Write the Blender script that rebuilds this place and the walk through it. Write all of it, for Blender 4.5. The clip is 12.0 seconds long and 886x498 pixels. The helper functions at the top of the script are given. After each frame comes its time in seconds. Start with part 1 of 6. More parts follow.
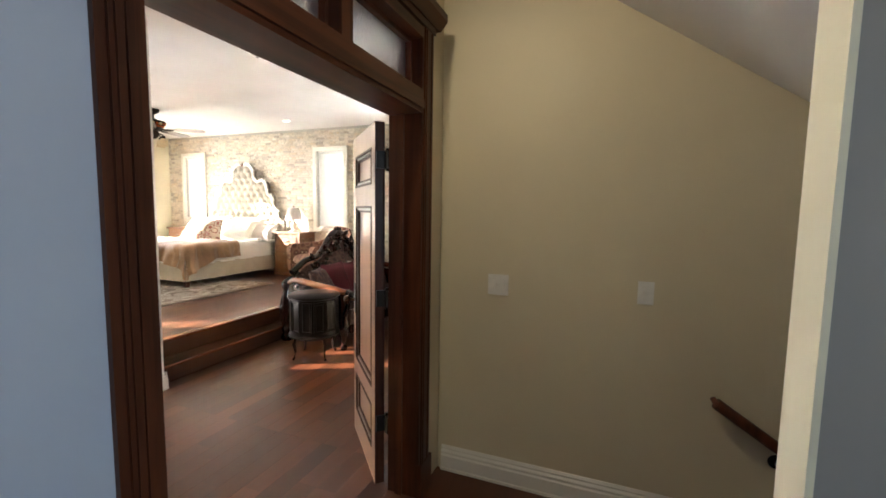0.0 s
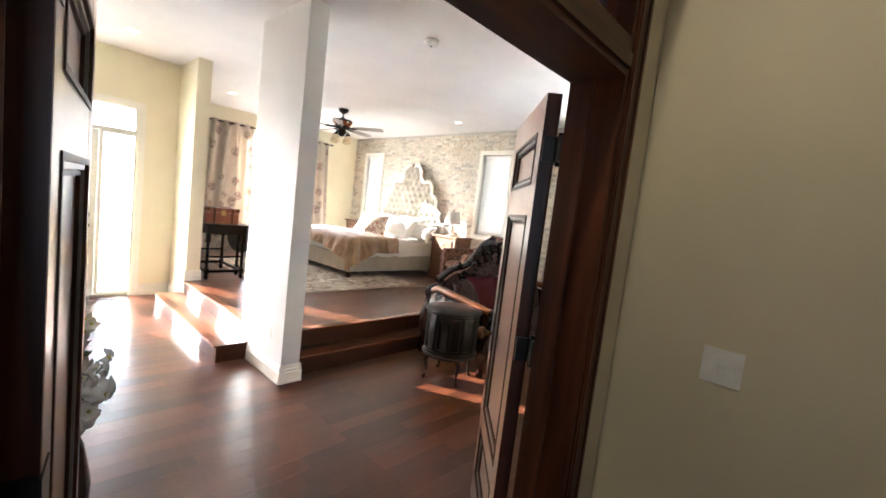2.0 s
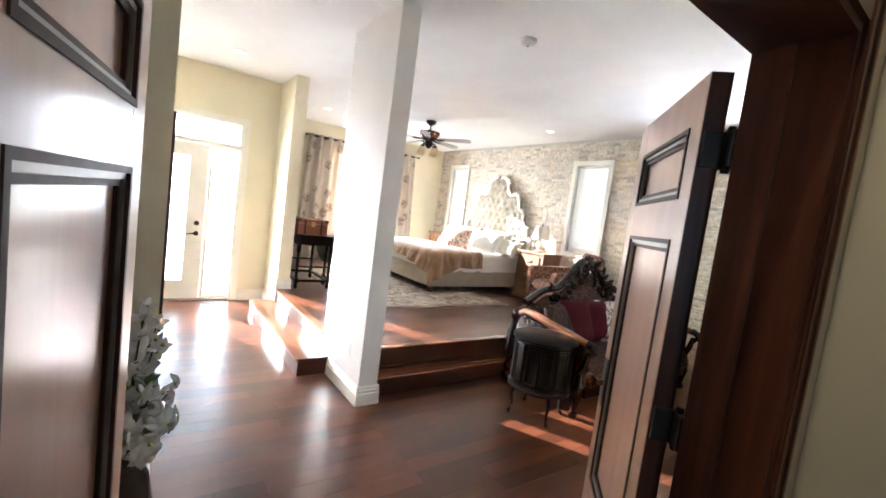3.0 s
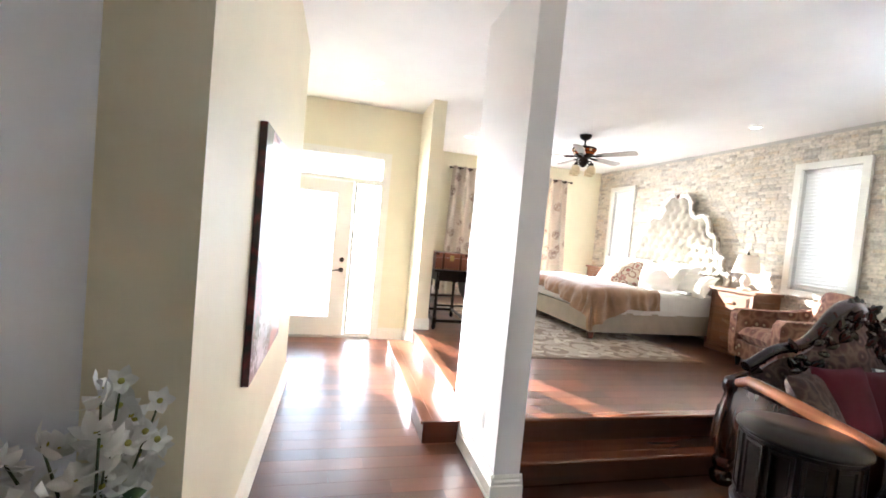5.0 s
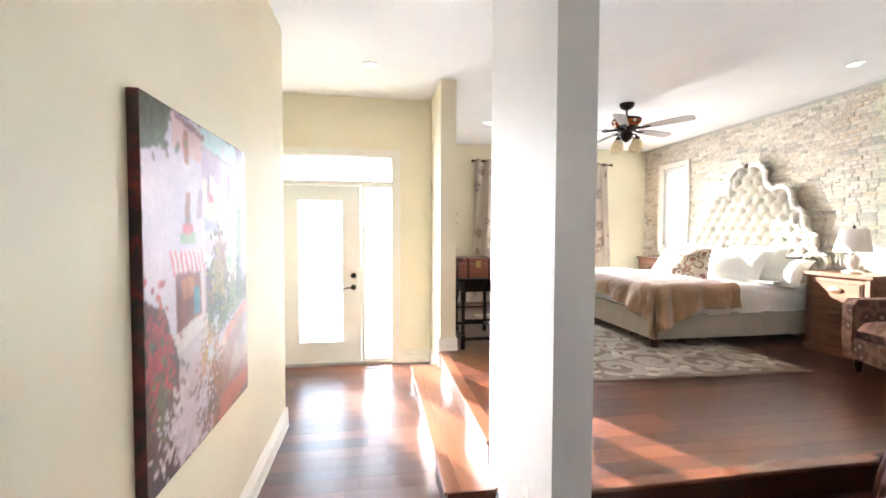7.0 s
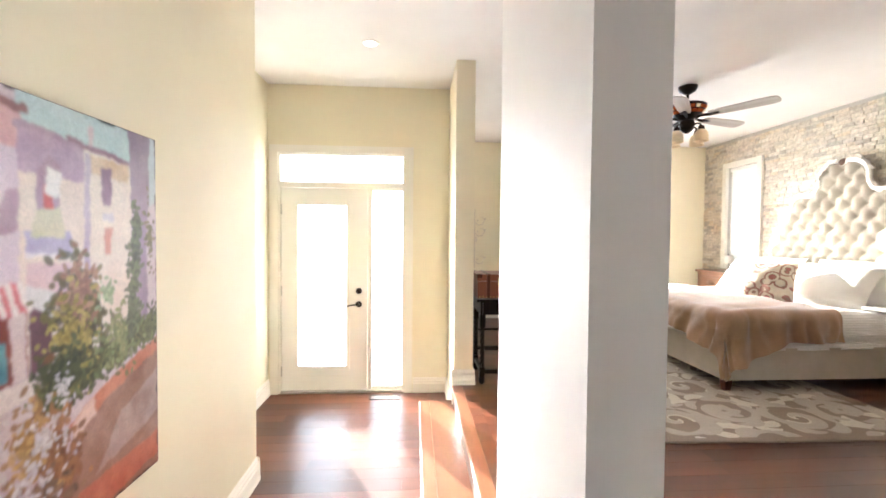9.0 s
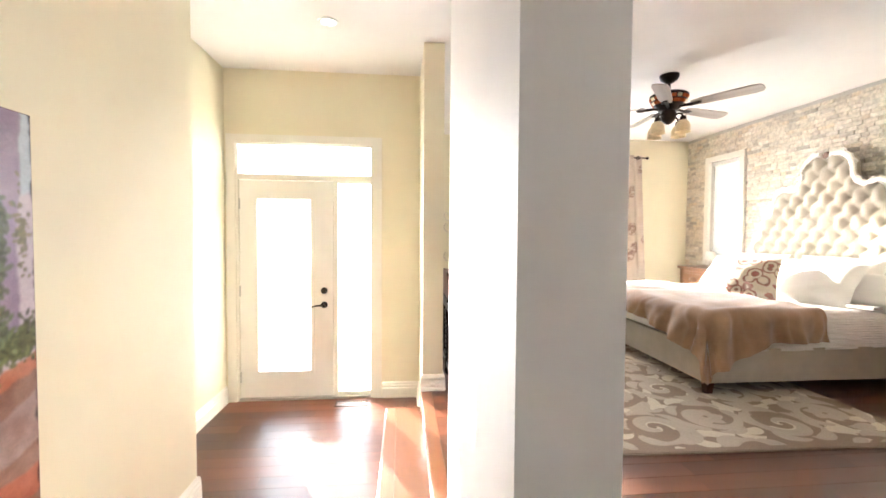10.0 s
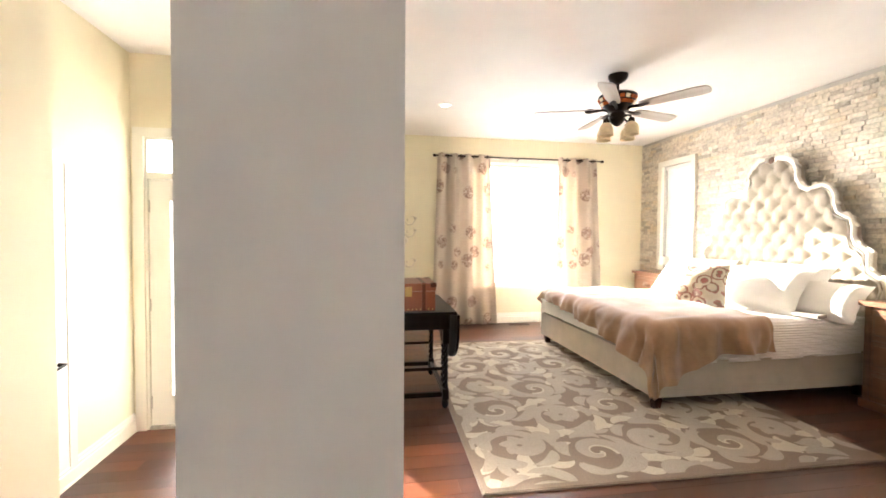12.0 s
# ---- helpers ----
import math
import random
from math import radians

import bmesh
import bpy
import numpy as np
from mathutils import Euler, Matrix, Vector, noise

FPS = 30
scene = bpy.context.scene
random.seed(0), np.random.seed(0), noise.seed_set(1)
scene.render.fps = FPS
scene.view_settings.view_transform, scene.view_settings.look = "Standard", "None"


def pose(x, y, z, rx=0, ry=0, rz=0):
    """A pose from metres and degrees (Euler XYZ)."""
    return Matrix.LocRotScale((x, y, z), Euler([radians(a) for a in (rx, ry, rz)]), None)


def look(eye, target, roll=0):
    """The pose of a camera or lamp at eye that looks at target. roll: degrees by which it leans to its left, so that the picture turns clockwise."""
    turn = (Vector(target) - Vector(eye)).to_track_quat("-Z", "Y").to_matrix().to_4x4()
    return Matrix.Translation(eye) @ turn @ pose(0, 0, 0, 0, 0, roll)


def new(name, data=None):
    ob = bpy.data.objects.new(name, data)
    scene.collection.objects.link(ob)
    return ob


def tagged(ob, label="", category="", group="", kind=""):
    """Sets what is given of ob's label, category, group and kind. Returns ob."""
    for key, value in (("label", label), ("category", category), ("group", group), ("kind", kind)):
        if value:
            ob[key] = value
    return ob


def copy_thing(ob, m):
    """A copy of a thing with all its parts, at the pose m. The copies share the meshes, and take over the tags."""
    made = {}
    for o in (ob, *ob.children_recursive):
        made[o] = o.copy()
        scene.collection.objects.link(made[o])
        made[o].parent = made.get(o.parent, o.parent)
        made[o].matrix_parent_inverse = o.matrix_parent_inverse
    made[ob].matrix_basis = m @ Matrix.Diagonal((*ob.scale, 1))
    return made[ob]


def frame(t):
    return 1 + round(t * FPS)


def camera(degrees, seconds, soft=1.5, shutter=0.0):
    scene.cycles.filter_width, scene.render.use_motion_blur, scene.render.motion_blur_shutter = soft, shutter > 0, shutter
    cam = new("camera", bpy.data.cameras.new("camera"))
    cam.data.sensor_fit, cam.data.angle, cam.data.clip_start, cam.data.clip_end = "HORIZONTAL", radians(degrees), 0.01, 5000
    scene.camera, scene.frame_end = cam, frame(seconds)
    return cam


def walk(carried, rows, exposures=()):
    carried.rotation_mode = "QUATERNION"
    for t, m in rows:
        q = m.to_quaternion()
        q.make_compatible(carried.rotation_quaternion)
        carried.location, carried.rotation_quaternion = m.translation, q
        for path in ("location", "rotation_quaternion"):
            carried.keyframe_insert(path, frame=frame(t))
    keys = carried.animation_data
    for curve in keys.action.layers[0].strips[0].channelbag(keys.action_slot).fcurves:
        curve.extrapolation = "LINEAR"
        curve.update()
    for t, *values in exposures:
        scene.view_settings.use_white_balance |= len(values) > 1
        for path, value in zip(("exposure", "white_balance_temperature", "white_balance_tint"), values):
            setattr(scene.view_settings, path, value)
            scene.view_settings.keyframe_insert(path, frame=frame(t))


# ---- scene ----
cam = camera(93.6, 12.0, soft=1.7)
PATH = [
    (0, (0.073, 0.045, 1.563), (-0.654, 1.9, 1.381), 0.9),
    (0.5, (-0.018, 0.219, 1.56), (-0.853, 2.029, 1.407), 3.2),
    (1, (-0.101, 0.362, 1.561), (-1.105, 2.087, 1.423), 4.2),
    (1.5, (-0.182, 0.526, 1.563), (-1.352, 2.14, 1.403), 5.8),
    (2, (-0.254, 0.657, 1.562), (-1.618, 2.108, 1.383), 6.7),
    (2.5, (-0.385, 0.751, 1.559), (-1.903, 2.041, 1.385), 6.8),
    (3, (-0.541, 0.831, 1.575), (-2.164, 1.988, 1.406), 7.5),
    (3.5, (-0.718, 0.961, 1.543), (-2.466, 1.922, 1.399), 7.4),
    (5.5, (-1.408, 1.348, 1.503), (-3.364, 1.757, 1.434), 3.7),
    (6, (-1.581, 1.438, 1.511), (-3.548, 1.796, 1.447), 1.8),
    (6.5, (-1.771, 1.516, 1.505), (-3.74, 1.862, 1.434), 0.5),
    (7, (-1.958, 1.582, 1.519), (-3.93, 1.904, 1.444), 0.2),
    (9, (-2.614, 1.896, 1.574), (-4.609, 2.03, 1.519), 0.5),
    (9.5, (-2.741, 1.972, 1.584), (-4.729, 2.161, 1.466), 0.4),
    (10, (-2.832, 2.075, 1.571), (-4.821, 2.266, 1.5), 0.4),
    (10.5, (-2.897, 2.173, 1.588), (-4.889, 2.349, 1.563), 0.3),
    (11, (-2.95, 2.233, 1.581), (-4.939, 2.437, 1.548), 0.3),
    (11.5, (-3.016, 2.303, 1.585), (-4.995, 2.593, 1.532), 0.5),
    (12, (-3.081, 2.37, 1.609), (-5.052, 2.704, 1.549), 0.4),
]
EXPOSURES = [(0, 3.65, 6150, 10), (1, 3.7, 5950, 10), (2.5, 3.3, 5650, 10), (3.5, 3.6, 5500, 10), (5.5, 3.5, 5500, 10), (7, 3.38, 5550, 10), (9, 3.32, 5800, 11), (12, 3.47, 6200, 12)]
walk(cam, [(t, look(eye, target, roll)) for t, eye, target, roll in PATH], EXPOSURES)

# ---- plan, in metres ----
CEIL = 3.06          # ceiling
PLAT = 0.32          # height of the bedroom platform
X_HALL, X_ROOM = -0.828, -1.0      # two faces of the wall with the double door
DY0, DY1 = 0.64, 1.99             # double door opening
Y_SW = 2.302                      # wall with the switches
Y_ART, ART0, ART1 = 0.885, -2.55, -5.33   # wall with the painting
Y_NOOK, Y_REC = 0.62, 0.45
X_ENTRY, X_WIN, Y_STONE = -6.82, -9.07, 6.57
PIL_Y0, PIL_Y1 = 2.233, 2.394     # the two stub walls beside the steps
PIL_X0, PIL_X1, STUB_X = -3.398, -4.25, -6.117

# ---- world, sun, large lights ----
world = bpy.data.worlds.new("sky")
scene.world = world
world.use_nodes = True
wn = world.node_tree
sky = wn.nodes.new("ShaderNodeTexSky")
sky.sky_type = "NISHITA"
sky.sun_disc = False
SUN_EL = 16.2
SUN_WAY = Vector((0.889, 0.458, -math.tan(radians(SUN_EL))))
sky.sun_elevation = radians(SUN_EL)
sky.sun_rotation = math.atan2(-0.889, -0.458)
wn.links.new(sky.outputs[0], wn.nodes["Background"].inputs[0])
wn.nodes["Background"].inputs[1].default_value = 0.05

sun = new("sun", bpy.data.lights.new("sun", "SUN"))
sun.data.energy, sun.data.angle, sun.data.color = 5.0, radians(0.6), (1.0, 0.93, 0.82)
sun.matrix_world = look((-30, -15, 12), Vector((-30, -15, 12)) + SUN_WAY)


def window_light(name, eye, way, w, h, watts, colour):
    """The sky's light in a window's opening."""
    ob = new(name, bpy.data.lights.new(name, "AREA"))
    ob.data.shape, ob.data.size, ob.data.size_y = "RECTANGLE", w, h
    ob.data.energy, ob.data.color = watts, colour
    ob.matrix_world = look(eye, Vector(eye) + Vector(way))
    return ob


DAY = (0.95, 0.97, 1.0)
window_light("light_entry_door", (X_ENTRY - 0.14, 0.97, 1.08), (1, 0, 0), 0.48, 1.6, 1.6, DAY)
window_light("light_sidelight", (X_ENTRY - 0.14, 1.63, 1.05), (1, 0, 0), 0.32, 2.0, 1.2, DAY)
window_light("light_transom", (X_ENTRY - 0.14, 1.18, 2.23), (1, 0, 0), 1.2, 0.28, 0.7, DAY)
window_light("light_bedroom_window", (X_WIN - 0.16, 4.5, 1.8), (1, 0, 0), 1.6, 1.8, 10.5, DAY)
window_light("light_blind_window", (-4.75, Y_STONE + 0.2, 1.93), (0, -1, 0), 0.56, 1.4, 0.9, DAY)
window_light("light_blind_window", (-8.28, Y_STONE + 0.2, 1.93), (0, -1, 0), 0.56, 1.4, 0.9, DAY)
window_light("light_blind_window", (-2.35, Y_STONE + 0.2, 1.93), (0, -1, 0), 0.56, 1.4, 22.0, DAY)
window_light("light_stair_window", (3.26, -0.5, 1.7), (-1, 0, 0), 1.3, 1.4, 2.6, (0.60, 0.74, 1.0))
hall_lamp = new("light_hall_downlight", bpy.data.lights.new("light_hall_downlight", "SPOT"))
hall_lamp.data.energy, hall_lamp.data.color, hall_lamp.data.spot_size, hall_lamp.data.spot_blend = 3.5, (1.0, 0.82, 0.56), radians(130), 1.0
hall_lamp.data.shadow_soft_size = 0.05
hall_lamp.matrix_world = look((-0.70, 1.05, 3.0), (0.3, 2.30, 0.6))
# ---- building helpers ----
def part(name, bm, material, parent=None, label="", smooth=False, bevel=0.0):
    """Links a bmesh as one mesh object, under a thing or a part."""
    if bevel:
        bmesh.ops.bevel(bm, geom=[e for e in bm.edges if len(e.link_faces) == 2 and e.calc_face_angle() > 0.5],
                        offset=bevel, segments=2, affect="EDGES", clamp_overlap=True)
    me = bpy.data.meshes.new(name)
    bmesh.ops.recalc_face_normals(bm, faces=bm.faces)
    if smooth:
        for f in bm.faces:
            f.smooth = True
        for e in bm.edges:
            if len(e.link_faces) == 2 and e.calc_face_angle() > 0.7:
                e.smooth = False
    bm.to_mesh(me)
    bm.free()
    if material:
        me.materials.append(material)
    ob = new(name, me)
    if parent is not None:
        ob.parent = parent
    if label:
        ob["label"] = label
    return ob


def empty(name, label, category, m=None, group="", kind=""):
    ob = new(name)
    ob.empty_display_size = 0.1
    if m is not None:
        ob.matrix_world = m
    return tagged(ob, label, category, group, kind)


def boxes(*list_of):
    """A bmesh of boxes (x0, x1, y0, y1, z0, z1)."""
    bm = bmesh.new()
    for b in list_of:
        add_box(bm, *b)
    return bm


def add_box(bm, x0, x1, y0, y1, z0, z1, m=None):
    p = [Vector((x, y, z)) for x in sorted((x0, x1)) for y in sorted((y0, y1)) for z in sorted((z0, z1))]
    v = [bm.verts.new(m @ q if m is not None else q) for q in p]
    for f in ((0, 1, 3, 2), (4, 6, 7, 5), (0, 4, 5, 1), (2, 3, 7, 6), (0, 2, 6, 4), (1, 5, 7, 3)):
        bm.faces.new([v[i] for i in f])
    return v


def add_lathe(bm, profile, seg=20, m=None):
    """Turned shape round z from (radius, z) pairs."""
    rings = []
    for r, z in profile:
        ring = []
        for i in range(seg):
            a = 2 * math.pi * i / seg
            p = Vector((r * math.cos(a), r * math.sin(a), z))
            ring.append(bm.verts.new(m @ p if m is not None else p))
        rings.append(ring)
    for a, b in zip(rings, rings[1:]):
        for i in range(seg):
            bm.faces.new((a[i], a[(i + 1) % seg], b[(i + 1) % seg], b[i]))
    bm.faces.new(rings[0][::-1])
    bm.faces.new(rings[-1])


def lathe(profile, seg=20, m=None):
    bm = bmesh.new()
    add_lathe(bm, profile, seg, m)
    return bm


def add_tube(bm, pts, radius, seg=8):
    """A round bar along points; radius a number or one for each point."""
    pts = [Vector(p) for p in pts]
    rad = radius if isinstance(radius, (list, tuple)) else [radius] * len(pts)
    up = Vector((0.13, 0.21, 0.97))
    rings = []
    for i, p in enumerate(pts):
        t = (pts[min(i + 1, len(pts) - 1)] - pts[max(i - 1, 0)]).normalized()
        u = t.cross(up)
        if u.length < 0.05:
            u = t.cross(Vector((1, 0, 0)))
        u.normalize()
        w = t.cross(u)
        rings.append([bm.verts.new(p + (u * math.cos(2 * math.pi * k / seg) + w * math.sin(2 * math.pi * k / seg)) * rad[i]) for k in range(seg)])
    for a, b in zip(rings, rings[1:]):
        for k in range(seg):
            bm.faces.new((a[k], a[(k + 1) % seg], b[(k + 1) % seg], b[k]))
    bm.faces.new(rings[0][::-1])
    bm.faces.new(rings[-1])


def tube(pts, radius, seg=8):
    bm = bmesh.new()
    add_tube(bm, pts, radius, seg)
    return bm


def add_prism(bm, outline, a0, a1, plane="xz"):
    """An outline of (u, v) pairs pushed from a0 to a1 along the third axis."""
    def at(u, v, a):
        return Vector((u, a, v)) if plane == "xz" else Vector((u, v, a)) if plane == "xy" else Vector((a, u, v))
    lo = [bm.verts.new(at(u, v, a0)) for u, v in outline]
    hi = [bm.verts.new(at(u, v, a1)) for u, v in outline]
    n = len(lo)
    bm.faces.new(lo[::-1])
    bm.faces.new(hi)
    for i in range(n):
        bm.faces.new((lo[i], lo[(i + 1) % n], hi[(i + 1) % n], hi[i]))


def prism(outline, a0, a1, plane="xz"):
    bm = bmesh.new()
    add_prism(bm, outline, a0, a1, plane)
    return bm


def add_sheet(bm, nu, nv, f, thick=0.0):
    """A grid surface f(u, v) over 0..1, given thickness along its normal by a second skin."""
    g = [[Vector(f(i / nu, j / nv)) for j in range(nv + 1)] for i in range(nu + 1)]
    top = [[bm.verts.new(p) for p in row] for row in g]
    for i in range(nu):
        for j in range(nv):
            bm.faces.new((top[i][j], top[i + 1][j], top[i + 1][j + 1], top[i][j + 1]))
    if thick:
        low = []
        for i in range(nu + 1):
            row = []
            for j in range(nv + 1):
                du = g[min(i + 1, nu)][j] - g[max(i - 1, 0)][j]
                dv = g[i][min(j + 1, nv)] - g[i][max(j - 1, 0)]
                n = du.cross(dv)
                n = n.normalized() if n.length > 1e-9 else Vector((0, 0, 1))
                row.append(bm.verts.new(g[i][j] - n * thick))
            low.append(row)
        for i in range(nu):
            for j in range(nv):
                bm.faces.new((low[i][j], low[i][j + 1], low[i + 1][j + 1], low[i + 1][j]))
        for i in range(nu):
            bm.faces.new((top[i][0], low[i][0], low[i + 1][0], top[i + 1][0]))
            bm.faces.new((top[i][nv], top[i + 1][nv], low[i + 1][nv], low[i][nv]))
        for j in range(nv):
            bm.faces.new((top[0][j], top[0][j + 1], low[0][j + 1], low[0][j]))
            bm.faces.new((top[nu][j], low[nu][j], low[nu][j + 1], top[nu][j + 1]))


def sheet(nu, nv, f, thick=0.0):
    bm = bmesh.new()
    add_sheet(bm, nu, nv, f, thick)
    return bm


def cushion(w, d, h, puff=2.6, n=14, sag=0.0, seed=0.0):
    """A soft pillow in its own plane: w along x, d along y, h thick along z."""
    bm = bmesh.new()
    for side in (1, -1):
        def f(u, v):
            a, b = 2 * u - 1, 2 * v - 1
            e = max(0.0, (1 - abs(a) ** puff) * (1 - abs(b) ** puff)) ** 0.45
            pinch = 1 - 0.10 * (a * a + b * b - 2 * a * a * b * b) * 0.8
            wob = 0.012 * noise.noise(Vector((a * 2 + seed, b * 2, side)))
            return (a * w / 2 * pinch, b * d / 2 * pinch, side * (h / 2) * e + wob - sag * a * a)
        add_sheet(bm, n, n, f)
    bmesh.ops.remove_doubles(bm, verts=bm.verts, dist=0.012)
    return bm


# ---- material helpers ----
def material(name):
    m = bpy.data.materials.new(name)
    m.use_nodes = True
    nt = m.node_tree
    return m, nt, nt.nodes["Principled BSDF"]


def N(nt, kind, **inputs):
    n = nt.nodes.new("ShaderNode" + kind)
    for k, v in inputs.items():
        key = k.replace("_", " ")
        if key in n.inputs:
            n.inputs[key].default_value = v
    return n


def coords(nt, scale=(1, 1, 1), rot=(0, 0, 0), space="Object"):
    tc = nt.nodes.new("ShaderNodeTexCoord")
    mp = nt.nodes.new("ShaderNodeMapping")
    mp.inputs["Scale"].default_value = scale
    mp.inputs["Rotation"].default_value = rot
    nt.links.new(tc.outputs[space], mp.inputs["Vector"])
    return mp.outputs["Vector"]


def ramp(nt, src, stops):
    r = nt.nodes.new("ShaderNodeValToRGB")
    els = r.color_ramp.elements
    while len(els) < len(stops):
        els.new(0.5)
    for e, (p, c) in zip(els, stops):
        e.position, e.color = p, (*c, 1)
    nt.links.new(src, r.inputs["Fac"])
    return r.outputs["Color"]


def mix(nt, fac, a, b, mode="MIX"):
    n = nt.nodes.new("ShaderNodeMix")
    n.data_type, n.blend_type = "RGBA", mode
    for sock, val in ((n.inputs[0], fac), (n.inputs[6], a), (n.inputs[7], b)):
        if isinstance(val, bpy.types.NodeSocket):
            nt.links.new(val, sock)
        else:
            sock.default_value = (*val, 1) if isinstance(val, tuple) else val
    return n.outputs[2]


def bump(nt, bsdf, height, strength=0.2, dist=0.01):
    b = nt.nodes.new("ShaderNodeBump")
    b.inputs["Strength"].default_value, b.inputs["Distance"].default_value = strength, dist
    nt.links.new(height, b.inputs["Height"])
    nt.links.new(b.outputs[0], bsdf.inputs["Normal"])


def noise_tex(nt, vec, scale, detail=4.0, rough=0.55, distortion=0.0):
    n = N(nt, "TexNoise", Scale=scale, Detail=detail, Roughness=rough, Distortion=distortion)
    nt.links.new(vec, n.inputs["Vector"])
    return n.outputs["Fac"]


def mul(c, k):
    return tuple(min(1.0, x * k) for x in c)


def painted(name, colour, rough=0.6, grain=0.06, bumpy=0.08, scale=90):
    """Wall paint or lacquer with a slight mottle and roller texture."""
    m, nt, b = material(name)
    v = coords(nt)
    big = noise_tex(nt, v, 1.3, 3)
    nt.links.new(ramp(nt, big, [(0.3, mul(colour, 1 - grain)), (0.7, mul(colour, 1 + grain * 0.4))]), b.inputs["Base Color"])
    b.inputs["Roughness"].default_value = rough
    bump(nt, b, noise_tex(nt, v, scale, 3), bumpy, 0.002)
    return m


def wood(name, dark, light, rough=0.35, along="z", scale=1.0, per_object=0.0, coat=0.0, spec=0.5, relief=0.05):
    """Wood with long grain along an axis."""
    m, nt, b = material(name)
    s = {"x": (0.6, 9, 9), "y": (9, 0.6, 9), "z": (9, 9, 0.6)}[along]
    v = coords(nt, tuple(k * scale for k in s))
    if per_object:
        info = nt.nodes.new("ShaderNodeObjectInfo")
        off = nt.nodes.new("ShaderNodeVectorMath")
        off.operation = "ADD"
        sc = nt.nodes.new("ShaderNodeMath")
        sc.operation, sc.inputs[1].default_value = "MULTIPLY", 40.0
        nt.links.new(info.outputs["Random"], sc.inputs[0])
        nt.links.new(v, off.inputs[0])
        nt.links.new(sc.outputs[0], off.inputs[1])
        v = off.outputs[0]
    g = noise_tex(nt, v, 1.6, 5, 0.5, 0.4)
    fine = noise_tex(nt, v, 9.0, 3, 0.7)
    c = ramp(nt, g, [(0.28, dark), (0.72, light)])
    c = mix(nt, 0.18, c, ramp(nt, fine, [(0.2, mul(dark, 0.8)), (0.8, mul(light, 1.1))]))
    if per_object:
        tone = ramp(nt, info.outputs["Random"], [(0.0, (1 - per_object,) * 3), (1.0, (1.0, 1.0, 1.0))])
        c = mix(nt, 1.0, c, tone, "MULTIPLY")
    nt.links.new(c, b.inputs["Base Color"])
    b.inputs["Coat Weight"].default_value, b.inputs["Coat Roughness"].default_value = coat, 0.15
    b.inputs["Roughness"].default_value = rough
    b.inputs["Specular IOR Level"].default_value = spec
    if relief:
        bump(nt, b, g, relief, 0.002)
    return m


def cloth(name, colour, rough=0.9, weave=420, mottle=0.12, sheen=0.2, bumpy=0.25):
    m, nt, b = material(name)
    v = coords(nt)
    c = ramp(nt, noise_tex(nt, v, 5, 4), [(0.3, mul(colour, 1 - mottle)), (0.7, mul(colour, 1 + mottle * 0.5))])
    nt.links.new(c, b.inputs["Base Color"])
    b.inputs["Roughness"].default_value = rough
    b.inputs["Sheen Weight"].default_value = sheen
    b.inputs["Specular IOR Level"].default_value = 0.15
    bump(nt, b, noise_tex(nt, v, weave, 2), bumpy, 0.002)
    return m


def plain(name, colour, rough=0.5, metal=0.0, spec=0.5):
    m, nt, b = material(name)
    v = coords(nt)
    nt.links.new(ramp(nt, noise_tex(nt, v, 25, 4), [(0.3, mul(colour, 0.9)), (0.7, mul(colour, 1.05))]), b.inputs["Base Color"])
    b.inputs["Roughness"].default_value, b.inputs["Metallic"].default_value = rough, metal
    b.inputs["Specular IOR Level"].default_value = spec
    return m


def glass(name, rough=0.0, bumpy=0.0, tint=(1, 1, 1)):
    m, nt, b = material(name)
    b.inputs["Base Color"].default_value = (*tint, 1)
    b.inputs["Transmission Weight"].default_value, b.inputs["Roughness"].default_value = 1.0, rough
    b.inputs["IOR"].default_value = 1.45
    if bumpy:
        bump(nt, b, noise_tex(nt, coords(nt, (1, 1, 0.4)), 60, 2, 0.5, 1.5), bumpy, 0.01)
    return m


WALL = painted("cream_wall_paint", (0.800, 0.740, 0.549), 0.55)
HALLP = painted("hall_wall_paint", (0.68, 0.60, 0.42), 0.6)
CEILP = painted("ceiling_paint", (0.84, 0.81, 0.77), 0.8)
TRIM = painted("white_trim_paint", (0.82, 0.79, 0.70), 0.35, 0.03, 0.02)
DOORW = painted("white_door_paint", (0.85, 0.83, 0.77), 0.35, 0.03, 0.02)
WALNUT = wood("walnut_casing_wood", (0.012, 0.0033, 0.0015), (0.125, 0.037, 0.0145), 0.36, "z", 1.0, 0.0, 0.0, 0.25)
WALNUT_H = wood("walnut_header_wood", (0.012, 0.0033, 0.0015), (0.125, 0.037, 0.0145), 0.36, "y", 1.0, 0.0, 0.0, 0.25)
LEAFW = wood("door_leaf_wood", (0.27, 0.136, 0.078), (0.39, 0.21, 0.125), 0.28, "z", 0.8, 0.0, 0.6, 0.5, 0.0)
LEAFD = wood("dark_moulding_wood", (0.024, 0.010, 0.005), (0.065, 0.028, 0.014), 0.5, "z", 1.0, 0.0, 0.0, 0.15, 0.0)
FLOORW = wood("jatoba_floor_wood", (0.108, 0.033, 0.0145), (0.150, 0.048, 0.021), 0.29, "y", 0.9, 0.6, 0.0, 0.4, 0.0)
# base colour lightened to carry the highlight along the step edges
NOSING_LIT = wood("step_nosing_wood_highlit", (0.10, 0.031, 0.014), (0.17, 0.056, 0.025), 0.22, "y", 0.9, 0.2, 0.0, 0.4, 0.015)
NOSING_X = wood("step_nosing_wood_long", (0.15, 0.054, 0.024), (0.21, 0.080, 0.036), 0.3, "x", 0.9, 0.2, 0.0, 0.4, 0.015)
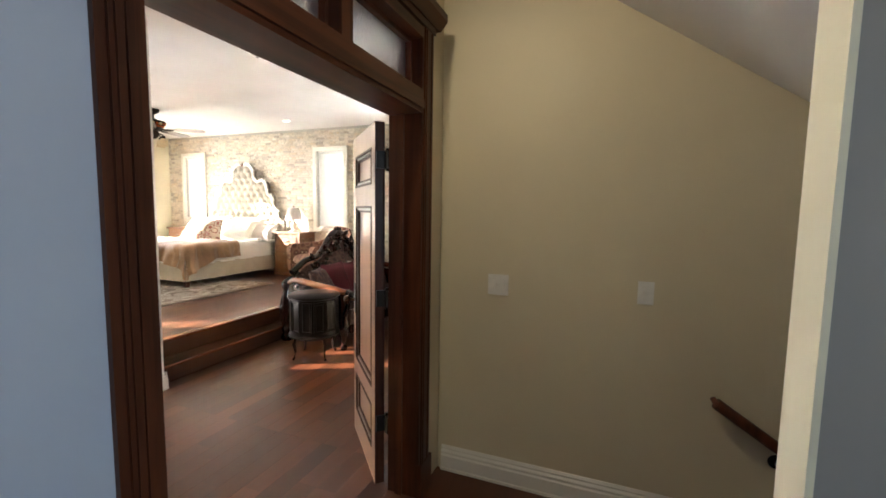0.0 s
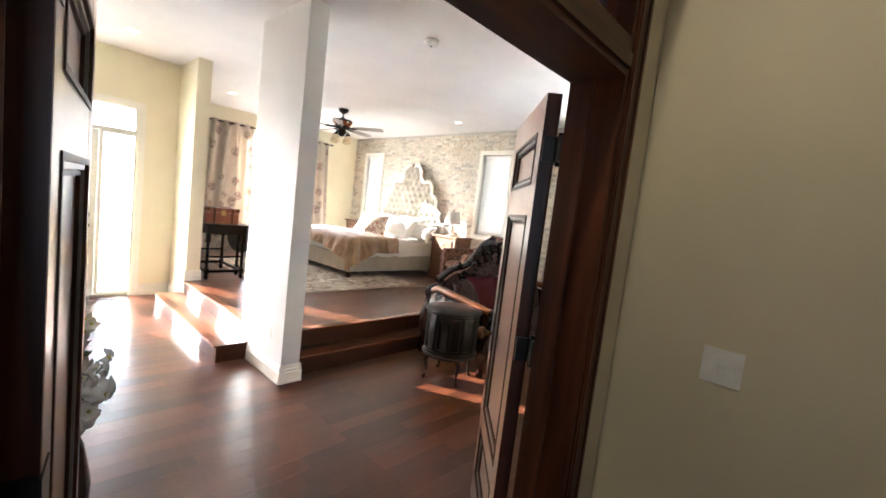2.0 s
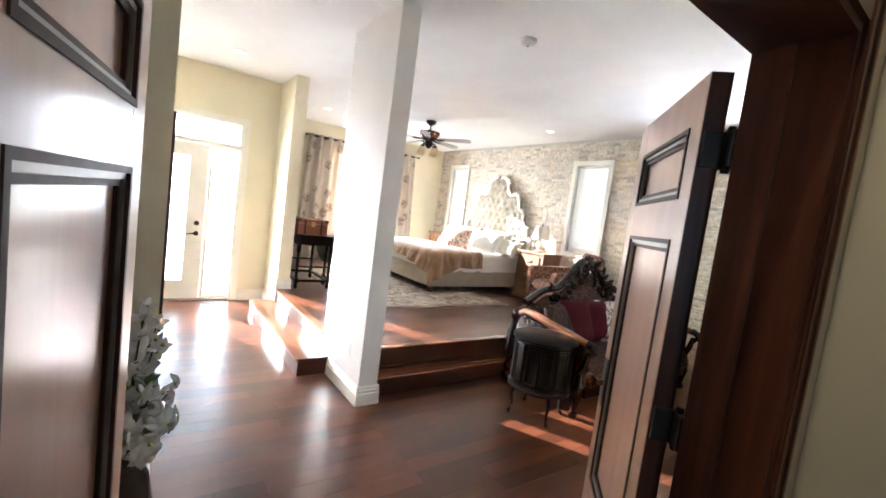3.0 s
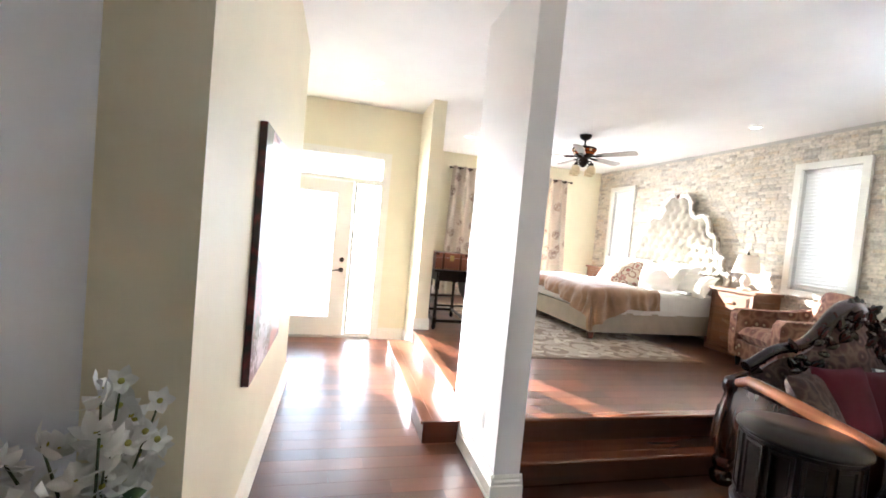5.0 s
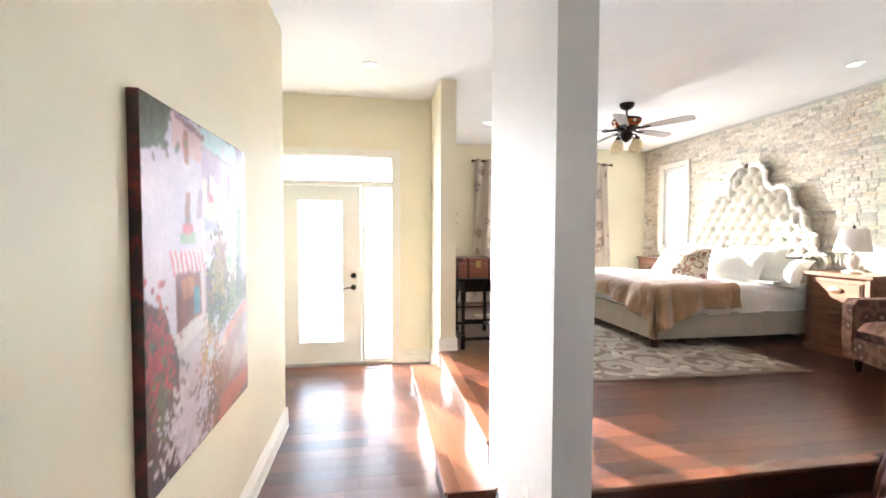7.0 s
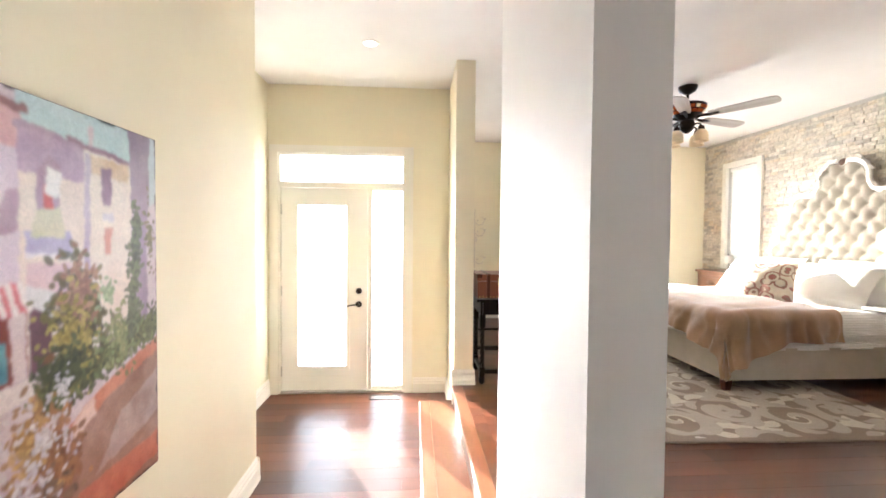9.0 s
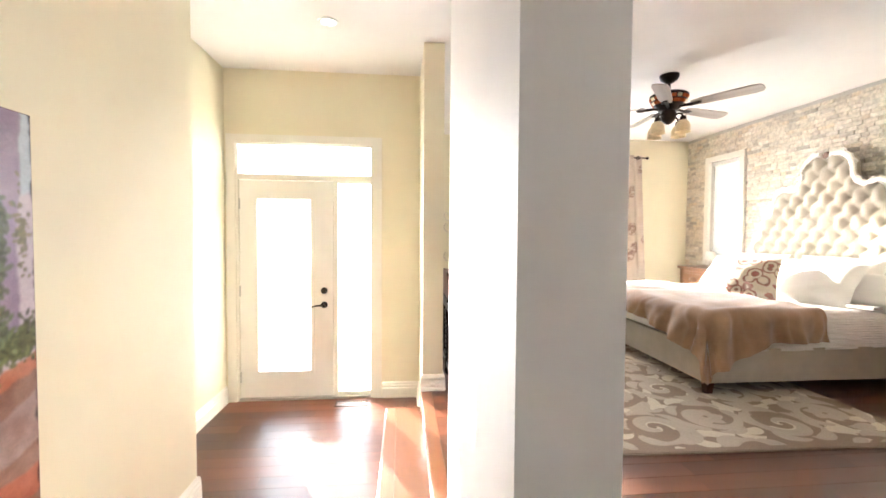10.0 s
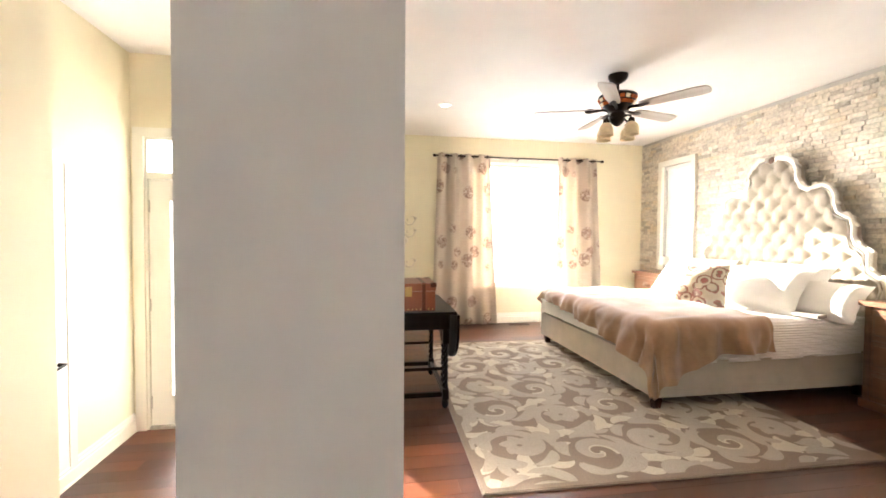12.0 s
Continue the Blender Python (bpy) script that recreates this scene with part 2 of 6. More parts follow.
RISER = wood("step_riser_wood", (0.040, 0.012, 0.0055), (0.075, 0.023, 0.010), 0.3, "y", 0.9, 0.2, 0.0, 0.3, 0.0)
BLACKM = plain("oil_rubbed_bronze", (0.02, 0.016, 0.013), 0.35, 0.7)
CLEAR = glass("clear_glass")
RAIN = glass("textured_transom_glass", 0.3, 0.8, (0.95, 0.98, 1.0))
PLASTIC = plain("white_plastic", (0.82, 0.80, 0.75), 0.4)
# blue-grey base colour takes up the cool daylight on this hall wall
HALLG = painted("cool_daylight_wall_tone", (0.46, 0.50, 0.57), 0.6)
STUBP = painted("pale_lilac_grey_wall_paint", (0.80, 0.76, 0.735), 0.6)
COOL = painted("pale_cool_wall_paint", (0.68, 0.70, 0.74), 0.6)
# ---- structure ----
def structure(name, bm, mat, label, category, bevel=0.0):
    return tagged(part(name, bm, mat, None, bevel=bevel), label, category, "", "structure")


T = 0.16
HZ, TZ = 2.05, 2.46   # underside of the door's head, top of the transom frame
XM = (X_ROOM + X_HALL) / 2
structure("wall_bedroom_side", boxes((X_ROOM, XM, Y_NOOK - T, DY0 - 0.03, 0, CEIL), (X_ROOM, XM, DY1 + 0.03, Y_STONE, 0, CEIL),
          (X_ROOM, XM, DY0 - 0.03, DY1 + 0.03, TZ, CEIL)), WALL, "cream painted bedroom wall round the double doors", "wall")
structure("wall_stair_return", boxes((XM, X_HALL, DY1 + 0.03, Y_STONE, 0, CEIL)), HALLP, "beige painted wall end beside the double doors", "wall")
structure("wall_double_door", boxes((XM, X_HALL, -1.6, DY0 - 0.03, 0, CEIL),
          (XM, X_HALL, DY0 - 0.03, DY1 + 0.03, TZ, CEIL)), HALLG, "wall holding the wooden double doors, cool daylight put into its grey tone", "wall")
structure("wall_switches", boxes((X_HALL + 0.002, 3.2, Y_SW, Y_SW + T, -2.2, CEIL + 0.6)), HALLP, "beige painted stair wall with light switches", "wall")
structure("wall_hall_back", boxes((X_HALL, 3.2, -1.6, -1.44, -2.2, CEIL)), HALLP, "beige hall wall opposite the stair wall", "wall")
structure("wall_hall_end", boxes((3.2, 3.36, -1.6, -1.2, -2.2, CEIL + 0.6), (3.2, 3.36, 0.2, Y_SW + T, -2.2, CEIL + 0.6), (3.2, 3.36, -1.2, 0.2, -2.2, 0.9), (3.2, 3.36, -1.2, 0.2, 2.5, CEIL + 0.6)), HALLP, "beige wall with the stairwell window", "wall")
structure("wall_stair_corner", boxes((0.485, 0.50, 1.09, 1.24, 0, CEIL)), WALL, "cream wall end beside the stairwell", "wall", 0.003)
# same wall as the cream end; the dim side's shade is in its colour
structure("wall_stair_side", boxes((0.50, 3.2, 1.09, 1.24, -2.2, CEIL)), painted("shaded_wall_grey", (0.29, 0.27, 0.245), 0.6), "stairwell wall, its shade put into a dark grey tone", "wall")
structure("wall_nook", boxes((ART0, X_ROOM, Y_NOOK - T, Y_NOOK, 0, CEIL)), COOL, "pale cool painted wall in the shallow nook", "wall")
structure("wall_painting", boxes((ART1, ART0, Y_ART - T * 3, Y_ART, 0, CEIL)), WALL, "cream painted hallway wall with a canvas painting", "wall", 0.006)
structure("wall_recess", boxes((X_ENTRY, ART1 + 0.3, Y_REC - T - 0.05, Y_REC, 0, CEIL)), WALL, "cream painted wall with a closet door", "wall")
EY0, EY1, EZ = 0.545, 1.80, 2.40
structure("wall_entry", boxes((X_ENTRY - T, X_ENTRY, Y_REC - T, EY0, 0, CEIL), (X_ENTRY - T, X_ENTRY, EY1, PIL_Y0, 0, CEIL),
          (X_ENTRY - T, X_ENTRY, EY0, EY1, EZ, CEIL)), WALL, "cream painted wall round the glazed entry door", "wall")
structure("wall_stub_far", boxes((X_WIN, STUB_X, PIL_Y0, PIL_Y1, 0, CEIL)), WALL, "cream stub wall at the far end of the steps", "wall", 0.006)
structure("wall_stub_near", boxes((PIL_X1, PIL_X0, PIL_Y0, PIL_Y1, 0, CEIL)), STUBP, "pale grey freestanding stub wall at the corner of the steps", "wall", 0.006)
WY0, WY1, WZ0, WZ1 = 3.65, 5.35, 0.87, 2.70
structure("wall_window", boxes((X_WIN - T, X_WIN, PIL_Y0, WY0, 0, CEIL), (X_WIN - T, X_WIN, WY1, Y_STONE + T, 0, CEIL),
          (X_WIN - T, X_WIN, WY0, WY1, 0, WZ0), (X_WIN - T, X_WIN, WY0, WY1, WZ1, CEIL)), WALL, "cream painted bedroom wall with the curtained window", "wall")
BW = [(-8.56, -8.0), (-5.05, -4.45), (-2.65, -2.05)]     # the three narrow windows in the stone wall
BZ0, BZ1 = 1.22, 2.64
xs = [X_WIN - T, *BW[0], *BW[1], *BW[2], X_ROOM + 0.0]
stone_boxes = [(xs[i], xs[i + 1], Y_STONE, Y_STONE + T, 0, CEIL) for i in (0, 2, 4, 6)]
for a, b in BW:
    stone_boxes += [(a, b, Y_STONE, Y_STONE + T, 0, BZ0), (a, b, Y_STONE, Y_STONE + T, BZ1, CEIL)]
STONEBACK = painted("stone_joint_mortar", (0.52, 0.49, 0.43), 0.9, 0.1, 0.4, 40)
stone_wall = structure("wall_stone", boxes(*stone_boxes), STONEBACK, "pale grey split-face stone veneer feature wall", "wall")
structure("ceiling", boxes((X_WIN - T, X_ROOM, Y_REC - T * 2, Y_STONE + T, CEIL, CEIL + 0.12)), CEILP, "flat white painted ceiling", "ceiling")

# hall ceiling, dropping over the stairs
structure("ceiling_hall", boxes((X_ROOM, 3.3, -1.6, 1.02, CEIL, CEIL + 0.12)), CEILP, "white hall ceiling", "ceiling")
bm = bmesh.new()
add_prism(bm, [(X_ROOM, CEIL), (-0.62, CEIL), (3.3, 0.36), (3.3, 0.54), (-0.58, CEIL + 0.12), (X_ROOM, CEIL + 0.12)], 1.02, Y_SW + T)
structure("ceiling_stairs", bm, CEILP, "white ceiling that slopes down over the stairs", "ceiling")

# floors
structure("floor_base", boxes((X_ENTRY - T, X_ROOM + 0.2, Y_REC - T * 2, Y_STONE + T, -0.2, -0.022)), LEAFD, "dark underlay below the boards", "floor")
structure("floor_hall", boxes((-0.83, 3.2, -1.6, 1.02, -0.2, -0.002), (-0.83, 0.55, 1.02, Y_SW, -0.2, -0.002)), FLOORW, "dark red-brown hardwood hall floor", "floor")
structure("ground", boxes((-400, 400, -400, 400, -2.6, -2.3)), painted("pale_patio_ground", (0.5, 0.48, 0.44), 0.9), "pale open ground outside", "ground")
structure("patio", boxes((-16, X_ENTRY - T, -4, 9, -0.5, -0.12)), painted("pale_concrete", (0.62, 0.59, 0.54), 0.9), "pale concrete patio outside the door", "ground")
structure("stair_flight", boxes(*[(0.55 + 0.25 * i, 0.80 + 0.25 * i, 1.14, Y_SW, -2.3, -0.18 * (i + 1)) for i in range(10)]), FLOORW, "dark wooden stairs leading down", "stairs")
structure("platform_base", boxes((X_WIN, -3.755, PIL_Y1, Y_STONE, -0.02, PLAT - 0.022), (STUB_X, PIL_X1, PIL_Y0 + 0.02, PIL_Y1, -0.02, PLAT - 0.022)), LEAFD, "raised bedroom platform body", "floor")
# ---- baseboards ----
def baseboard(p0, p1, out, z=0.0, h=0.15, label="white moulded baseboard along the wall"):
    """A moulded board from p0 to p1 along x or y; out is the side that it faces, as (x, y)."""
    prof = [(0, 0), (0.026, 0), (0.026, h * 0.10), (0.022, h * 0.13), (0.021, h * 0.60), (0.014, h * 0.66), (0.017, h * 0.70), (0.017, h * 0.76), (0.009, h * 0.84), (0.010, h * 0.90), (0.005, h * 0.97), (0.003, h), (0, h)]
    bm = bmesh.new()
    ends = [[bm.verts.new((p[0] + out[0] * d, p[1] + out[1] * d, z + q)) for d, q in prof] for p in (p0, p1)]
    n = len(prof)
    for i in range(n):
        bm.faces.new((ends[0][i], ends[0][(i + 1) % n], ends[1][(i + 1) % n], ends[1][i]))
    bm.faces.new(ends[0])
    bm.faces.new(ends[1][::-1])
    return structure("baseboard", bm, TRIM, label, "baseboard")


baseboard((X_HALL + 0.03, Y_SW), (0.52, Y_SW), (0, -1))
baseboard((ART1 + 0.0, Y_ART), (ART0, Y_ART), (0, 1))
baseboard((ART0, Y_NOOK), (ART0, Y_ART + 0.017), (1, 0))
baseboard((X_ROOM, Y_NOOK), (ART0, Y_NOOK), (0, 1))
baseboard((ART1, Y_REC), (ART1, Y_ART + 0.017), (-1, 0))
baseboard((X_ENTRY, Y_REC), (-5.93, Y_REC), (0, 1))
baseboard((X_ENTRY, 1.88), (X_ENTRY, PIL_Y0), (1, 0))
baseboard((X_ENTRY, PIL_Y0), (-6.20, PIL_Y0), (0, -1))
baseboard((STUB_X, PIL_Y0 - 0.017), (STUB_X, PIL_Y1 + 0.017), (1, 0), PLAT - 0.16, 0.29)
baseboard((PIL_X0, PIL_Y0 - 0.017), (PIL_X0, PIL_Y1 + 0.017), (1, 0))
baseboard((-4.06, PIL_Y0), (PIL_X0 + 0.017, PIL_Y0), (0, -1))
baseboard((-3.49, PIL_Y1), (PIL_X0 + 0.017, PIL_Y1), (0, 1))
baseboard((X_WIN, PIL_Y1), (X_WIN, Y_STONE), (1, 0), PLAT)
baseboard((X_WIN, PIL_Y1), (STUB_X, PIL_Y1), (0, 1), PLAT)
baseboard((X_WIN, Y_STONE - 0.028), (-3.73, Y_STONE - 0.028), (0, -1), PLAT)

# ---- double door: frame with transom ----
frame_1 = empty("door_1", "dark walnut double door frame with a glazed transom above", "door frame", None, "", "structure")
XF = -0.805      # hall-side front of the casing
for y0, y1 in ((DY0 - 0.094, DY0), (DY1, DY1 + 0.135)):
    s = 1 if y0 > 1 else -1
    bm = boxes((X_HALL, XF - 0.008, y0, y1, 0, TZ + 0.01), (XF - 0.008, XF, y0 + 0.02, y1 - 0.02, 0.0, TZ + 0.008), (XF, XF + 0.006, y0 + 0.03, y0 + 0.045, 0.0, TZ), (XF, XF + 0.006, y1 - 0.045, y1 - 0.03, 0, TZ))
    part("casing", bm, WALNUT, frame_1, bevel=0.004)
    part("plinth", boxes((X_HALL, XF + 0.010, y0 - 0.004, y1 + 0.004, 0, 0.19)), WALNUT, frame_1, bevel=0.005)
    part("room_casing", boxes((X_ROOM - 0.02, X_ROOM, y0 + 0.01 if s < 0 else y0 + 0.05, y1 - 0.05 if s < 0 else y1 - 0.03, 0, TZ)), WALNUT, frame_1, bevel=0.004)
    yj = DY0 if s < 0 else DY1
    part("jamb", boxes((X_ROOM, X_HALL, yj - 0.03 if s < 0 else yj, yj if s < 0 else yj + 0.03, 0, TZ)), WALNUT, frame_1)
    part("stop", boxes((-0.95, -0.91, yj if s < 0 else yj - 0.014, yj + 0.014 if s < 0 else yj, 0, HZ)), WALNUT, frame_1, bevel=0.003)
part("transom_rail", boxes((X_ROOM, XF - 0.006, DY0, DY1, HZ, HZ + 0.115), (XF - 0.006, XF + 0.006, DY0, DY1, HZ + 0.02, HZ + 0.065)), WALNUT_H, frame_1, bevel=0.005)
part("head", boxes((X_ROOM, XF - 0.004, DY0, DY1, 2.41, TZ)), WALNUT_H, frame_1, bevel=0.004)
part("frieze", boxes((X_HALL, XF + 0.004, DY0 - 0.12, DY1 + 0.14, TZ + 0.01, TZ + 0.044)), WALNUT_H, frame_1, bevel=0.004)
bm = bmesh.new()
add_prism(bm, [(X_HALL, 2.505), (XF + 0.012, 2.505), (XF + 0.035, 2.53), (XF + 0.05, 2.55), (XF + 0.05, 2.585), (X_HALL, 2.585)], DY0 - 0.165, DY1 + 0.185)
part("cap", bm, WALNUT_H, frame_1, bevel=0.003)
MY0, MY1 = 1.315, 1.385
part("mullion", boxes((-0.97, XF - 0.01, MY0, MY1, HZ + 0.115, 2.41)), WALNUT, frame_1, bevel=0.005)
for a, b in ((DY0, MY0), (MY1, DY1)):
    for u in ((-0.90, -0.87, a, b, HZ + 0.115, HZ + 0.133), (-0.90, -0.87, a, b, 2.392, 2.41), (-0.90, -0.87, a, a + 0.018, HZ + 0.133, 2.392), (-0.90, -0.87, b - 0.018, b, HZ + 0.133, 2.392)):
        part("glazing_bead", boxes(u), WALNUT, frame_1, bevel=0.004)
    pane = part("pane", boxes((-0.915, -0.909, a, b, HZ + 0.115, 2.41)), RAIN, frame_1, "textured obscure glass pane")
    pane.visible_shadow = False


def door_leaf(name, m, label, side):
    """A panelled leaf; local x runs from the hinge to the free edge, the faces look along y."""
    W, H0, H1, D = 0.673, 0.008, 2.03, 0.027
    leaf = empty(name, label, "door", m, "double doors")
    st = 0.098
    panels = [(0.19, 0.428), (0.553, 1.574), (1.716, 1.893)]
    part("stile", boxes((0, st, -D, D, H0, H1)), LEAFW, leaf, bevel=0.003)
    part("stile", boxes((W - st, W, -D, D, H0, H1)), LEAFW, leaf, bevel=0.003)
    part("edge_strip", boxes((-0.004, -0.0006, -D + 0.001, D - 0.001, H0, H1)), WALNUT, leaf, "dark hinge edge")
    zs = [H0, *[z for p in panels for z in p], H1]
    for z0, z1 in zip(zs[::2], zs[1::2]):
        part("rail", boxes((st, W - st, -D + 0.0006, D - 0.0006, z0, z1)), LEAFW, leaf, bevel=0.003)
    for z0, z1 in panels:
        bm = bmesh.new()
        add_box(bm, st - 0.005, W - st + 0.005, -0.008, 0.008, z0 - 0.005, z1 + 0.005)
        part("panel", bm, LEAFW, leaf)
        for sgn in (-1, 1):
            for k, (o, hgt, wid) in enumerate(((-0.012, 0.030, 0.014), (0.002, 0.022, 0.012), (0.016, 0.016, 0.012))):
                bm = bmesh.new()
                x0, x1, a0, a1 = st + o, W - st - o, z0 + o, z1 - o
                y0, y1 = (0.006, hgt) if sgn > 0 else (-hgt, -0.006)
                add_box(bm, x0, x0 + wid, y0, y1, a0, a1)
                add_box(bm, x1 - wid, x1, y0, y1, a0, a1)
                add_box(bm, x0 + wid, x1 - wid, y0, y1, a0, a0 + wid)
                add_box(bm, x0 + wid, x1 - wid, y0, y1, a1 - wid, a1)
                part("moulding", bm, LEAFD if k != 1 else BEAD, leaf, "dark stained panel moulding", bevel=0.0035)
    for z in (0.367, 1.08, 1.83):
        bridge = [(-0.060, -0.0165, -0.055, -0.028, z - 0.045, z + 0.045)] if side > 0 else []
        h = part("hinge", boxes(*bridge, (-0.028, 0.045, -D - 0.004, -D - 0.0008, z - 0.05, z + 0.05), (-0.016, -0.001, -D - 0.004, D - 0.006, z - 0.045, z + 0.045)), BLACKM, leaf, "black iron hinge")
        part("knuckle", lathe([(0.009, z - 0.06), (0.011, z - 0.055), (0.011, z + 0.055), (0.009, z + 0.06)], 10, pose(-0.018, -side * (D + 0.012), 0)), BLACKM, h, smooth=True)
    for sgn in (-1, 1) if side > 0 else ():
        k = part("knob", lathe([(0.012, 0), (0.012, 0.03), (0.02, 0.036), (0.03, 0.046), (0.032, 0.06), (0.024, 0.074), (0.0, 0.078)], 16,
                 pose(W - 0.06, sgn * (D + 0.004), 0.95, -90 * sgn)), AMBERK, leaf, "dark bronze knob", smooth=True)
        part("backplate", boxes((W - 0.088, W - 0.032, sgn * D, sgn * (D + 0.006), 0.86, 1.06)), BLACKM, k, bevel=0.002)
    return leaf


# pale metallic bead paints the silvery light on the moulding edges
BEAD = plain("silver_lit_edge_bead", (0.22, 0.19, 0.16), 0.35, 0.5)
AMBERK = plain("antique_bronze_knob", (0.16, 0.07, 0.025), 0.22, 0.8)
door_leaf("door_leaf", pose(-1.070, 2.018, 0, 0, 0, 133), "open dark wooden door leaf with three moulded panels", 1)
door_leaf("door_leaf", pose(-1.03, 0.672, 0, 0, 0, 170.5), "half-open dark wooden door leaf beside the nook", -1)

# ---- hall fittings ----
def switch_plate(name, x0, x1, z0, z1, gangs, label):
    th = empty(name, label, "light switch", pose((x0 + x1) / 2, Y_SW, z0))
    w, h = x1 - x0, z1 - z0
    part("plate", boxes((-w / 2, w / 2, -0.007, -0.0005, 0, h)), PLASTIC, th, bevel=0.0025)
    for g in range(gangs):
        c = (g - (gangs - 1) / 2) * 0.046
        part("rocker", boxes((c - 0.0165, c + 0.0165, -0.011, -0.006, h / 2 - 0.033, h / 2 + 0.033)), PLASTIC, th, bevel=0.002)
    return th


switch_plate("light_switch", -0.533, -0.418, 1.100, 1.216, 2, "white two-gang rocker switch plate on the beige wall")
switch_plate("light_switch", 0.232, 0.305, 1.118, 1.232, 1, "white single rocker dimmer switch on the stair wall")
rail = empty("handrail", "dark wooden stair handrail on metal brackets", "handrail", pose(0.58, Y_SW - 0.075, 0.70))
bm = tube([(0, 0, 0), (0.03, 0, -0.02), (0.7, 0, -0.46), (1.9, 0, -1.22)], 0.026, 12)
part("rail", bm, WALNUT, rail, smooth=True)
part("rail_cap", lathe([(0.027, -0.012), (0.031, 0), (0.027, 0.012)], 14, pose(0, 0, 0, 0, 58)), WALNUT, rail, smooth=True)
for bx in (0.27, 1.4):
    bz = -0.02 - (bx - 0.03) * 0.657
    part("bracket", tube([(bx, 0, bz - 0.02), (bx, 0.01, bz - 0.07), (bx, 0.05, bz - 0.085), (bx, 0.075, bz - 0.085)], 0.011), BLACKM, rail, smooth=True)
    part("rosette", lathe([(0.034, 0), (0.03, 0.01), (0.012, 0.014)], 16, pose(bx, 0.075, bz - 0.085, 90)), BLACKM, rail, smooth=True)
win = empty("window_5", "stairwell window with a white frame", "window", None, "", "structure")
part("window_frame", boxes((3.2, 3.36, -1.2, -1.14, 0.9, 2.5), (3.2, 3.36, 0.14, 0.2, 0.9, 2.5), (3.2, 3.36, -1.14, 0.14, 2.44, 2.5), (3.2, 3.36, -1.14, 0.14, 0.9, 0.96)), TRIM, win)

# ---- entry door with sidelight and transom ----
entry = empty("door_2", "white glazed entry door with sidelight and transom window", "door", None, "", "structure")
XE = X_ENTRY
SY0, SY1 = 1.425, 1.465      # post between the door and the sidelight
FR = [("casing", (XE, XE + 0.018, EY0 - 0.075, EY0 + 0.004, 0, EZ + 0.07)), ("casing", (XE, XE + 0.018, EY1 - 0.004, EY1 + 0.075, 0, EZ + 0.07)),
      ("casing", (XE, XE + 0.018, EY0 + 0.004, EY1 - 0.004, EZ - 0.004, EZ + 0.07)), ("jamb", (XE - T, XE - 0.002, EY0, EY0 + 0.022, 0, EZ)),
      ("jamb", (XE - T, XE - 0.002, EY1 - 0.03, EY1, 0, EZ)), ("head", (XE - T, XE - 0.002, EY0 + 0.022, EY1 - 0.03, EZ - 0.022, EZ)),
      ("transom_bar", (XE - 0.13, XE - 0.004, EY0 + 0.022, EY1 - 0.03, 2.062, 2.115)), ("post", (XE - 0.13, XE - 0.004, SY0, SY1, 0.03, 2.062)),
      ("sidelight_rail", (XE - 0.10, XE - 0.03, SY1, EY1 - 0.03, 0.02, 0.06)), ("sidelight_rail", (XE - 0.10, XE - 0.03, SY1, EY1 - 0.03, 2.04, 2.062))]
for n, b in FR:
    part(n, boxes(b), TRIM, entry, bevel=0.003)
part("threshold", boxes((XE - T, XE + 0.01, EY0 + 0.022, EY1 - 0.03, -0.01, 0.022)), plain("aluminium_sill", (0.45, 0.42, 0.38), 0.4, 0.6), entry, bevel=0.003)
DX0, DX1 = XE - 0.062, XE - 0.018
GY0, GY1, GZ0, GZ1 = 0.735, 1.212, 0.275, 1.885
slab = part("slab", boxes((DX0, DX1, 0.572, GY0 - 0.03, 0.026, 2.056), (DX0, DX1, GY1 + 0.03, 1.42, 0.026, 2.056), (DX0, DX1, GY0 - 0.03, GY1 + 0.03, 0.026, GZ0 - 0.03),
            (DX0, DX1, GY0 - 0.03, GY1 + 0.03, GZ1 + 0.03, 2.056)), DOORW, entry)
bm = boxes((DX1 - 0.05, DX1 + 0.012, GY0 - 0.032, GY0, GZ0 - 0.032, GZ1 + 0.032), (DX1 - 0.05, DX1 + 0.012, GY1, GY1 + 0.032, GZ0 - 0.032, GZ1 + 0.032),
           (DX1 - 0.05, DX1 + 0.012, GY0, GY1, GZ0 - 0.032, GZ0), (DX1 - 0.05, DX1 + 0.012, GY0, GY1, GZ1, GZ1 + 0.032))
part("lite_frame", bm, DOORW, slab, bevel=0.004)
for n, b in (("pane", (DX0 + 0.02, DX0 + 0.026, GY0, GY1, GZ0, GZ1)), ("pane", (XE - 0.07, XE - 0.064, SY1, EY1 - 0.03, 0.06, 2.04)), ("pane", (XE - 0.07, XE - 0.064, EY0 + 0.022, EY1 - 0.03, 2.115, EZ - 0.022))):
    part(n, boxes(b), CLEAR, entry, "clear glass pane").visible_shadow = False
for z in (0.22, 1.03, 1.84):
    part("hinge", boxes((DX1, DX1 + 0.008, 0.545, 0.578, z - 0.05, z + 0.05)), plain("brushed_steel", (0.5, 0.48, 0.44), 0.35, 0.9), entry, "satin steel hinge", bevel=0.002)
part("deadbolt", lathe([(0.031, 0), (0.031, 0.010), (0.026, 0.016), (0.02, 0.018), (0.018, 0.028), (0, 0.03)], 18, pose(DX1, 1.335, 1.03, 0, 90)), BLACKM, slab, "black deadbolt", smooth=True)
part("rose", lathe([(0.031, 0), (0.031, 0.008), (0.024, 0.014), (0.013, 0.018), (0.012, 0.045), (0, 0.047)], 18, pose(DX1, 1.335, 0.895, 0, 90)), BLACKM, slab, "black lever rose", smooth=True)
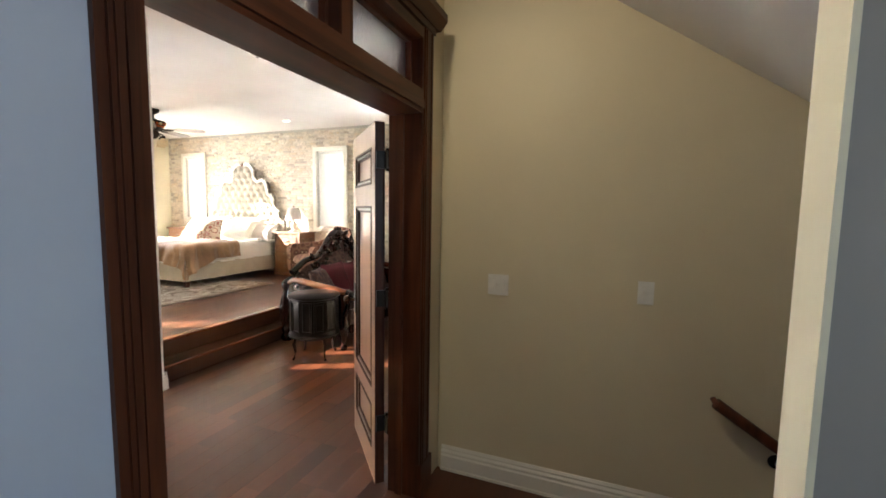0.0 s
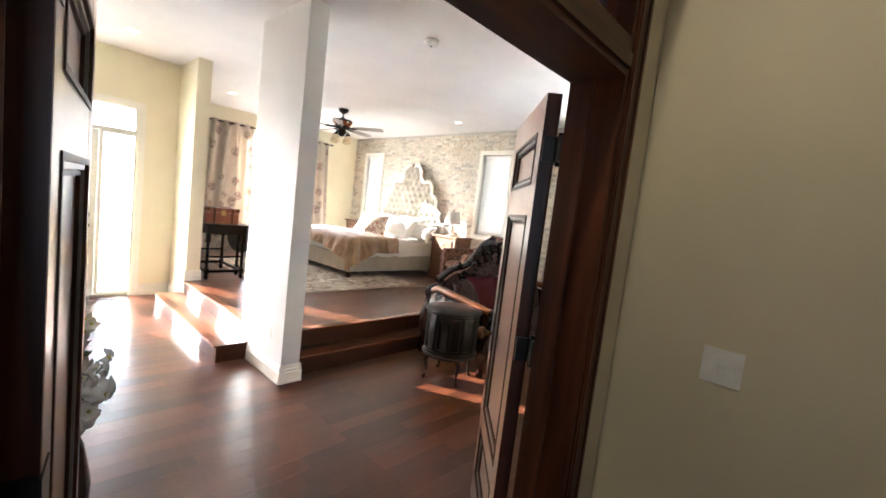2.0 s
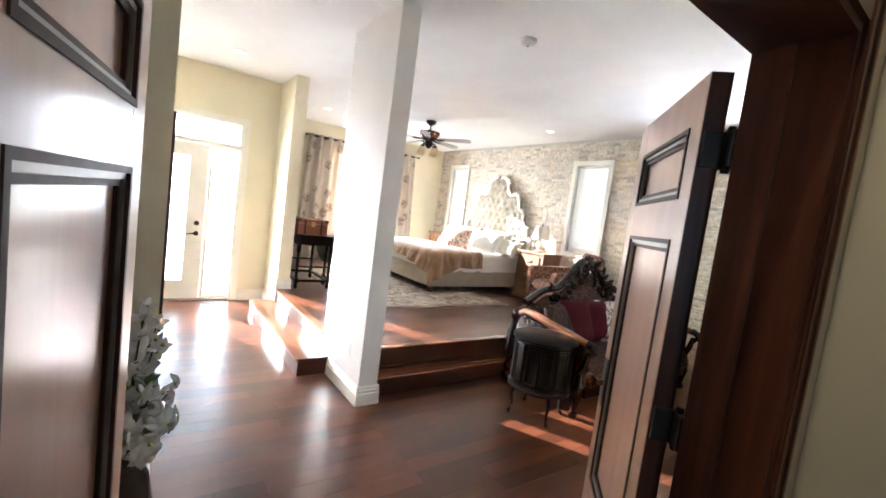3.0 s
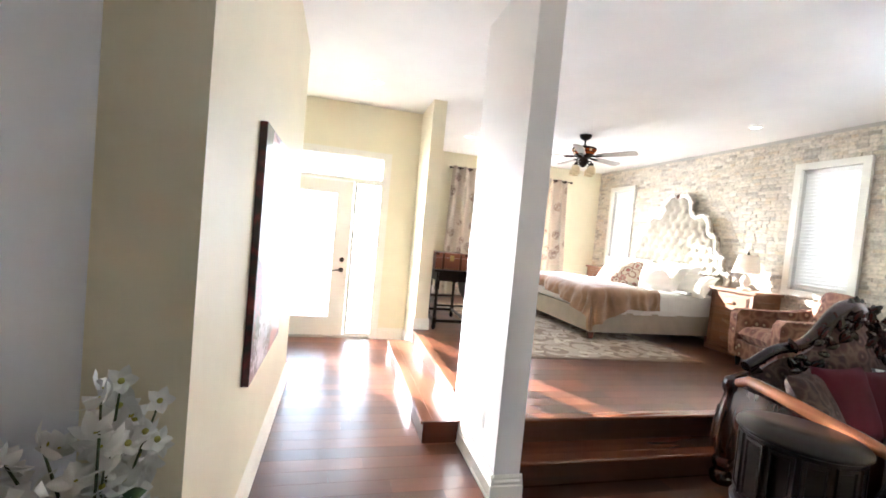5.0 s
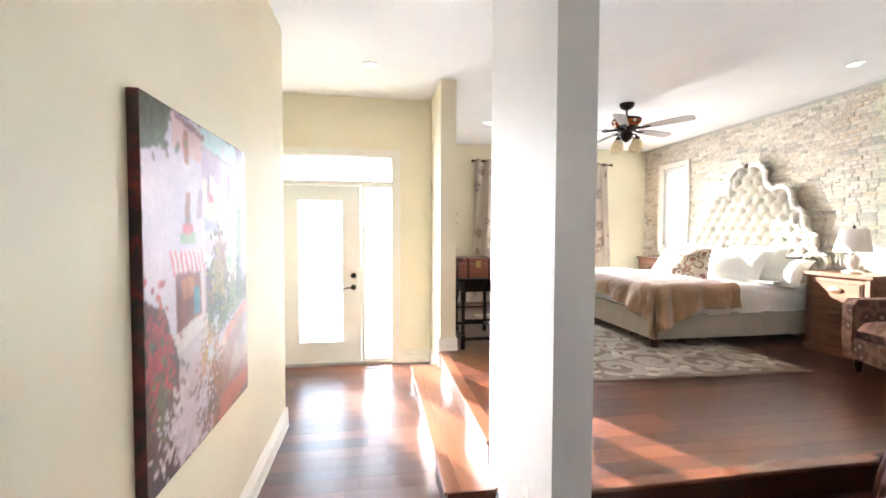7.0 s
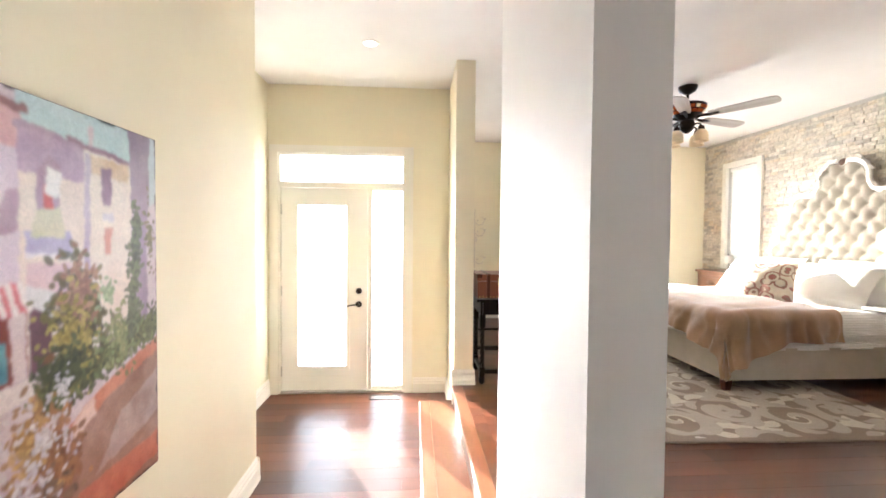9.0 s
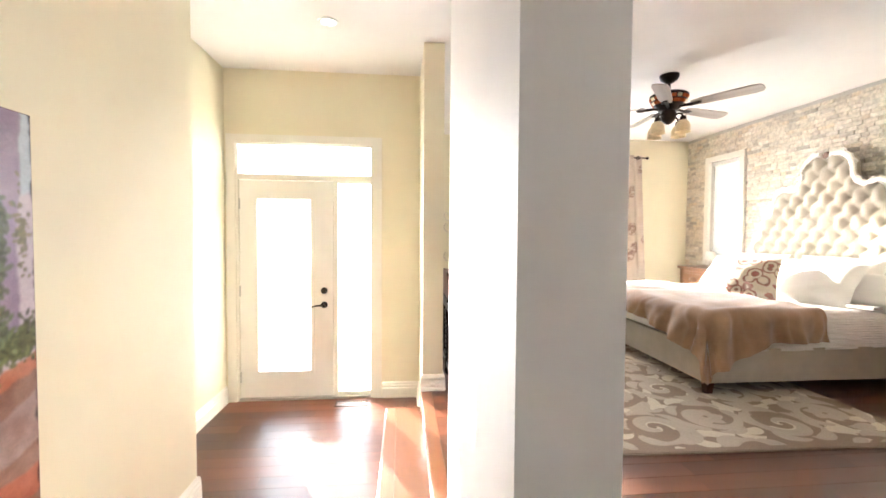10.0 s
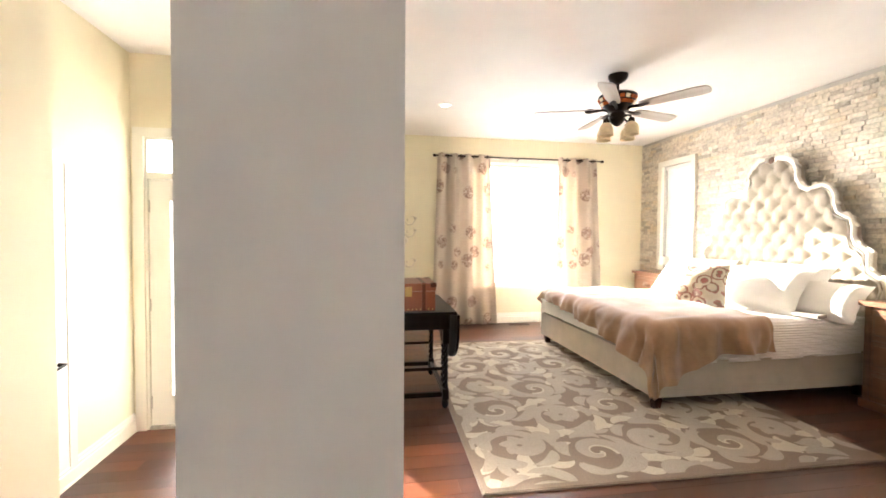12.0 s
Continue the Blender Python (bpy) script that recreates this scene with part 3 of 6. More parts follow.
part("lever", tube([(DX1 + 0.045, 1.342, 0.895), (DX1 + 0.05, 1.32, 0.897), (DX1 + 0.05, 1.27, 0.893), (DX1 + 0.048, 1.225, 0.882)], [0.010, 0.010, 0.008, 0.006]), BLACKM, slab, "black lever handle", smooth=True)

# closet door in the recess
closet = empty("door_3", "white flush closet door with a dark lever", "door", None, "", "structure")
part("slab", boxes((-6.06, -5.36, Y_REC, Y_REC + 0.012, 0.01, 2.05)), DOORW, closet, bevel=0.002)
for b in ((-6.13, -6.062, Y_REC, Y_REC + 0.018, 0, 2.12), (-6.062, -5.34, Y_REC, Y_REC + 0.018, 2.052, 2.12)):
    part("casing", boxes(b), TRIM, closet, bevel=0.004)
part("lever", tube([(-5.985, Y_REC + 0.012, 0.80), (-5.985, Y_REC + 0.05, 0.80), (-5.97, Y_REC + 0.055, 0.80), (-5.89, Y_REC + 0.055, 0.79)], [0.014, 0.01, 0.009, 0.007]), BLACKM, closet, "dark lever handle", smooth=True)

# ---- bedroom window ----
w1 = empty("window_1", "wide bright bedroom window with white frame and sill", "window", None, "", "structure")
XW = X_WIN
for n, b in (("window_frame", (XW - T, XW - 0.06, WY0, WY0 + 0.05, WZ0, WZ1)), ("window_frame", (XW - T, XW - 0.06, WY1 - 0.05, WY1, WZ0, WZ1)),
             ("window_frame", (XW - T, XW - 0.06, WY0 + 0.05, WY1 - 0.05, WZ1 - 0.05, WZ1)), ("window_frame", (XW - T, XW - 0.06, WY0 + 0.05, WY1 - 0.05, WZ0, WZ0 + 0.05)),
             ("mullion", (XW - T + 0.02, XW - 0.08, 4.49, 4.53, WZ0 + 0.05, WZ1 - 0.05)),
             ("window_sill", (XW - 0.06, XW + 0.04, WY0 - 0.07, WY1 + 0.07, WZ0 - 0.03, WZ0)), ("casing", (XW, XW + 0.016, WY0 - 0.07, WY0, WZ0, WZ1 + 0.07)),
             ("casing", (XW, XW + 0.016, WY1, WY1 + 0.07, WZ0, WZ1 + 0.07)), ("casing", (XW, XW + 0.016, WY0, WY1, WZ1, WZ1 + 0.07))):
    part(n, boxes(b), TRIM, w1, bevel=0.003)
for a, b in ((WY0 + 0.05, 4.49), (4.53, WY1 - 0.05)):
    part("pane", boxes((XW - 0.12, XW - 0.114, a, b, WZ0 + 0.05, WZ1 - 0.05)), CLEAR, w1, "clear glass pane").visible_shadow = False

# ---- narrow windows with blinds in the stone wall ----
SLAT = painted("white_blind_slat", (0.86, 0.84, 0.79), 0.45, 0.02, 0.01)
slat_me = None
for k, (a, b) in enumerate(BW):
    wn_ob = empty("window_%d" % (k + 2), "narrow white-framed window in the stone wall", "window", None, "", "structure")
    Y = Y_STONE
    for n, bb in (("casing", (a - 0.075, a, Y - 0.045, Y, BZ0 - 0.07, BZ1 + 0.075)), ("casing", (b, b + 0.075, Y - 0.045, Y, BZ0 - 0.07, BZ1 + 0.075)),
                  ("casing", (a, b, Y - 0.045, Y, BZ1, BZ1 + 0.075)), ("window_sill", (a, b, Y - 0.06, Y + 0.05, BZ0 - 0.07, BZ0)),
                  ("window_frame", (a, a + 0.03, Y + 0.09, Y + T, BZ0, BZ1)), ("window_frame", (b - 0.03, b, Y + 0.09, Y + T, BZ0, BZ1)),
                  ("window_frame", (a + 0.03, b - 0.03, Y + 0.09, Y + T, BZ0, BZ0 + 0.03)), ("window_frame", (a + 0.03, b - 0.03, Y + 0.09, Y + T, BZ1 - 0.03, BZ1))):
        part(n, boxes(bb), TRIM, wn_ob, bevel=0.003)
    part("pane", boxes((a + 0.03, b - 0.03, Y + 0.12, Y + 0.126, BZ0 + 0.03, BZ1 - 0.03)), CLEAR, wn_ob, "clear glass pane").visible_shadow = False
    blind = empty("window_blind", "white horizontal slat blind, lowered and tilted half open", "blind", pose(a, Y + 0.045, BZ0), "slat blinds")
    w = b - a
    part("headrail", boxes((0.004, w - 0.004, -0.025, 0.025, BZ1 - BZ0 - 0.05, BZ1 - BZ0 - 0.002)), SLAT, blind, bevel=0.003)
    part("bottom_rail", boxes((0.006, w - 0.006, -0.02, 0.02, 0.004, 0.022)), SLAT, blind, bevel=0.003)
    bm = bmesh.new()
    add_sheet(bm, 1, 4, lambda u, v: (0.006 + u * (w - 0.012), (v - 0.5) * 0.048, 0.004 * (1 - (2 * v - 1) ** 2)), 0.003)
    first = part("slat", bm, SLAT, blind)
    first.matrix_basis = pose(0, 0, 0.045, -60)
    n = 33
    for i in range(1, n):
        o = new("slat", first.data)
        o.parent = blind
        o.matrix_basis = pose(0, 0, 0.045 + i * (BZ1 - BZ0 - 0.11) / (n - 1), -60)
    for cx in (0.12, w - 0.12):
        part("cord", boxes((cx - 0.001, cx + 0.001, -0.027, -0.025, 0.01, BZ1 - BZ0 - 0.03)), SLAT, blind)

# ---- bright distance outside the windows ----
m, nt, b = material("bright_hazy_distance")
b.inputs["Emission Color"].default_value = (1.0, 0.98, 0.95, 1)
b.inputs["Emission Strength"].default_value = 0.9
HAZE = m
structure("backdrop", boxes((-60.3, -60.0, -45, 60, -0.4, 16.4)), HAZE, "bright hazy distance outside the windows", "backdrop")
structure("backdrop", boxes((-22, 8, 24.0, 24.1, -0.4, 9.0)), HAZE, "bright hazy distance outside the blinds", "backdrop")
# ---- fabrics and finishes ----
def patterned(name, base, stops, scale, distort=0.0, rough=0.9, kind="rings", fine=300):
    """Cloth with a woven figure: medallion rings or swirls."""
    m, nt, b = material(name)
    v = coords(nt)
    if kind == "rings":
        w = noise_tex(nt, v, scale * 1.5, 2)
        vo = N(nt, "TexVoronoi", Scale=scale, Randomness=0.75)
        nt.links.new(v, vo.inputs["Vector"])
        sm = nt.nodes.new("ShaderNodeMath")
        sm.operation, sm.inputs[1].default_value, sm.inputs[2].default_value = "MULTIPLY_ADD", 0.35, 0.0
        nt.links.new(w, sm.inputs[0])
        ad = nt.nodes.new("ShaderNodeMath")
        ad.operation = "ADD"
        nt.links.new(vo.outputs["Distance"], ad.inputs[0])
        nt.links.new(sm.outputs[0], ad.inputs[1])
        src = ad.outputs[0]
    else:
        src = noise_tex(nt, v, scale, 1.2, 0.4, distort)
    c = ramp(nt, src, stops)
    nt.nodes[-1].color_ramp.interpolation = "LINEAR"
    c = mix(nt, 0.25, c, ramp(nt, noise_tex(nt, v, 60, 3), [(0.3, mul(base, 0.7)), (0.7, base)]))
    nt.links.new(c, b.inputs["Base Color"])
    b.inputs["Roughness"].default_value = rough
    b.inputs["Sheen Weight"].default_value = 0.02
    b.inputs["Specular IOR Level"].default_value = 0.2
    bump(nt, b, noise_tex(nt, v, fine, 2), 0.3, 0.003)
    return m


LINEN = cloth("beige_linen_upholstery", (0.46, 0.40, 0.31), 0.9)
PADDING = cloth("oatmeal_linen_padding", (0.36, 0.315, 0.25), 0.92)
SHEETW = cloth("white_cotton", (0.82, 0.79, 0.73), 0.9, 300, 0.04, 0.1, 0.12)
THROW = cloth("tan_velvet_throw", (0.34, 0.205, 0.115), 0.75, 500, 0.32, 0.45, 0.2)
SILVER = plain("tarnished_silver_leaf", (0.72, 0.68, 0.60), 0.28, 0.75)
OAK = wood("honey_oak", (0.12, 0.047, 0.017), (0.20, 0.088, 0.036), 0.4, "x", 1.0)
OAKD = wood("honey_oak_carved", (0.08, 0.034, 0.015), (0.2, 0.10, 0.045), 0.45, "x", 1.0)
MAHOG = wood("carved_mahogany", (0.008, 0.0025, 0.002), (0.034, 0.009, 0.005), 0.18, "z", 1.2, 0.0, 0.0, 0.4)
MAHOG_L = wood("polished_mahogany_arm", (0.10, 0.03, 0.012), (0.28, 0.10, 0.04), 0.2, "x", 1.2, 0.0, 0.4)
EBONY = wood("ebonised_wood", (0.003, 0.0025, 0.0022), (0.014, 0.008, 0.006), 0.28, "z", 1.2, 0.0, 0.0, 0.11)
MAHOG_R = wood("red_mahogany_panel", (0.014, 0.004, 0.002), (0.042, 0.011, 0.005), 0.22, "z", 1.0, 0.0, 0.0, 0.4)
BURG = cloth("burgundy_velvet", (0.055, 0.004, 0.010), 0.8, 500, 0.3, 0.0)
BROCADE = patterned("dark_floral_brocade", (0.12, 0.07, 0.06), [(0.0, (0.07, 0.025, 0.02)), (0.25, (0.12, 0.075, 0.055)), (0.38, (0.015, 0.010, 0.012)), (0.6, (0.035, 0.014, 0.014)), (0.8, (0.09, 0.058, 0.046)), (1.0, (0.02, 0.014, 0.018))], 12)
CHAIRFAB = patterned("brown_medallion_chair_fabric", (0.2, 0.10, 0.07), [(0.0, (0.55, 0.42, 0.26)), (0.16, (0.38, 0.12, 0.07)), (0.27, (0.52, 0.40, 0.27)), (0.36, (0.10, 0.045, 0.035)), (0.55, (0.16, 0.07, 0.05)), (0.75, (0.30, 0.17, 0.11)), (1.0, (0.09, 0.04, 0.03))], 8.5)
ANIMAL = patterned("black_and_white_throw_pattern", (0.4, 0.4, 0.38), [(0.38, (0.03, 0.03, 0.035)), (0.46, (0.05, 0.05, 0.05)), (0.5, (0.55, 0.54, 0.50)), (0.6, (0.62, 0.6, 0.56))], 13, 2.0, 0.9, "swirl")
ACCENT = patterned("red_and_cream_embroidered_fabric", (0.7, 0.62, 0.5), [(0.0, (0.26, 0.025, 0.03)), (0.38, (0.36, 0.045, 0.045)), (0.43, (0.18, 0.08, 0.055)), (0.47, (0.74, 0.66, 0.52)), (0.58, (0.72, 0.63, 0.5)), (0.62, (0.20, 0.09, 0.06)), (0.70, (0.34, 0.07, 0.06)), (0.74, (0.74, 0.66, 0.52)), (1.0, (0.70, 0.6, 0.46))], 8.5)

# rug: carved pile in three tones
def pile(name, colour):
    m, nt, b = material(name)
    v = coords(nt)
    c = mix(nt, 0.35, ramp(nt, noise_tex(nt, v, 3, 4), [(0.3, mul(colour, 0.88)), (0.7, mul(colour, 1.06))]), ramp(nt, noise_tex(nt, v, 150, 3), [(0.3, mul(colour, 0.55)), (0.7, mul(colour, 1.25))]))
    nt.links.new(c, b.inputs["Base Color"])
    b.inputs["Roughness"].default_value = 0.97
    b.inputs["Specular IOR Level"].default_value = 0.15
    bump(nt, b, noise_tex(nt, v, 240, 2), 0.5, 0.006)
    return m


RUGM, RUG_GREY, RUG_CREAM = pile("taupe_rug_pile", (0.30, 0.234, 0.178)), pile("pale_grey_rug_pile", (0.48, 0.405, 0.32)), pile("cream_rug_pile", (0.63, 0.555, 0.425))

# curtain: cream with brown-grey medallions, lets a little light through
m, nt, b = material("medallion_curtain_fabric")
tc = nt.nodes.new("ShaderNodeTexCoord")
mp = nt.nodes.new("ShaderNodeMapping")
mp.inputs["Scale"].default_value = (0.0, 4.6, 3.8)
nt.links.new(tc.outputs["Object"], mp.inputs["Vector"])
vo = N(nt, "TexVoronoi", Scale=1.0, Randomness=0.6)
nt.links.new(mp.outputs[0], vo.inputs["Vector"])
nz = noise_tex(nt, coords(nt, (0, 1, 1)), 22, 2, 0.5, 1.5)
med = ramp(nt, vo.outputs["Distance"], [(0.0, (1, 1, 1)), (0.34, (1, 1, 1)), (0.43, (0, 0, 0)), (1.0, (0, 0, 0))])
lace = ramp(nt, nz, [(0.36, (0, 0, 0)), (0.56, (1, 1, 1))])
msk = mix(nt, 1.0, med, lace, "MULTIPLY")
c = mix(nt, msk, (0.60, 0.52, 0.43), (0.29, 0.20, 0.165))
nt.links.new(c, b.inputs["Base Color"])
b.inputs["Roughness"].default_value = 0.95
tr = nt.nodes.new("ShaderNodeBsdfTranslucent")
nt.links.new(c, tr.inputs["Color"])
ms = nt.nodes.new("ShaderNodeMixShader")
ms.inputs[0].default_value = 0.28
nt.links.new(b.outputs[0], ms.inputs[1])
nt.links.new(tr.outputs[0], ms.inputs[2])
nt.links.new(ms.outputs[0], nt.nodes["Material Output"].inputs["Surface"])
CURT = m

# ---- rug, vents ----
rug = empty("rug", "taupe area rug with cream scrolling pattern on the boards", "rug", pose(-6.49, 4.16, PLAT, 0, 0, -1.3))
part("field", boxes((-1.465, 1.465, -1.205, 1.205, 0, 0.012)), RUGM, rug, bevel=0.004)
part("binding", boxes((-1.475, 1.475, -1.215, -1.2055, 0, 0.009), (-1.475, 1.475, 1.2055, 1.215, 0, 0.009), (-1.475, -1.4655, -1.2055, 1.2055, 0, 0.009), (1.4655, 1.475, -1.2055, 1.2055, 0, 0.009)),
     cloth("taupe_rug_binding", (0.26, 0.2, 0.15)), rug)


class Scrolls:
    """Flat raised figures of one tone, kept inside the rug's edge."""

    def __init__(self):
        self.bm, self.lift = bmesh.new(), 0.0124

    def ribbon(self, pts, widths):
        self.lift += 0.000012
        rows = []
        for i, p in enumerate(pts):
            a, b = pts[max(i - 1, 0)], pts[min(i + 1, len(pts) - 1)]
            d = Vector((b[0] - a[0], b[1] - a[1])).normalized()
            w = widths[i]
            rows.append([self.bm.verts.new((max(-1.44, min(1.44, p[0] - d.y * w * k)), max(-1.18, min(1.18, p[1] + d.x * w * k)), self.lift)) for k in (1, -1)])
        for a, b in zip(rows, rows[1:]):
            self.bm.faces.new((a[0], a[1], b[1], b[0]))

    def spiral(self, cx, cy, size, turn, flip, wide):
        n = 34
        pts, ws = [], []
        for i in range(n):
            q = i / (n - 1)
            a = turn + flip * (q * 2.25 * math.pi)
            rad = size * (1 - 0.86 * q ** 0.8)
            pts.append((cx + rad * math.cos(a), cy + rad * math.sin(a)))
            ws.append(wide * (0.15 + 1.0 * math.sin(math.pi * min(1, 0.08 + q * 0.95)) ** 0.7))
        self.ribbon(pts, ws)

    def leaf(self, cx, cy, length, turn, curl, wide):
        n = 14
        pts, ws, a = [(cx, cy)], [wide * 0.1], turn
        for i in range(1, n):
            q = i / (n - 1)
            a += curl / n
            pts.append((pts[-1][0] + length / n * math.cos(a), pts[-1][1] + length / n * math.sin(a)))
            ws.append(wide * (math.sin(math.pi * q ** 0.75) ** 0.8 + 0.04))
        self.ribbon(pts, ws)


tones = {"grey": Scrolls(), "cream": Scrolls()}
tones["cream"].lift = 0.0132
rr = random.Random(12)
cold, warm = tones["grey"], tones["cream"]
for gi in range(-3, 4):
    for gj in range(-3, 4):
        flip = 1 if (gi + gj) % 2 else -1
        cx, cy = gi * 0.52 + 0.13 * (gj % 2), gj * 0.44
        base = 0.9 * gi + 1.7 * gj + rr.uniform(-0.3, 0.3)
        if max(abs(cx) - 1.45, abs(cy) - 1.2) > 0.2:
            continue
        cold.spiral(cx, cy, 0.215, base, flip, 0.036)
        if flip > 0:
            warm.spiral(cx, cy, 0.12, base + 1.4, flip, 0.024)
        else:
            for k in range(6):
                a = k * 1.047 + base
                cold.leaf(cx + 0.015 * math.cos(a), cy + 0.015 * math.sin(a), 0.12, a - 0.3, 0.6, 0.046)
                warm.leaf(cx + 0.02 * math.cos(a), cy + 0.02 * math.sin(a), 0.055, a, 0.3, 0.018)
        for k in range(5):
            a = base + k * 1.257 + 0.4
            cold.leaf(cx + 0.20 * math.cos(a), cy + 0.19 * math.sin(a), rr.uniform(0.20, 0.30), a + flip * 1.1, flip * 1.9, rr.uniform(0.034, 0.05))
            (warm if k % 2 else cold).leaf(cx + 0.23 * math.cos(a + 0.6), cy + 0.21 * math.sin(a + 0.6), rr.uniform(0.14, 0.22), a - flip * 0.7, -flip * 1.9, 0.034)
            if k % 2 == 0:
                warm.leaf(cx + 0.25 * math.cos(a + 0.9), cy + 0.22 * math.sin(a + 0.9), rr.uniform(0.18, 0.26), a + 1.9, -flip * 2.0, 0.042)
for key, mt in (("grey", RUG_GREY), ("cream", RUG_CREAM)):
    tagged(part("scroll_figure", tones[key].bm, mt, rug), "", "", "", "stuff")
GRILLE = plain("bronze_vent_metal", (0.06, 0.045, 0.035), 0.45, 0.6)


def floor_vent(m, w, d, mat_in):
    th = empty("floor_vent", "small metal floor register set in the boards", "vent", m, "floor vents")
    part("frame", boxes((-w / 2, w / 2, -d / 2, -d / 2 + 0.014, 0, 0.005), (-w / 2, w / 2, d / 2 - 0.014, d / 2, 0, 0.005), (-w / 2, -w / 2 + 0.014, -d / 2 + 0.014, d / 2 - 0.014, 0, 0.005), (w / 2 - 0.014, w / 2, -d / 2 + 0.014, d / 2 - 0.014, 0, 0.005)), GRILLE, th)
    k = int((d - 0.04) / 0.018)
    for i in range(k):
        y = -d / 2 + 0.022 + i * 0.018
        part("slat", boxes((-w / 2 + 0.014, w / 2 - 0.014, y, y + 0.009, 0.0, 0.004)), mat_in, th)
    return th


floor_vent(pose(-6.685, 1.61, 0.0005), 0.12, 0.30, plain("grey_vent_slat", (0.30, 0.28, 0.26), 0.4, 0.3))
floor_vent(pose(-8.92, 4.5, PLAT + 0.0005), 0.11, 0.30, GRILLE)

# ---- outlet on the stub wall ----
out = empty("power_outlet", "white duplex power outlet on the stub wall", "outlet", pose(-3.655, PIL_Y0, 0.315))
part("plate", boxes((-0.036, 0.036, -0.006, -0.0005, 0, 0.115)), PLASTIC, out, bevel=0.002)
for z in (0.026, 0.068):
    part("socket", boxes((-0.016, 0.016, -0.009, -0.005, z, z + 0.026)), PLASTIC, out, bevel=0.003)
st = empty("power_outlet", "white switch plate on the stone wall", "outlet", pose(-3.9, Y_STONE - 0.03, 1.42))
part("plate", boxes((-0.05, 0.05, -0.008, 0.006, 0, 0.115)), PLASTIC, st, bevel=0.002)
part("rocker", boxes((-0.016, 0.016, -0.012, -0.007, 0.025, 0.09)), PLASTIC, st, bevel=0.002)

# ---- ceiling fittings ----
m, nt, b = material("lit_lamp_lens")
b.inputs["Emission Color"].default_value, b.inputs["Emission Strength"].default_value = (1.0, 0.9, 0.75, 1), 1.0
LENS = m
first = None
for x, y in ((-5.13, 5.86), (-5.88, 1.545), (-7.66, 3.16), (-0.70, 1.05)):
    if first is None:
        first = empty("recessed_light", "small white recessed ceiling downlight, switched on", "ceiling light", pose(x, y, CEIL), "recessed downlights")
        part("trim_ring", lathe([(0.072, 0), (0.07, -0.006), (0.05, -0.008), (0.048, -0.002)], 24), PLASTIC, first, smooth=True)
        part("lens", lathe([(0.046, -0.003), (0.03, -0.006), (0.0, -0.007)], 20), LENS, first, smooth=True)
    else:
        copy_thing(first, pose(x, y, CEIL))
sm = empty("smoke_detector", "round white smoke detector on the ceiling", "smoke detector", pose(-3.14, 3.26, CEIL))
part("base", lathe([(0.07, 0), (0.07, -0.012), (0.064, -0.016)], 24), PLASTIC, sm, smooth=True)
part("cover", lathe([(0.062, -0.015), (0.058, -0.034), (0.04, -0.045), (0, -0.047)], 24), PLASTIC, sm, smooth=True)
part("sensor", lathe([(0.012, -0.046), (0.01, -0.052), (0, -0.053)], 12), plain("dark_sensor", (0.1, 0.1, 0.1), 0.4), sm)

# ---- ceiling fan ----
BRONZE = plain("dark_bronze_fan_metal", (0.028, 0.018, 0.013), 0.32, 0.8)
BLADE = wood("fan_blade_wood", (0.24, 0.20, 0.17), (0.42, 0.37, 0.32), 0.35, "x", 1.0)
SHADE = plain("cream_frosted_glass_shade", (0.80, 0.66, 0.42), 0.35)
MOSAIC = plain("amber_glass_tile", (0.42, 0.10, 0.03), 0.15)
fan = empty("ceiling_fan", "dark bronze five-blade ceiling fan with four cream glass shades", "ceiling fan", pose(-6.53, 4.53, CEIL))
part("canopy", lathe([(0.085, 0), (0.085, -0.02), (0.07, -0.05), (0.03, -0.075), (0.02, -0.08)], 24), BRONZE, fan, smooth=True)
part("downrod", lathe([(0.013, -0.075), (0.013, -0.16)], 12), BRONZE, fan, smooth=True)
part("motor", lathe([(0.03, -0.14), (0.05, -0.16), (0.15, -0.178), (0.165, -0.19), (0.165, -0.205), (0.15, -0.24), (0.12, -0.285), (0.10, -0.30), (0.09, -0.32), (0.07, -0.335)], 28), BRONZE, fan, smooth=True)
for i in range(20):
    a = 2 * math.pi * i / 20
    for k in range(2):
        r, z = (0.156, -0.225) if k == 0 else (0.137, -0.262)
        bm = bmesh.new()
        add_box(bm, -0.004, 0.006, -0.018, 0.018, -0.015, 0.015, pose(r * math.cos(a + k * 0.157), r * math.sin(a + k * 0.157), z, 0, 0, math.degrees(a + k * 0.157)) @ pose(0, 0, 0, 0, 27, 0))
        part("glass_tile", bm, MOSAIC if (i + k) % 3 else SHADE, fan, bevel=0.003)
for i in range(5):
    M = pose(0, 0, -0.30, 0, 0, 33 + 72 * i)
    bm = bmesh.new()
    out_line = [(0.20, -0.045), (0.30, -0.058), (0.66, -0.068), (0.715, -0.055), (0.73, -0.02), (0.73, 0.02), (0.715, 0.055), (0.66, 0.068), (0.30, 0.058), (0.20, 0.045)]
    add_prism(bm, out_line, -0.004, 0.004, "xy")
    bl = part("blade", bm, BLADE, fan, bevel=0.002)
    bl.matrix_basis = M @ pose(0, 0, 0, -12)
    bm = tube([(0.06, 0, -0.02), (0.12, 0, -0.005), (0.2, 0, -0.010), (0.27, 0, -0.008)], [0.014, 0.012, 0.016, 0.010])
    add_lathe(bm, [(0.045, -0.012), (0.04, -0.004)], 14, pose(0.235, 0, 0))
    ir = part("blade_iron", bm, BRONZE, fan, smooth=True)
    ir.matrix_basis = M @ pose(0, 0, 0, 11)
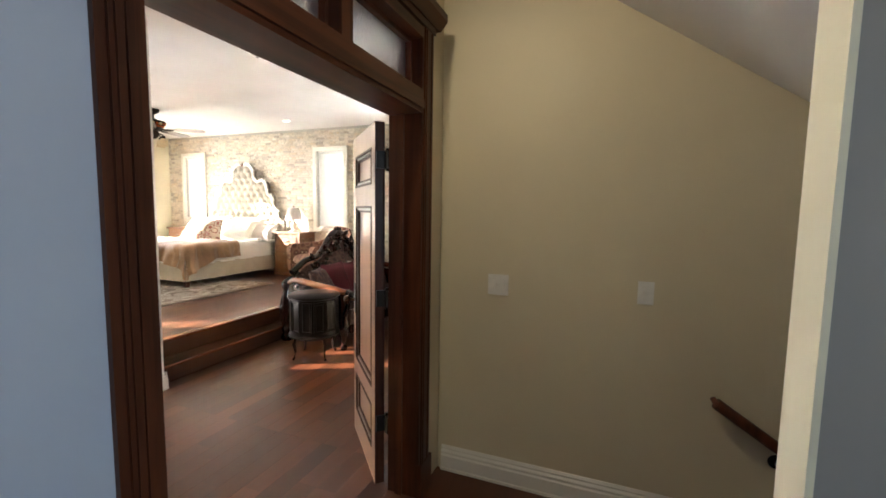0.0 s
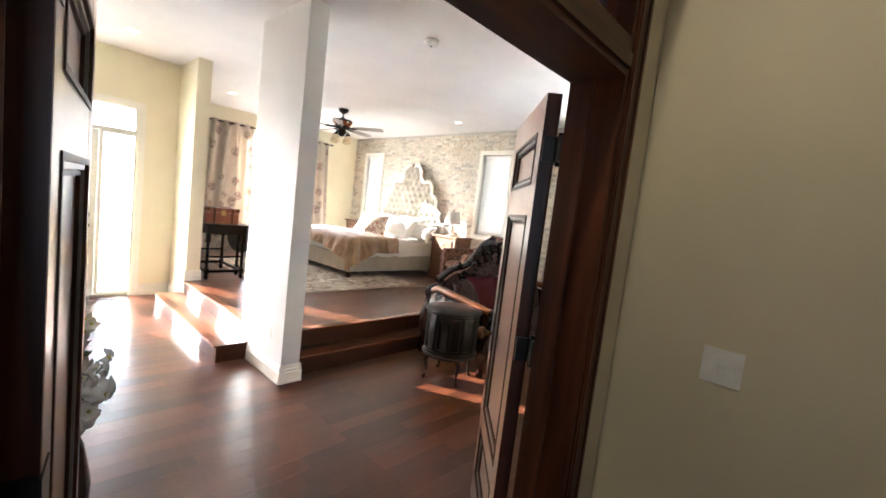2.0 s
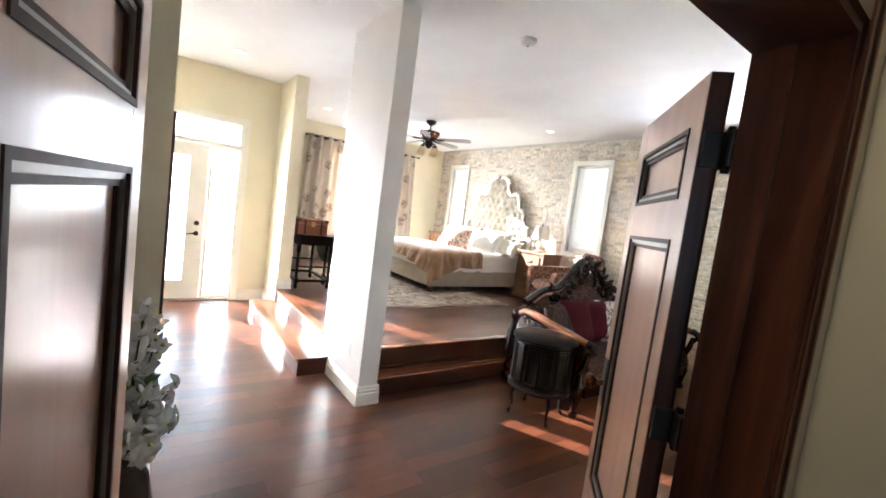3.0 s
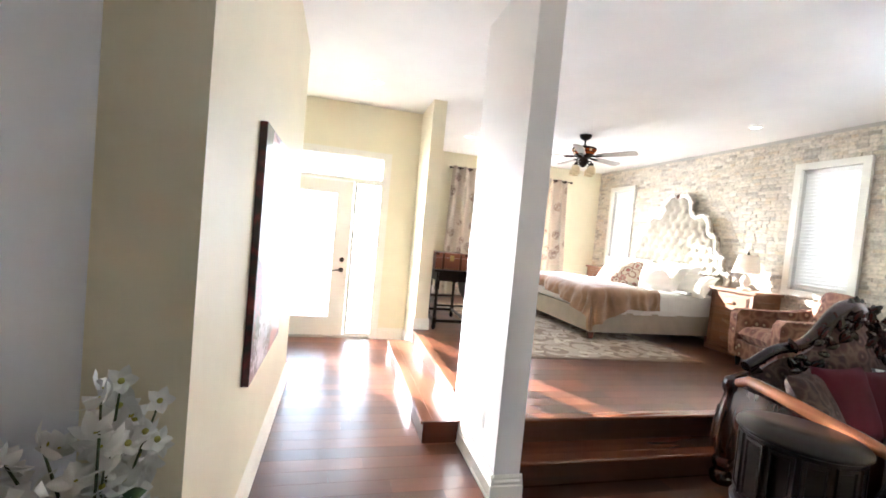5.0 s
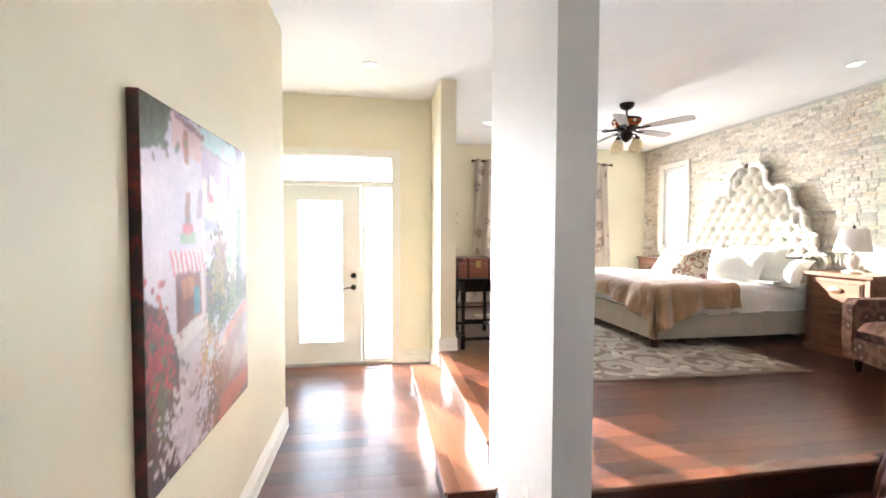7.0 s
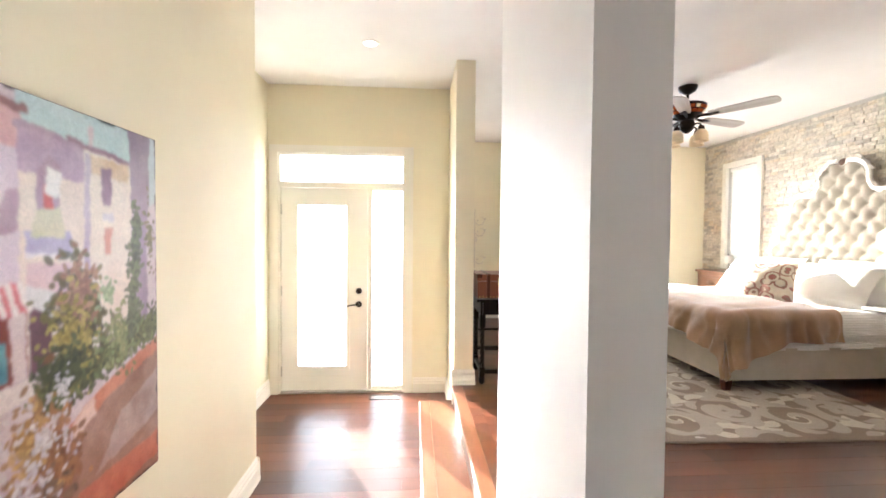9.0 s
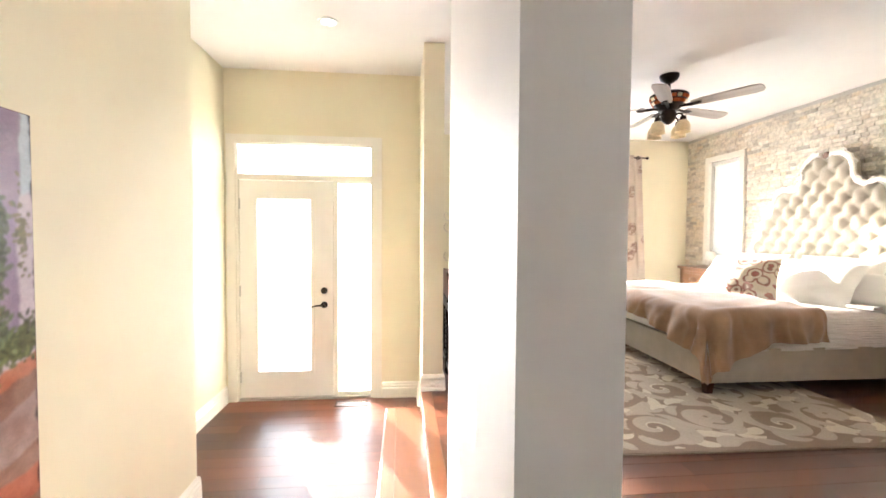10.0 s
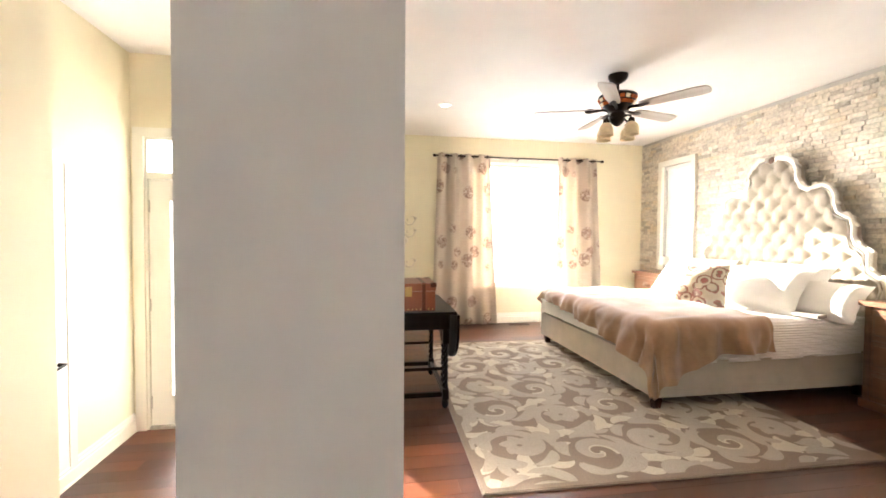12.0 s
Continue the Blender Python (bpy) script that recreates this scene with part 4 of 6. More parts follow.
part("light_hub", lathe([(0.06, -0.33), (0.07, -0.36), (0.06, -0.41), (0.045, -0.43), (0.02, -0.45), (0.0, -0.455)], 20), BRONZE, fan, smooth=True)
for i in range(4):
    M = pose(0, 0, 0, 0, 0, 20 + 90 * i)
    arm = part("lamp_arm", tube([(0.05, 0, -0.39), (0.10, 0, -0.375), (0.135, 0, -0.39), (0.145, 0, -0.42)], 0.009), BRONZE, fan, smooth=True)
    arm.matrix_basis = M
    bm = lathe([(0.024, -0.41), (0.03, -0.44), (0.03, -0.45)], 16, pose(0.145, 0, 0))
    soc = part("socket", bm, BRONZE, fan, smooth=True)
    soc.matrix_basis = M
    bm = lathe([(0.028, -0.445), (0.05, -0.465), (0.062, -0.50), (0.060, -0.53), (0.066, -0.555), (0.062, -0.555), (0.055, -0.53), (0.055, -0.5), (0.03, -0.455)], 20, pose(0.145, 0, 0))
    sh = part("shade", bm, SHADE, fan, "cream glass bell shade", smooth=True)
    sh.matrix_basis = M

# ---- curtains ----
rod = empty("curtain_rod", "thin dark metal curtain rod above the window", "curtain rod", pose(X_WIN + 0.10, 3.24, 2.765))
part("rod", tube([(0, 0, 0), (0, 2.58, 0)], 0.011, 10), BRONZE, rod, smooth=True)
for y in (0.0, 2.58):
    part("finial", lathe([(0.0, -0.03), (0.018, -0.018), (0.022, 0), (0.018, 0.018), (0.0, 0.03)], 14, pose(0, y, 0, 90)), BRONZE, rod, smooth=True)
for y in (0.1, 1.25, 2.48):
    part("bracket", tube([(-0.098, y, -0.03), (-0.05, y, -0.02), (0, y, -0.014)], 0.007), BRONZE, rod, smooth=True)


def curtain(y_top, w_top, y_bot, w_bot, folds, label, seed):
    H = 2.80 - PLAT - 0.015
    th = empty("curtain", label, "curtain", pose(X_WIN + 0.10, y_top, PLAT + 0.012), "bedroom curtains")

    def f(u, v):
        a = math.sin(u * folds * 2 * math.pi + 0.4 * math.sin(v * 3 + seed))
        amp = 0.045 * (0.75 + 0.25 * v) + 0.012 * noise.noise(Vector((u * 6, v * 2, seed)))
        y = (y_bot - y_top + u * w_bot) * (1 - v) ** 1.2 + (u * w_top) * (1 - (1 - v) ** 1.2)
        return (amp * a + 0.01 * noise.noise(Vector((u * 9, v * 4, seed + 3))), y, v * H)
    part("panel", sheet(folds * 14, 26, f, 0.0025), CURT, th, smooth=True)
    for i in range(folds * 2):
        u = (i + 0.5) / (folds * 2)
        g = bmesh.new()
        add_tube(g, [(0.026 * math.cos(t * math.pi / 6), 0.0, 0.026 * math.sin(t * math.pi / 6)) for t in range(13)], 0.005, 6)
        r = part("grommet", g, BRONZE, th, "dark metal eyelet ring", smooth=True)
        r.matrix_basis = pose(0, u * w_top, 2.765 - PLAT - 0.012, 0, 0, 20 if i % 2 else -20)
    return th


curtain(3.28, 0.78, 3.20, 0.98, 4, "cream curtain with brown medallions hanging to the floor", 1.0)
curtain(5.10, 0.62, 5.08, 0.80, 3, "cream medallion curtain gathered beside the window", 5.0)

# ---- wall candelabra ----
IVORY = plain("distressed_ivory_metal", (0.66, 0.60, 0.48), 0.55, 0.2)
sc = empty("wall_candelabra", "distressed ivory metal wall sconce with curled arms", "wall sconce", pose(X_WIN, 2.82, 1.10))
part("stem", tube([(0.02, 0, 0), (0.02, 0, 0.5), (0.02, 0, 0.92)], [0.012, 0.009, 0.007]), IVORY, sc, smooth=True)
part("wall_plate", lathe([(0.05, 0), (0.045, 0.012), (0.02, 0.018)], 16, pose(0, 0, 0.45, 0, 90)), IVORY, sc, smooth=True)
for z, s in ((0.72, 1), (0.72, -1), (0.55, 1), (0.55, -1), (0.12, 1), (0.12, -1)):
    pts = [(0.03, 0, z), (0.06, s * 0.05, z - 0.05), (0.07, s * 0.11, z - 0.04), (0.07, s * 0.15, z + 0.03), (0.06, s * 0.12, z + 0.08), (0.06, s * 0.08, z + 0.06)]
    a = part("arm", tube(pts, [0.008, 0.008, 0.008, 0.007, 0.006, 0.004]), IVORY, sc, smooth=True)
    part("candle_cup", lathe([(0.006, 0), (0.022, 0.012), (0.024, 0.03), (0.02, 0.03), (0.016, 0.015)], 12, pose(0.07, s * 0.15, z + 0.03)), IVORY, a, smooth=True)
    part("leaf", lathe([(0.0, -0.02), (0.014, 0), (0.0, 0.03)], 8, pose(0.05, s * 0.04, z + 0.02, 0, 40)), IVORY, a, smooth=True)
# ---- bed ----
BX0, BX1, BY0, BY1 = -7.88, -5.80, 4.41, 6.42
BC = (BX0 + BX1) / 2
bed = empty("bed", "king-size upholstered bed with a tufted scalloped headboard", "bed", pose(BC, BY0, PLAT + 0.012))
HW, L = (BX1 - BX0) / 2, BY1 - BY0
for n, b in (("side_rail", (-HW, -HW + 0.07, 0, L, 0.10, 0.36)), ("side_rail", (HW - 0.07, HW, 0, L, 0.10, 0.36)), ("foot_rail", (-HW + 0.07, HW - 0.07, 0, 0.07, 0.10, 0.36)), ("base", (-HW + 0.07, HW - 0.07, 0.07, L, 0.14, 0.34))):
    part(n, boxes(b), LINEN, bed, bevel=0.012)
for x in (-HW + 0.06, HW - 0.06):
    for y in (0.06, L - 0.1):
        bm = bmesh.new()
        add_box(bm, x - 0.034, x + 0.034, y - 0.034, y + 0.034, 0, 0.10)
        for vtx in bm.verts:
            if vtx.co.z < 0.01:
                vtx.co.x = x + (vtx.co.x - x) * 0.7
                vtx.co.y = y + (vtx.co.y - y) * 0.7
        part("leg", bm, WALNUT, bed, "tapered dark wooden leg", bevel=0.003)
half = [(0.0, 2.405), (0.07, 2.435), (0.15, 2.425), (0.22, 2.375), (0.255, 2.30), (0.26, 2.20), (0.30, 2.13), (0.37, 2.09), (0.43, 2.10), (0.50, 2.115), (0.56, 2.08), (0.60, 2.01), (0.605, 1.92), (0.63, 1.85),
        (0.69, 1.815), (0.735, 1.80), (0.755, 1.72), (0.75, 1.64), (0.78, 1.57), (0.84, 1.535), (0.875, 1.50), (0.87, 1.42), (0.88, 1.35), (0.93, 1.31), (0.985, 1.28), (1.005, 1.21), (0.98, 1.12), (0.98, 0.55)]
HZ0 = PLAT + 0.012
half = [(x, z - HZ0) for x, z in half]
outline = half + [(-x, z) for x, z in half[::-1][:-1]]
HCX = 0.07     # headboard's middle beside the bed's


def inside(x, z):
    n, res = len(outline), False
    j = n - 1
    for i in range(n):
        (xi, zi), (xj, zj) = outline[i], outline[j]
        if (zi > z) != (zj > z) and x < (xj - xi) * (z - zi) / (zj - zi) + xi:
            res = not res
        j = i
    return res


TU, TV = 0.165, 0.125
BUTTON = cloth("dark_tan_button", (0.26, 0.20, 0.14), 0.8)


def tuft(x, z):
    """Padded relief with buttons on a diamond lattice."""
    a, b = x / TU, z / TV
    d = min(math.hypot((a - i - 0.5 * (j % 2)), (b - j) * 0.85) for j in range(math.floor(b) - 1, math.floor(b) + 3) for i in range(math.floor(a) - 1, math.floor(a) + 3))
    p, q = (a + b / 2) % 1, (a - b / 2) % 1
    crease = min(p, 1 - p, q, 1 - q)
    return 0.046 * min(1, d / 0.5) ** 0.5 + 0.010 * min(1, crease / 0.18)


bm = bmesh.new()
g = 0.0145
vid = {}
nx, nz0, nz1 = int(1.02 / g), int(0.2 / g), int(2.14 / g)
for i in range(-nx, nx):
    for k in range(nz0, nz1):
        cx, cz = (i + 0.5) * g, (k + 0.5) * g
        if inside(cx * 1.045, cz + 0.035):
            quad = []
            for di, dk in ((0, 0), (1, 0), (1, 1), (0, 1)):
                key = (i + di, k + dk)
                if key not in vid:
                    x, z = key[0] * g, key[1] * g
                    vid[key] = bm.verts.new((x, -tuft(x, z), z))
                quad.append(vid[key])
            bm.faces.new(quad)
hb = part("headboard", bm, PADDING, bed, "cream button-tufted headboard pad", smooth=True)
hb.location = (HCX, L + 0.045, 0)
bm = prism(outline, 0.002, 0.06)
bk = part("headboard_back", bm, LINEN, bed)
bk.location = (HCX, L + 0.045, 0)
pts = [(x, -0.022, z) for x, z in outline]
bm = tube(pts, 0.024, 10)
add_tube(bm, [(x * 0.965, -0.036, z - 0.022) for x, z in outline[:-1]], 0.010, 8)
fr_ob = part("headboard_frame", bm, SILVER, bed, "carved silver-leaf scalloped frame", smooth=True)
fr_ob.location = (HCX, L + 0.045, 0)
for x, z in half[2:-2:2] + [(-x, z) for x, z in half[2:-2:2]]:
    bm = bmesh.new()
    add_tube(bm, [(0.035 * math.cos(t * 0.55) * (1 - t / 14), 0, 0.035 * math.sin(t * 0.55) * (1 - t / 14)) for t in range(11)], [0.014 - 0.0009 * t for t in range(11)], 7)
    s = part("scroll", bm, SILVER, fr_ob, smooth=True)
    s.location = (x, -0.028, z)
part("crest_rosette", lathe([(0.04, 0), (0.034, 0.016), (0.012, 0.022), (0.0, 0.02)], 12, pose(0, -0.03, 2.415 - HZ0, 90)), OAKD, fr_ob, smooth=True)
row = 0
for j in range(6, 17):
    for i in range(-6, 7):
        x, z = (i + 0.5 * (j % 2)) * TU, j * TV
        if inside(x - 0.05, z) and inside(x + 0.05, z) and inside(x, z + 0.05):
            part("button", lathe([(0.016, 0), (0.013, 0.008), (0.0, 0.011)], 8, pose(x, -0.002, z, 90)), BUTTON, hb, smooth=True)

mat_ob = empty("mattress", "thick white mattress on the bed base", "mattress", pose(BC, BY0, PLAT + 0.372))
part("body", boxes((-HW + 0.05, HW - 0.05, 0.05, L - 0.02, 0, 0.27)), SHEETW, mat_ob, bevel=0.05)


def draped(z_top, x_half, y_foot, y_head, drop_side, drop_foot, lift, seed, foot_hem=None, side_hem=None, fold=0.014, flare=0.10):
    """Cloth over the bed with rounded edges: u across with both sides hanging, v from the foot's hem to the head."""
    r = 0.07 + lift
    span = 2 * (x_half + drop_side)

    def roll(o):
        """Out and down for a length of cloth past the edge."""
        if o <= 0:
            return 0.0, 0.0
        if o < r * math.pi / 2:
            return r * math.sin(o / r), r * (1 - math.cos(o / r))
        d = o - r * math.pi / 2
        return r + flare * d, r + d

    def f(u, v):
        s = -span / 2 + u * span
        t = -drop_foot + v * (drop_foot + y_head - y_foot)
        over, hang = max(0.0, abs(s) - x_half), max(0.0, -t)
        if side_hem:
            over *= side_hem(s, t)
        if foot_hem:
            hang *= foot_hem(s)
        k = noise.noise(Vector((s * 1.7 + seed, t * 1.7, seed)))
        kk = noise.noise(Vector((s * 5 + seed, t * 5, seed)))
        ox, dx = roll(over)
        oy, dy = roll(hang)
        w = min(1.0, (over + hang) / 0.25)
        run = t if over > hang else s
        ripple = w * fold * (math.sin(run * 17 + 3 * k + seed) + 0.5 * math.sin(run * 39 + 5 * kk))
        x = math.copysign(min(abs(s), x_half) + ox + (ripple if over > 0 else 0.0), s)
        y = y_foot + max(t, 0.0) - oy - (ripple if hang > 0 else 0.0)
        soft = 0.014 * k + 0.006 * kk + fold * 0.35 * math.sin(s * 13 + t * 5 + 5 * k)
        down = (dx + dy) * (1 + 0.10 * k)
        if down > 0.33:
            down = min(0.33 + (down - 0.33) * 0.62, 0.53 + 0.03 * kk)
        z = z_top + lift + soft * (1 - 0.7 * w) - down
        return (x, y, z)
    return f


TOP = 0.265
duvet = empty("duvet", "white quilted duvet with fine ribs spread over the mattress", "duvet", pose(BC, BY0, PLAT + 0.372))
m, nt, b = material("white_ribbed_duvet")
b.inputs["Base Color"].default_value = (0.83, 0.80, 0.74, 1)
b.inputs["Roughness"].default_value = 0.92
v = coords(nt)
wv = N(nt, "TexWave", Scale=16.0, Distortion=0.6)
wv.bands_direction = "Z"
nt.links.new(v, wv.inputs["Vector"])
nt.links.new(ramp(nt, noise_tex(nt, v, 4, 3), [(0.3, (0.78, 0.75, 0.69)), (0.7, (0.85, 0.82, 0.77))]), b.inputs["Base Color"])
bump(nt, b, wv.outputs["Fac"], 0.6, 0.008)
DUVETM = m
part("cover", sheet(72, 56, draped(TOP, HW - 0.085, 0.085, L - 0.16, 0.33, 0.30, 0.012, 1.3, None, None, 0.006, 0.03), 0.010), DUVETM, duvet, smooth=True)
throw = empty("throw_blanket", "tan velvet throw draped askew across the foot of the bed", "blanket", pose(BC, BY0, PLAT + 0.372))


def throw_foot(s):
    """The hem at the foot hangs lower towards the near corner."""
    q = max(0.0, min(1.0, (s + HW) / (2 * HW)))
    return 0.48 + 0.27 * q + 0.42 * q ** 2.5


def throw_side(s, t):
    """The hem at the side swings up from the corner; the far side barely turns over the edge."""
    if s < 0:
        return 0.45
    return 0.94 + 0.75 * max(0.0, min(1.0, (0.42 - t) / 0.42)) ** 1.3


part("cloth", sheet(110, 84, draped(TOP, HW - 0.085, 0.085, 1.0, 0.33, 0.38, 0.042, 1.3, throw_foot, throw_side, 0.022, 0.16), 0.006), THROW, throw, smooth=True)


def pillow(name, x, y, z, w, d, h, rx, rz, mat, label, seed, category="pillow", group="bed pillows", ry=0):
    th = tagged(part(name, cushion(w, d, h, 2.6, 16, 0.0, seed), mat, None, smooth=True), label, category, group)
    th.matrix_world = pose(x, y, z, rx, ry, rz)
    return th


PZ = PLAT + 0.372 + TOP
pillow("pillow", -7.35, 6.10, PZ + 0.20, 0.80, 0.52, 0.22, 58, 4, SHEETW, "plump white sleeping pillow leaning on the headboard", 1)
pillow("pillow", -6.40, 6.13, PZ + 0.20, 0.80, 0.52, 0.22, 58, 3, SHEETW, "plump white sleeping pillow leaning on the headboard", 2)
pillow("pillow", -7.25, 5.86, PZ + 0.19, 0.74, 0.50, 0.20, 50, 8, SHEETW, "white pillow with pointed corners in the front row", 3)
pillow("pillow", -6.36, 5.86, PZ + 0.19, 0.76, 0.50, 0.20, 52, 12, SHEETW, "white pillow with pointed corners in the front row", 4)
pillow("pillow", -5.98, 6.06, PZ + 0.14, 0.60, 0.40, 0.18, 46, 10, SHEETW, "small white pillow at the edge of the bed", 5)
pillow("accent_pillow", -6.64, 5.50, PZ + 0.20, 0.48, 0.46, 0.17, 60, 36, ACCENT, "square cream pillow with red and brown embroidery", 6, "pillow", "", 0)
note = tagged(part("folded_cloth", boxes((-0.09, 0.09, -0.06, 0.06, 0, 0.025)), plain("striped_grey_cloth", (0.3, 0.27, 0.23), 0.9), None, bevel=0.008), "small folded striped cloth beside the pillow", "cloth")
note.matrix_world = pose(-5.88, 5.84, PZ + 0.028, 0, 0, 12)

# ---- nightstands and lamps ----
def nightstand(m, label):
    W, D, H = 0.61, 0.44, 0.816
    th = empty("nightstand", label, "nightstand", m, "nightstands")
    part("body", boxes((0.02, W - 0.02, 0.025, D, 0.06, H - 0.035)), OAK, th, bevel=0.004)
    part("top", boxes((-0.012, W + 0.012, -0.012, D, H - 0.034, H)), OAK, th, bevel=0.008)
    part("plinth", boxes((0.0, W, 0.0, D, 0, 0.06)), OAK, th, bevel=0.006)
    for x in (0.02, W - 0.06):
        part("corner_post", boxes((x, x + 0.04, 0.008, 0.024, 0.061, H - 0.036)), OAKD, th, bevel=0.006)
    for i in range(3):
        z0 = 0.075 + i * 0.232
        dr = part("drawer", boxes((0.065, W - 0.065, 0.010, 0.0245, z0, z0 + 0.215)), OAK, th, bevel=0.003)
        part("raised_panel", boxes((0.095, W - 0.095, -0.004, 0.0095, z0 + 0.035, z0 + 0.18)), OAK, dr, bevel=0.009)
        part("moulding", boxes((0.08, W - 0.08, 0.002, 0.0098, z0 + 0.02, z0 + 0.03), (0.08, W - 0.08, 0.002, 0.0098, z0 + 0.185, z0 + 0.195), (0.08, 0.09, 0.002, 0.0098, z0 + 0.03, z0 + 0.185), (W - 0.09, W - 0.08, 0.002, 0.0098, z0 + 0.03, z0 + 0.185)), OAKD, dr, bevel=0.003)
        part("carving", lathe([(0.05, 0), (0.045, 0.008), (0.03, 0.012), (0.012, 0.02), (0.0, 0.021)], 14, pose(W / 2, -0.004, z0 + 0.107, 90) @ Matrix.Diagonal((1.6, 0.7, 1, 1))), OAKD, dr, smooth=True)
    for z0 in (0.10, 0.42):
        part("side_panel", boxes((W - 0.019, W - 0.008, 0.07, D - 0.05, z0, z0 + 0.28)), OAKD, th, bevel=0.005)
    return th


n1 = nightstand(pose(-5.70, 6.10, PLAT), "honey-coloured oak nightstand with three raised-panel drawers")
copy_thing(n1, pose(-8.56, 6.10, PLAT))["label"] = "oak nightstand on the window side of the bed"
SHADEW = cloth("white_lamp_shade", (0.84, 0.80, 0.72), 0.85, 300, 0.03)
CRYST = glass("lamp_base_glass", 0.03, 0.0, (0.9, 0.88, 0.82))


def table_lamp(m, label):
    th = empty("table_lamp", label, "table lamp", m, "bedside lamps")
    part("base", lathe([(0.07, 0), (0.072, 0.012), (0.05, 0.02), (0.022, 0.03)], 20), SILVER, th, smooth=True)
    part("body", lathe([(0.022, 0.028), (0.045, 0.06), (0.055, 0.10), (0.04, 0.145), (0.02, 0.17)], 20), SILVER, th, smooth=True)
    part("neck", lathe([(0.008, 0.168), (0.008, 0.235)], 10), BRONZE, th)
    part("shade", lathe([(0.135, 0.19), (0.125, 0.24), (0.10, 0.37), (0.092, 0.395), (0.089, 0.395), (0.097, 0.365), (0.122, 0.24), (0.131, 0.192)], 28), SHADEW, th, "white fabric shade", smooth=True)
    part("finial", lathe([(0.004, 0.38), (0.012, 0.41), (0.004, 0.43), (0, 0.44)], 10), BRONZE, th, smooth=True)
    for k in range(7):
        a = k * 0.9
        part("bead_string", tube([(0.118 * math.cos(a), 0.118 * math.sin(a), 0.195), (0.112 * math.cos(a), 0.112 * math.sin(a), 0.13), (0.116 * math.cos(a + 0.12), 0.116 * math.sin(a + 0.12), 0.075)], 0.004, 6), SILVER, th)
    return th


l1 = table_lamp(pose(-5.42, 6.33, PLAT + 0.816) @ Matrix.Scale(1.12, 4), "table lamp with a white shade and beaded strings on the nightstand")
copy_thing(l1, pose(-8.22, 6.33, PLAT + 0.816) @ Matrix.Scale(0.5, 4))["label"] = "small low lamp with a white shade on the nightstand"

# ---- painting ----
PX0, PX1, PZ0, PZ1, PD = -3.28, -4.255, 0.71, 1.93, 0.034
PW, PH = PX0 - PX1, PZ1 - PZ0
canvas = empty("painting", "large canvas painting of a flowery village lane", "painting", pose(PX0, Y_ART, PZ0))
m, nt, b = material("canvas_wrapped_edge")
v = coords(nt)
c = ramp(nt, noise_tex(nt, v, 9, 4, 0.6, 1.0), [(0.34, (0.012, 0.009, 0.010)), (0.50, (0.05, 0.008, 0.010)), (0.62, (0.16, 0.012, 0.014)), (0.72, (0.03, 0.03, 0.016))])
nt.links.new(c, b.inputs["Base Color"])
b.inputs["Roughness"].default_value = 0.4
part("canvas", boxes((-PW, 0, 0.001, PD, 0, PH)), m, canvas, "canvas with dark red painted edges", bevel=0.003)
m, nt, b = material("oil_paint_on_canvas")
at = nt.nodes.new("ShaderNodeAttribute")
at.attribute_name = "paint"
v = coords(nt)
nt.links.new(mix(nt, 0.5, at.outputs["Color"], mix(nt, 1.0, at.outputs["Color"], ramp(nt, noise_tex(nt, v, 55, 4, 0.6, 1.0), [(0.3, (0.72, 0.72, 0.74)), (0.7, (1.12, 1.10, 1.08))]), "MULTIPLY")), b.inputs["Base Color"])
b.inputs["Roughness"].default_value, b.inputs["Specular IOR Level"].default_value = 0.34, 0.35
bump(nt, b, noise_tex(nt, v, 110, 3, 0.6, 0.6), 0.18, 0.002)
OIL = m
REGIONS = []


def rgb(r, g, b):
    """A mixed paint from its display values, with a little washed-out haze put into the colour."""
    return tuple(0.82 * ((k * 0.95 + h * 0.05) / 255) ** 2.2 for k, h in zip((r, g, b), (226, 212, 216)))


def region(points, one, two):
    """A patch of the picture by (u, w) corners, u from the entrance side, w up; later ones lie above."""
    REGIONS.append((points, rgb(*one), rgb(*two)))


def block(u0, w0, u1, w1, one, two):
    region([(u0, w0), (u1, w0), (u1, w1), (u0, w1)], one, two)


region([(0, 0), (1, 0), (1, 1), (0, 1)], (196, 178, 190), (214, 200, 206))
region([(0.44, 0.86), (0.86, 0.86), (0.86, 1), (0.44, 1)], (176, 208, 214), (200, 220, 220))
region([(0.93, 0.8), (1, 0.8), (1, 1), (0.93, 1)], (186, 204, 214), (204, 214, 220))
# tall house at the start of the lane
region([(0, 0.40), (0.45, 0.42), (0.45, 0.97), (0.24, 1), (0, 1)], (202, 184, 204), (222, 206, 216))
region([(0.20, 0.90), (0.45, 0.88), (0.45, 0.97), (0.2, 1)], (206, 156, 158), (224, 186, 184))
region([(0.22, 1), (0.47, 0.975), (0.47, 0.955), (0.22, 0.985)], (120, 84, 90), (150, 110, 110))
block(0.283, 0.865, 0.325, 0.965, (128, 72, 50), (168, 108, 76))
block(0.270, 0.855, 0.338, 0.865, (226, 220, 222), (236, 230, 230))
block(0.285, 0.685, 0.33, 0.785, (120, 76, 70), (158, 112, 98))
block(0.268, 0.655, 0.35, 0.69, (176, 44, 50), (206, 92, 92))
block(0.25, 0.63, 0.37, 0.66, (120, 140, 96), (170, 180, 140))
region([(0.38, 0.70), (0.44, 0.72), (0.44, 0.80), (0.40, 0.79)], (150, 118, 140), (184, 156, 172))
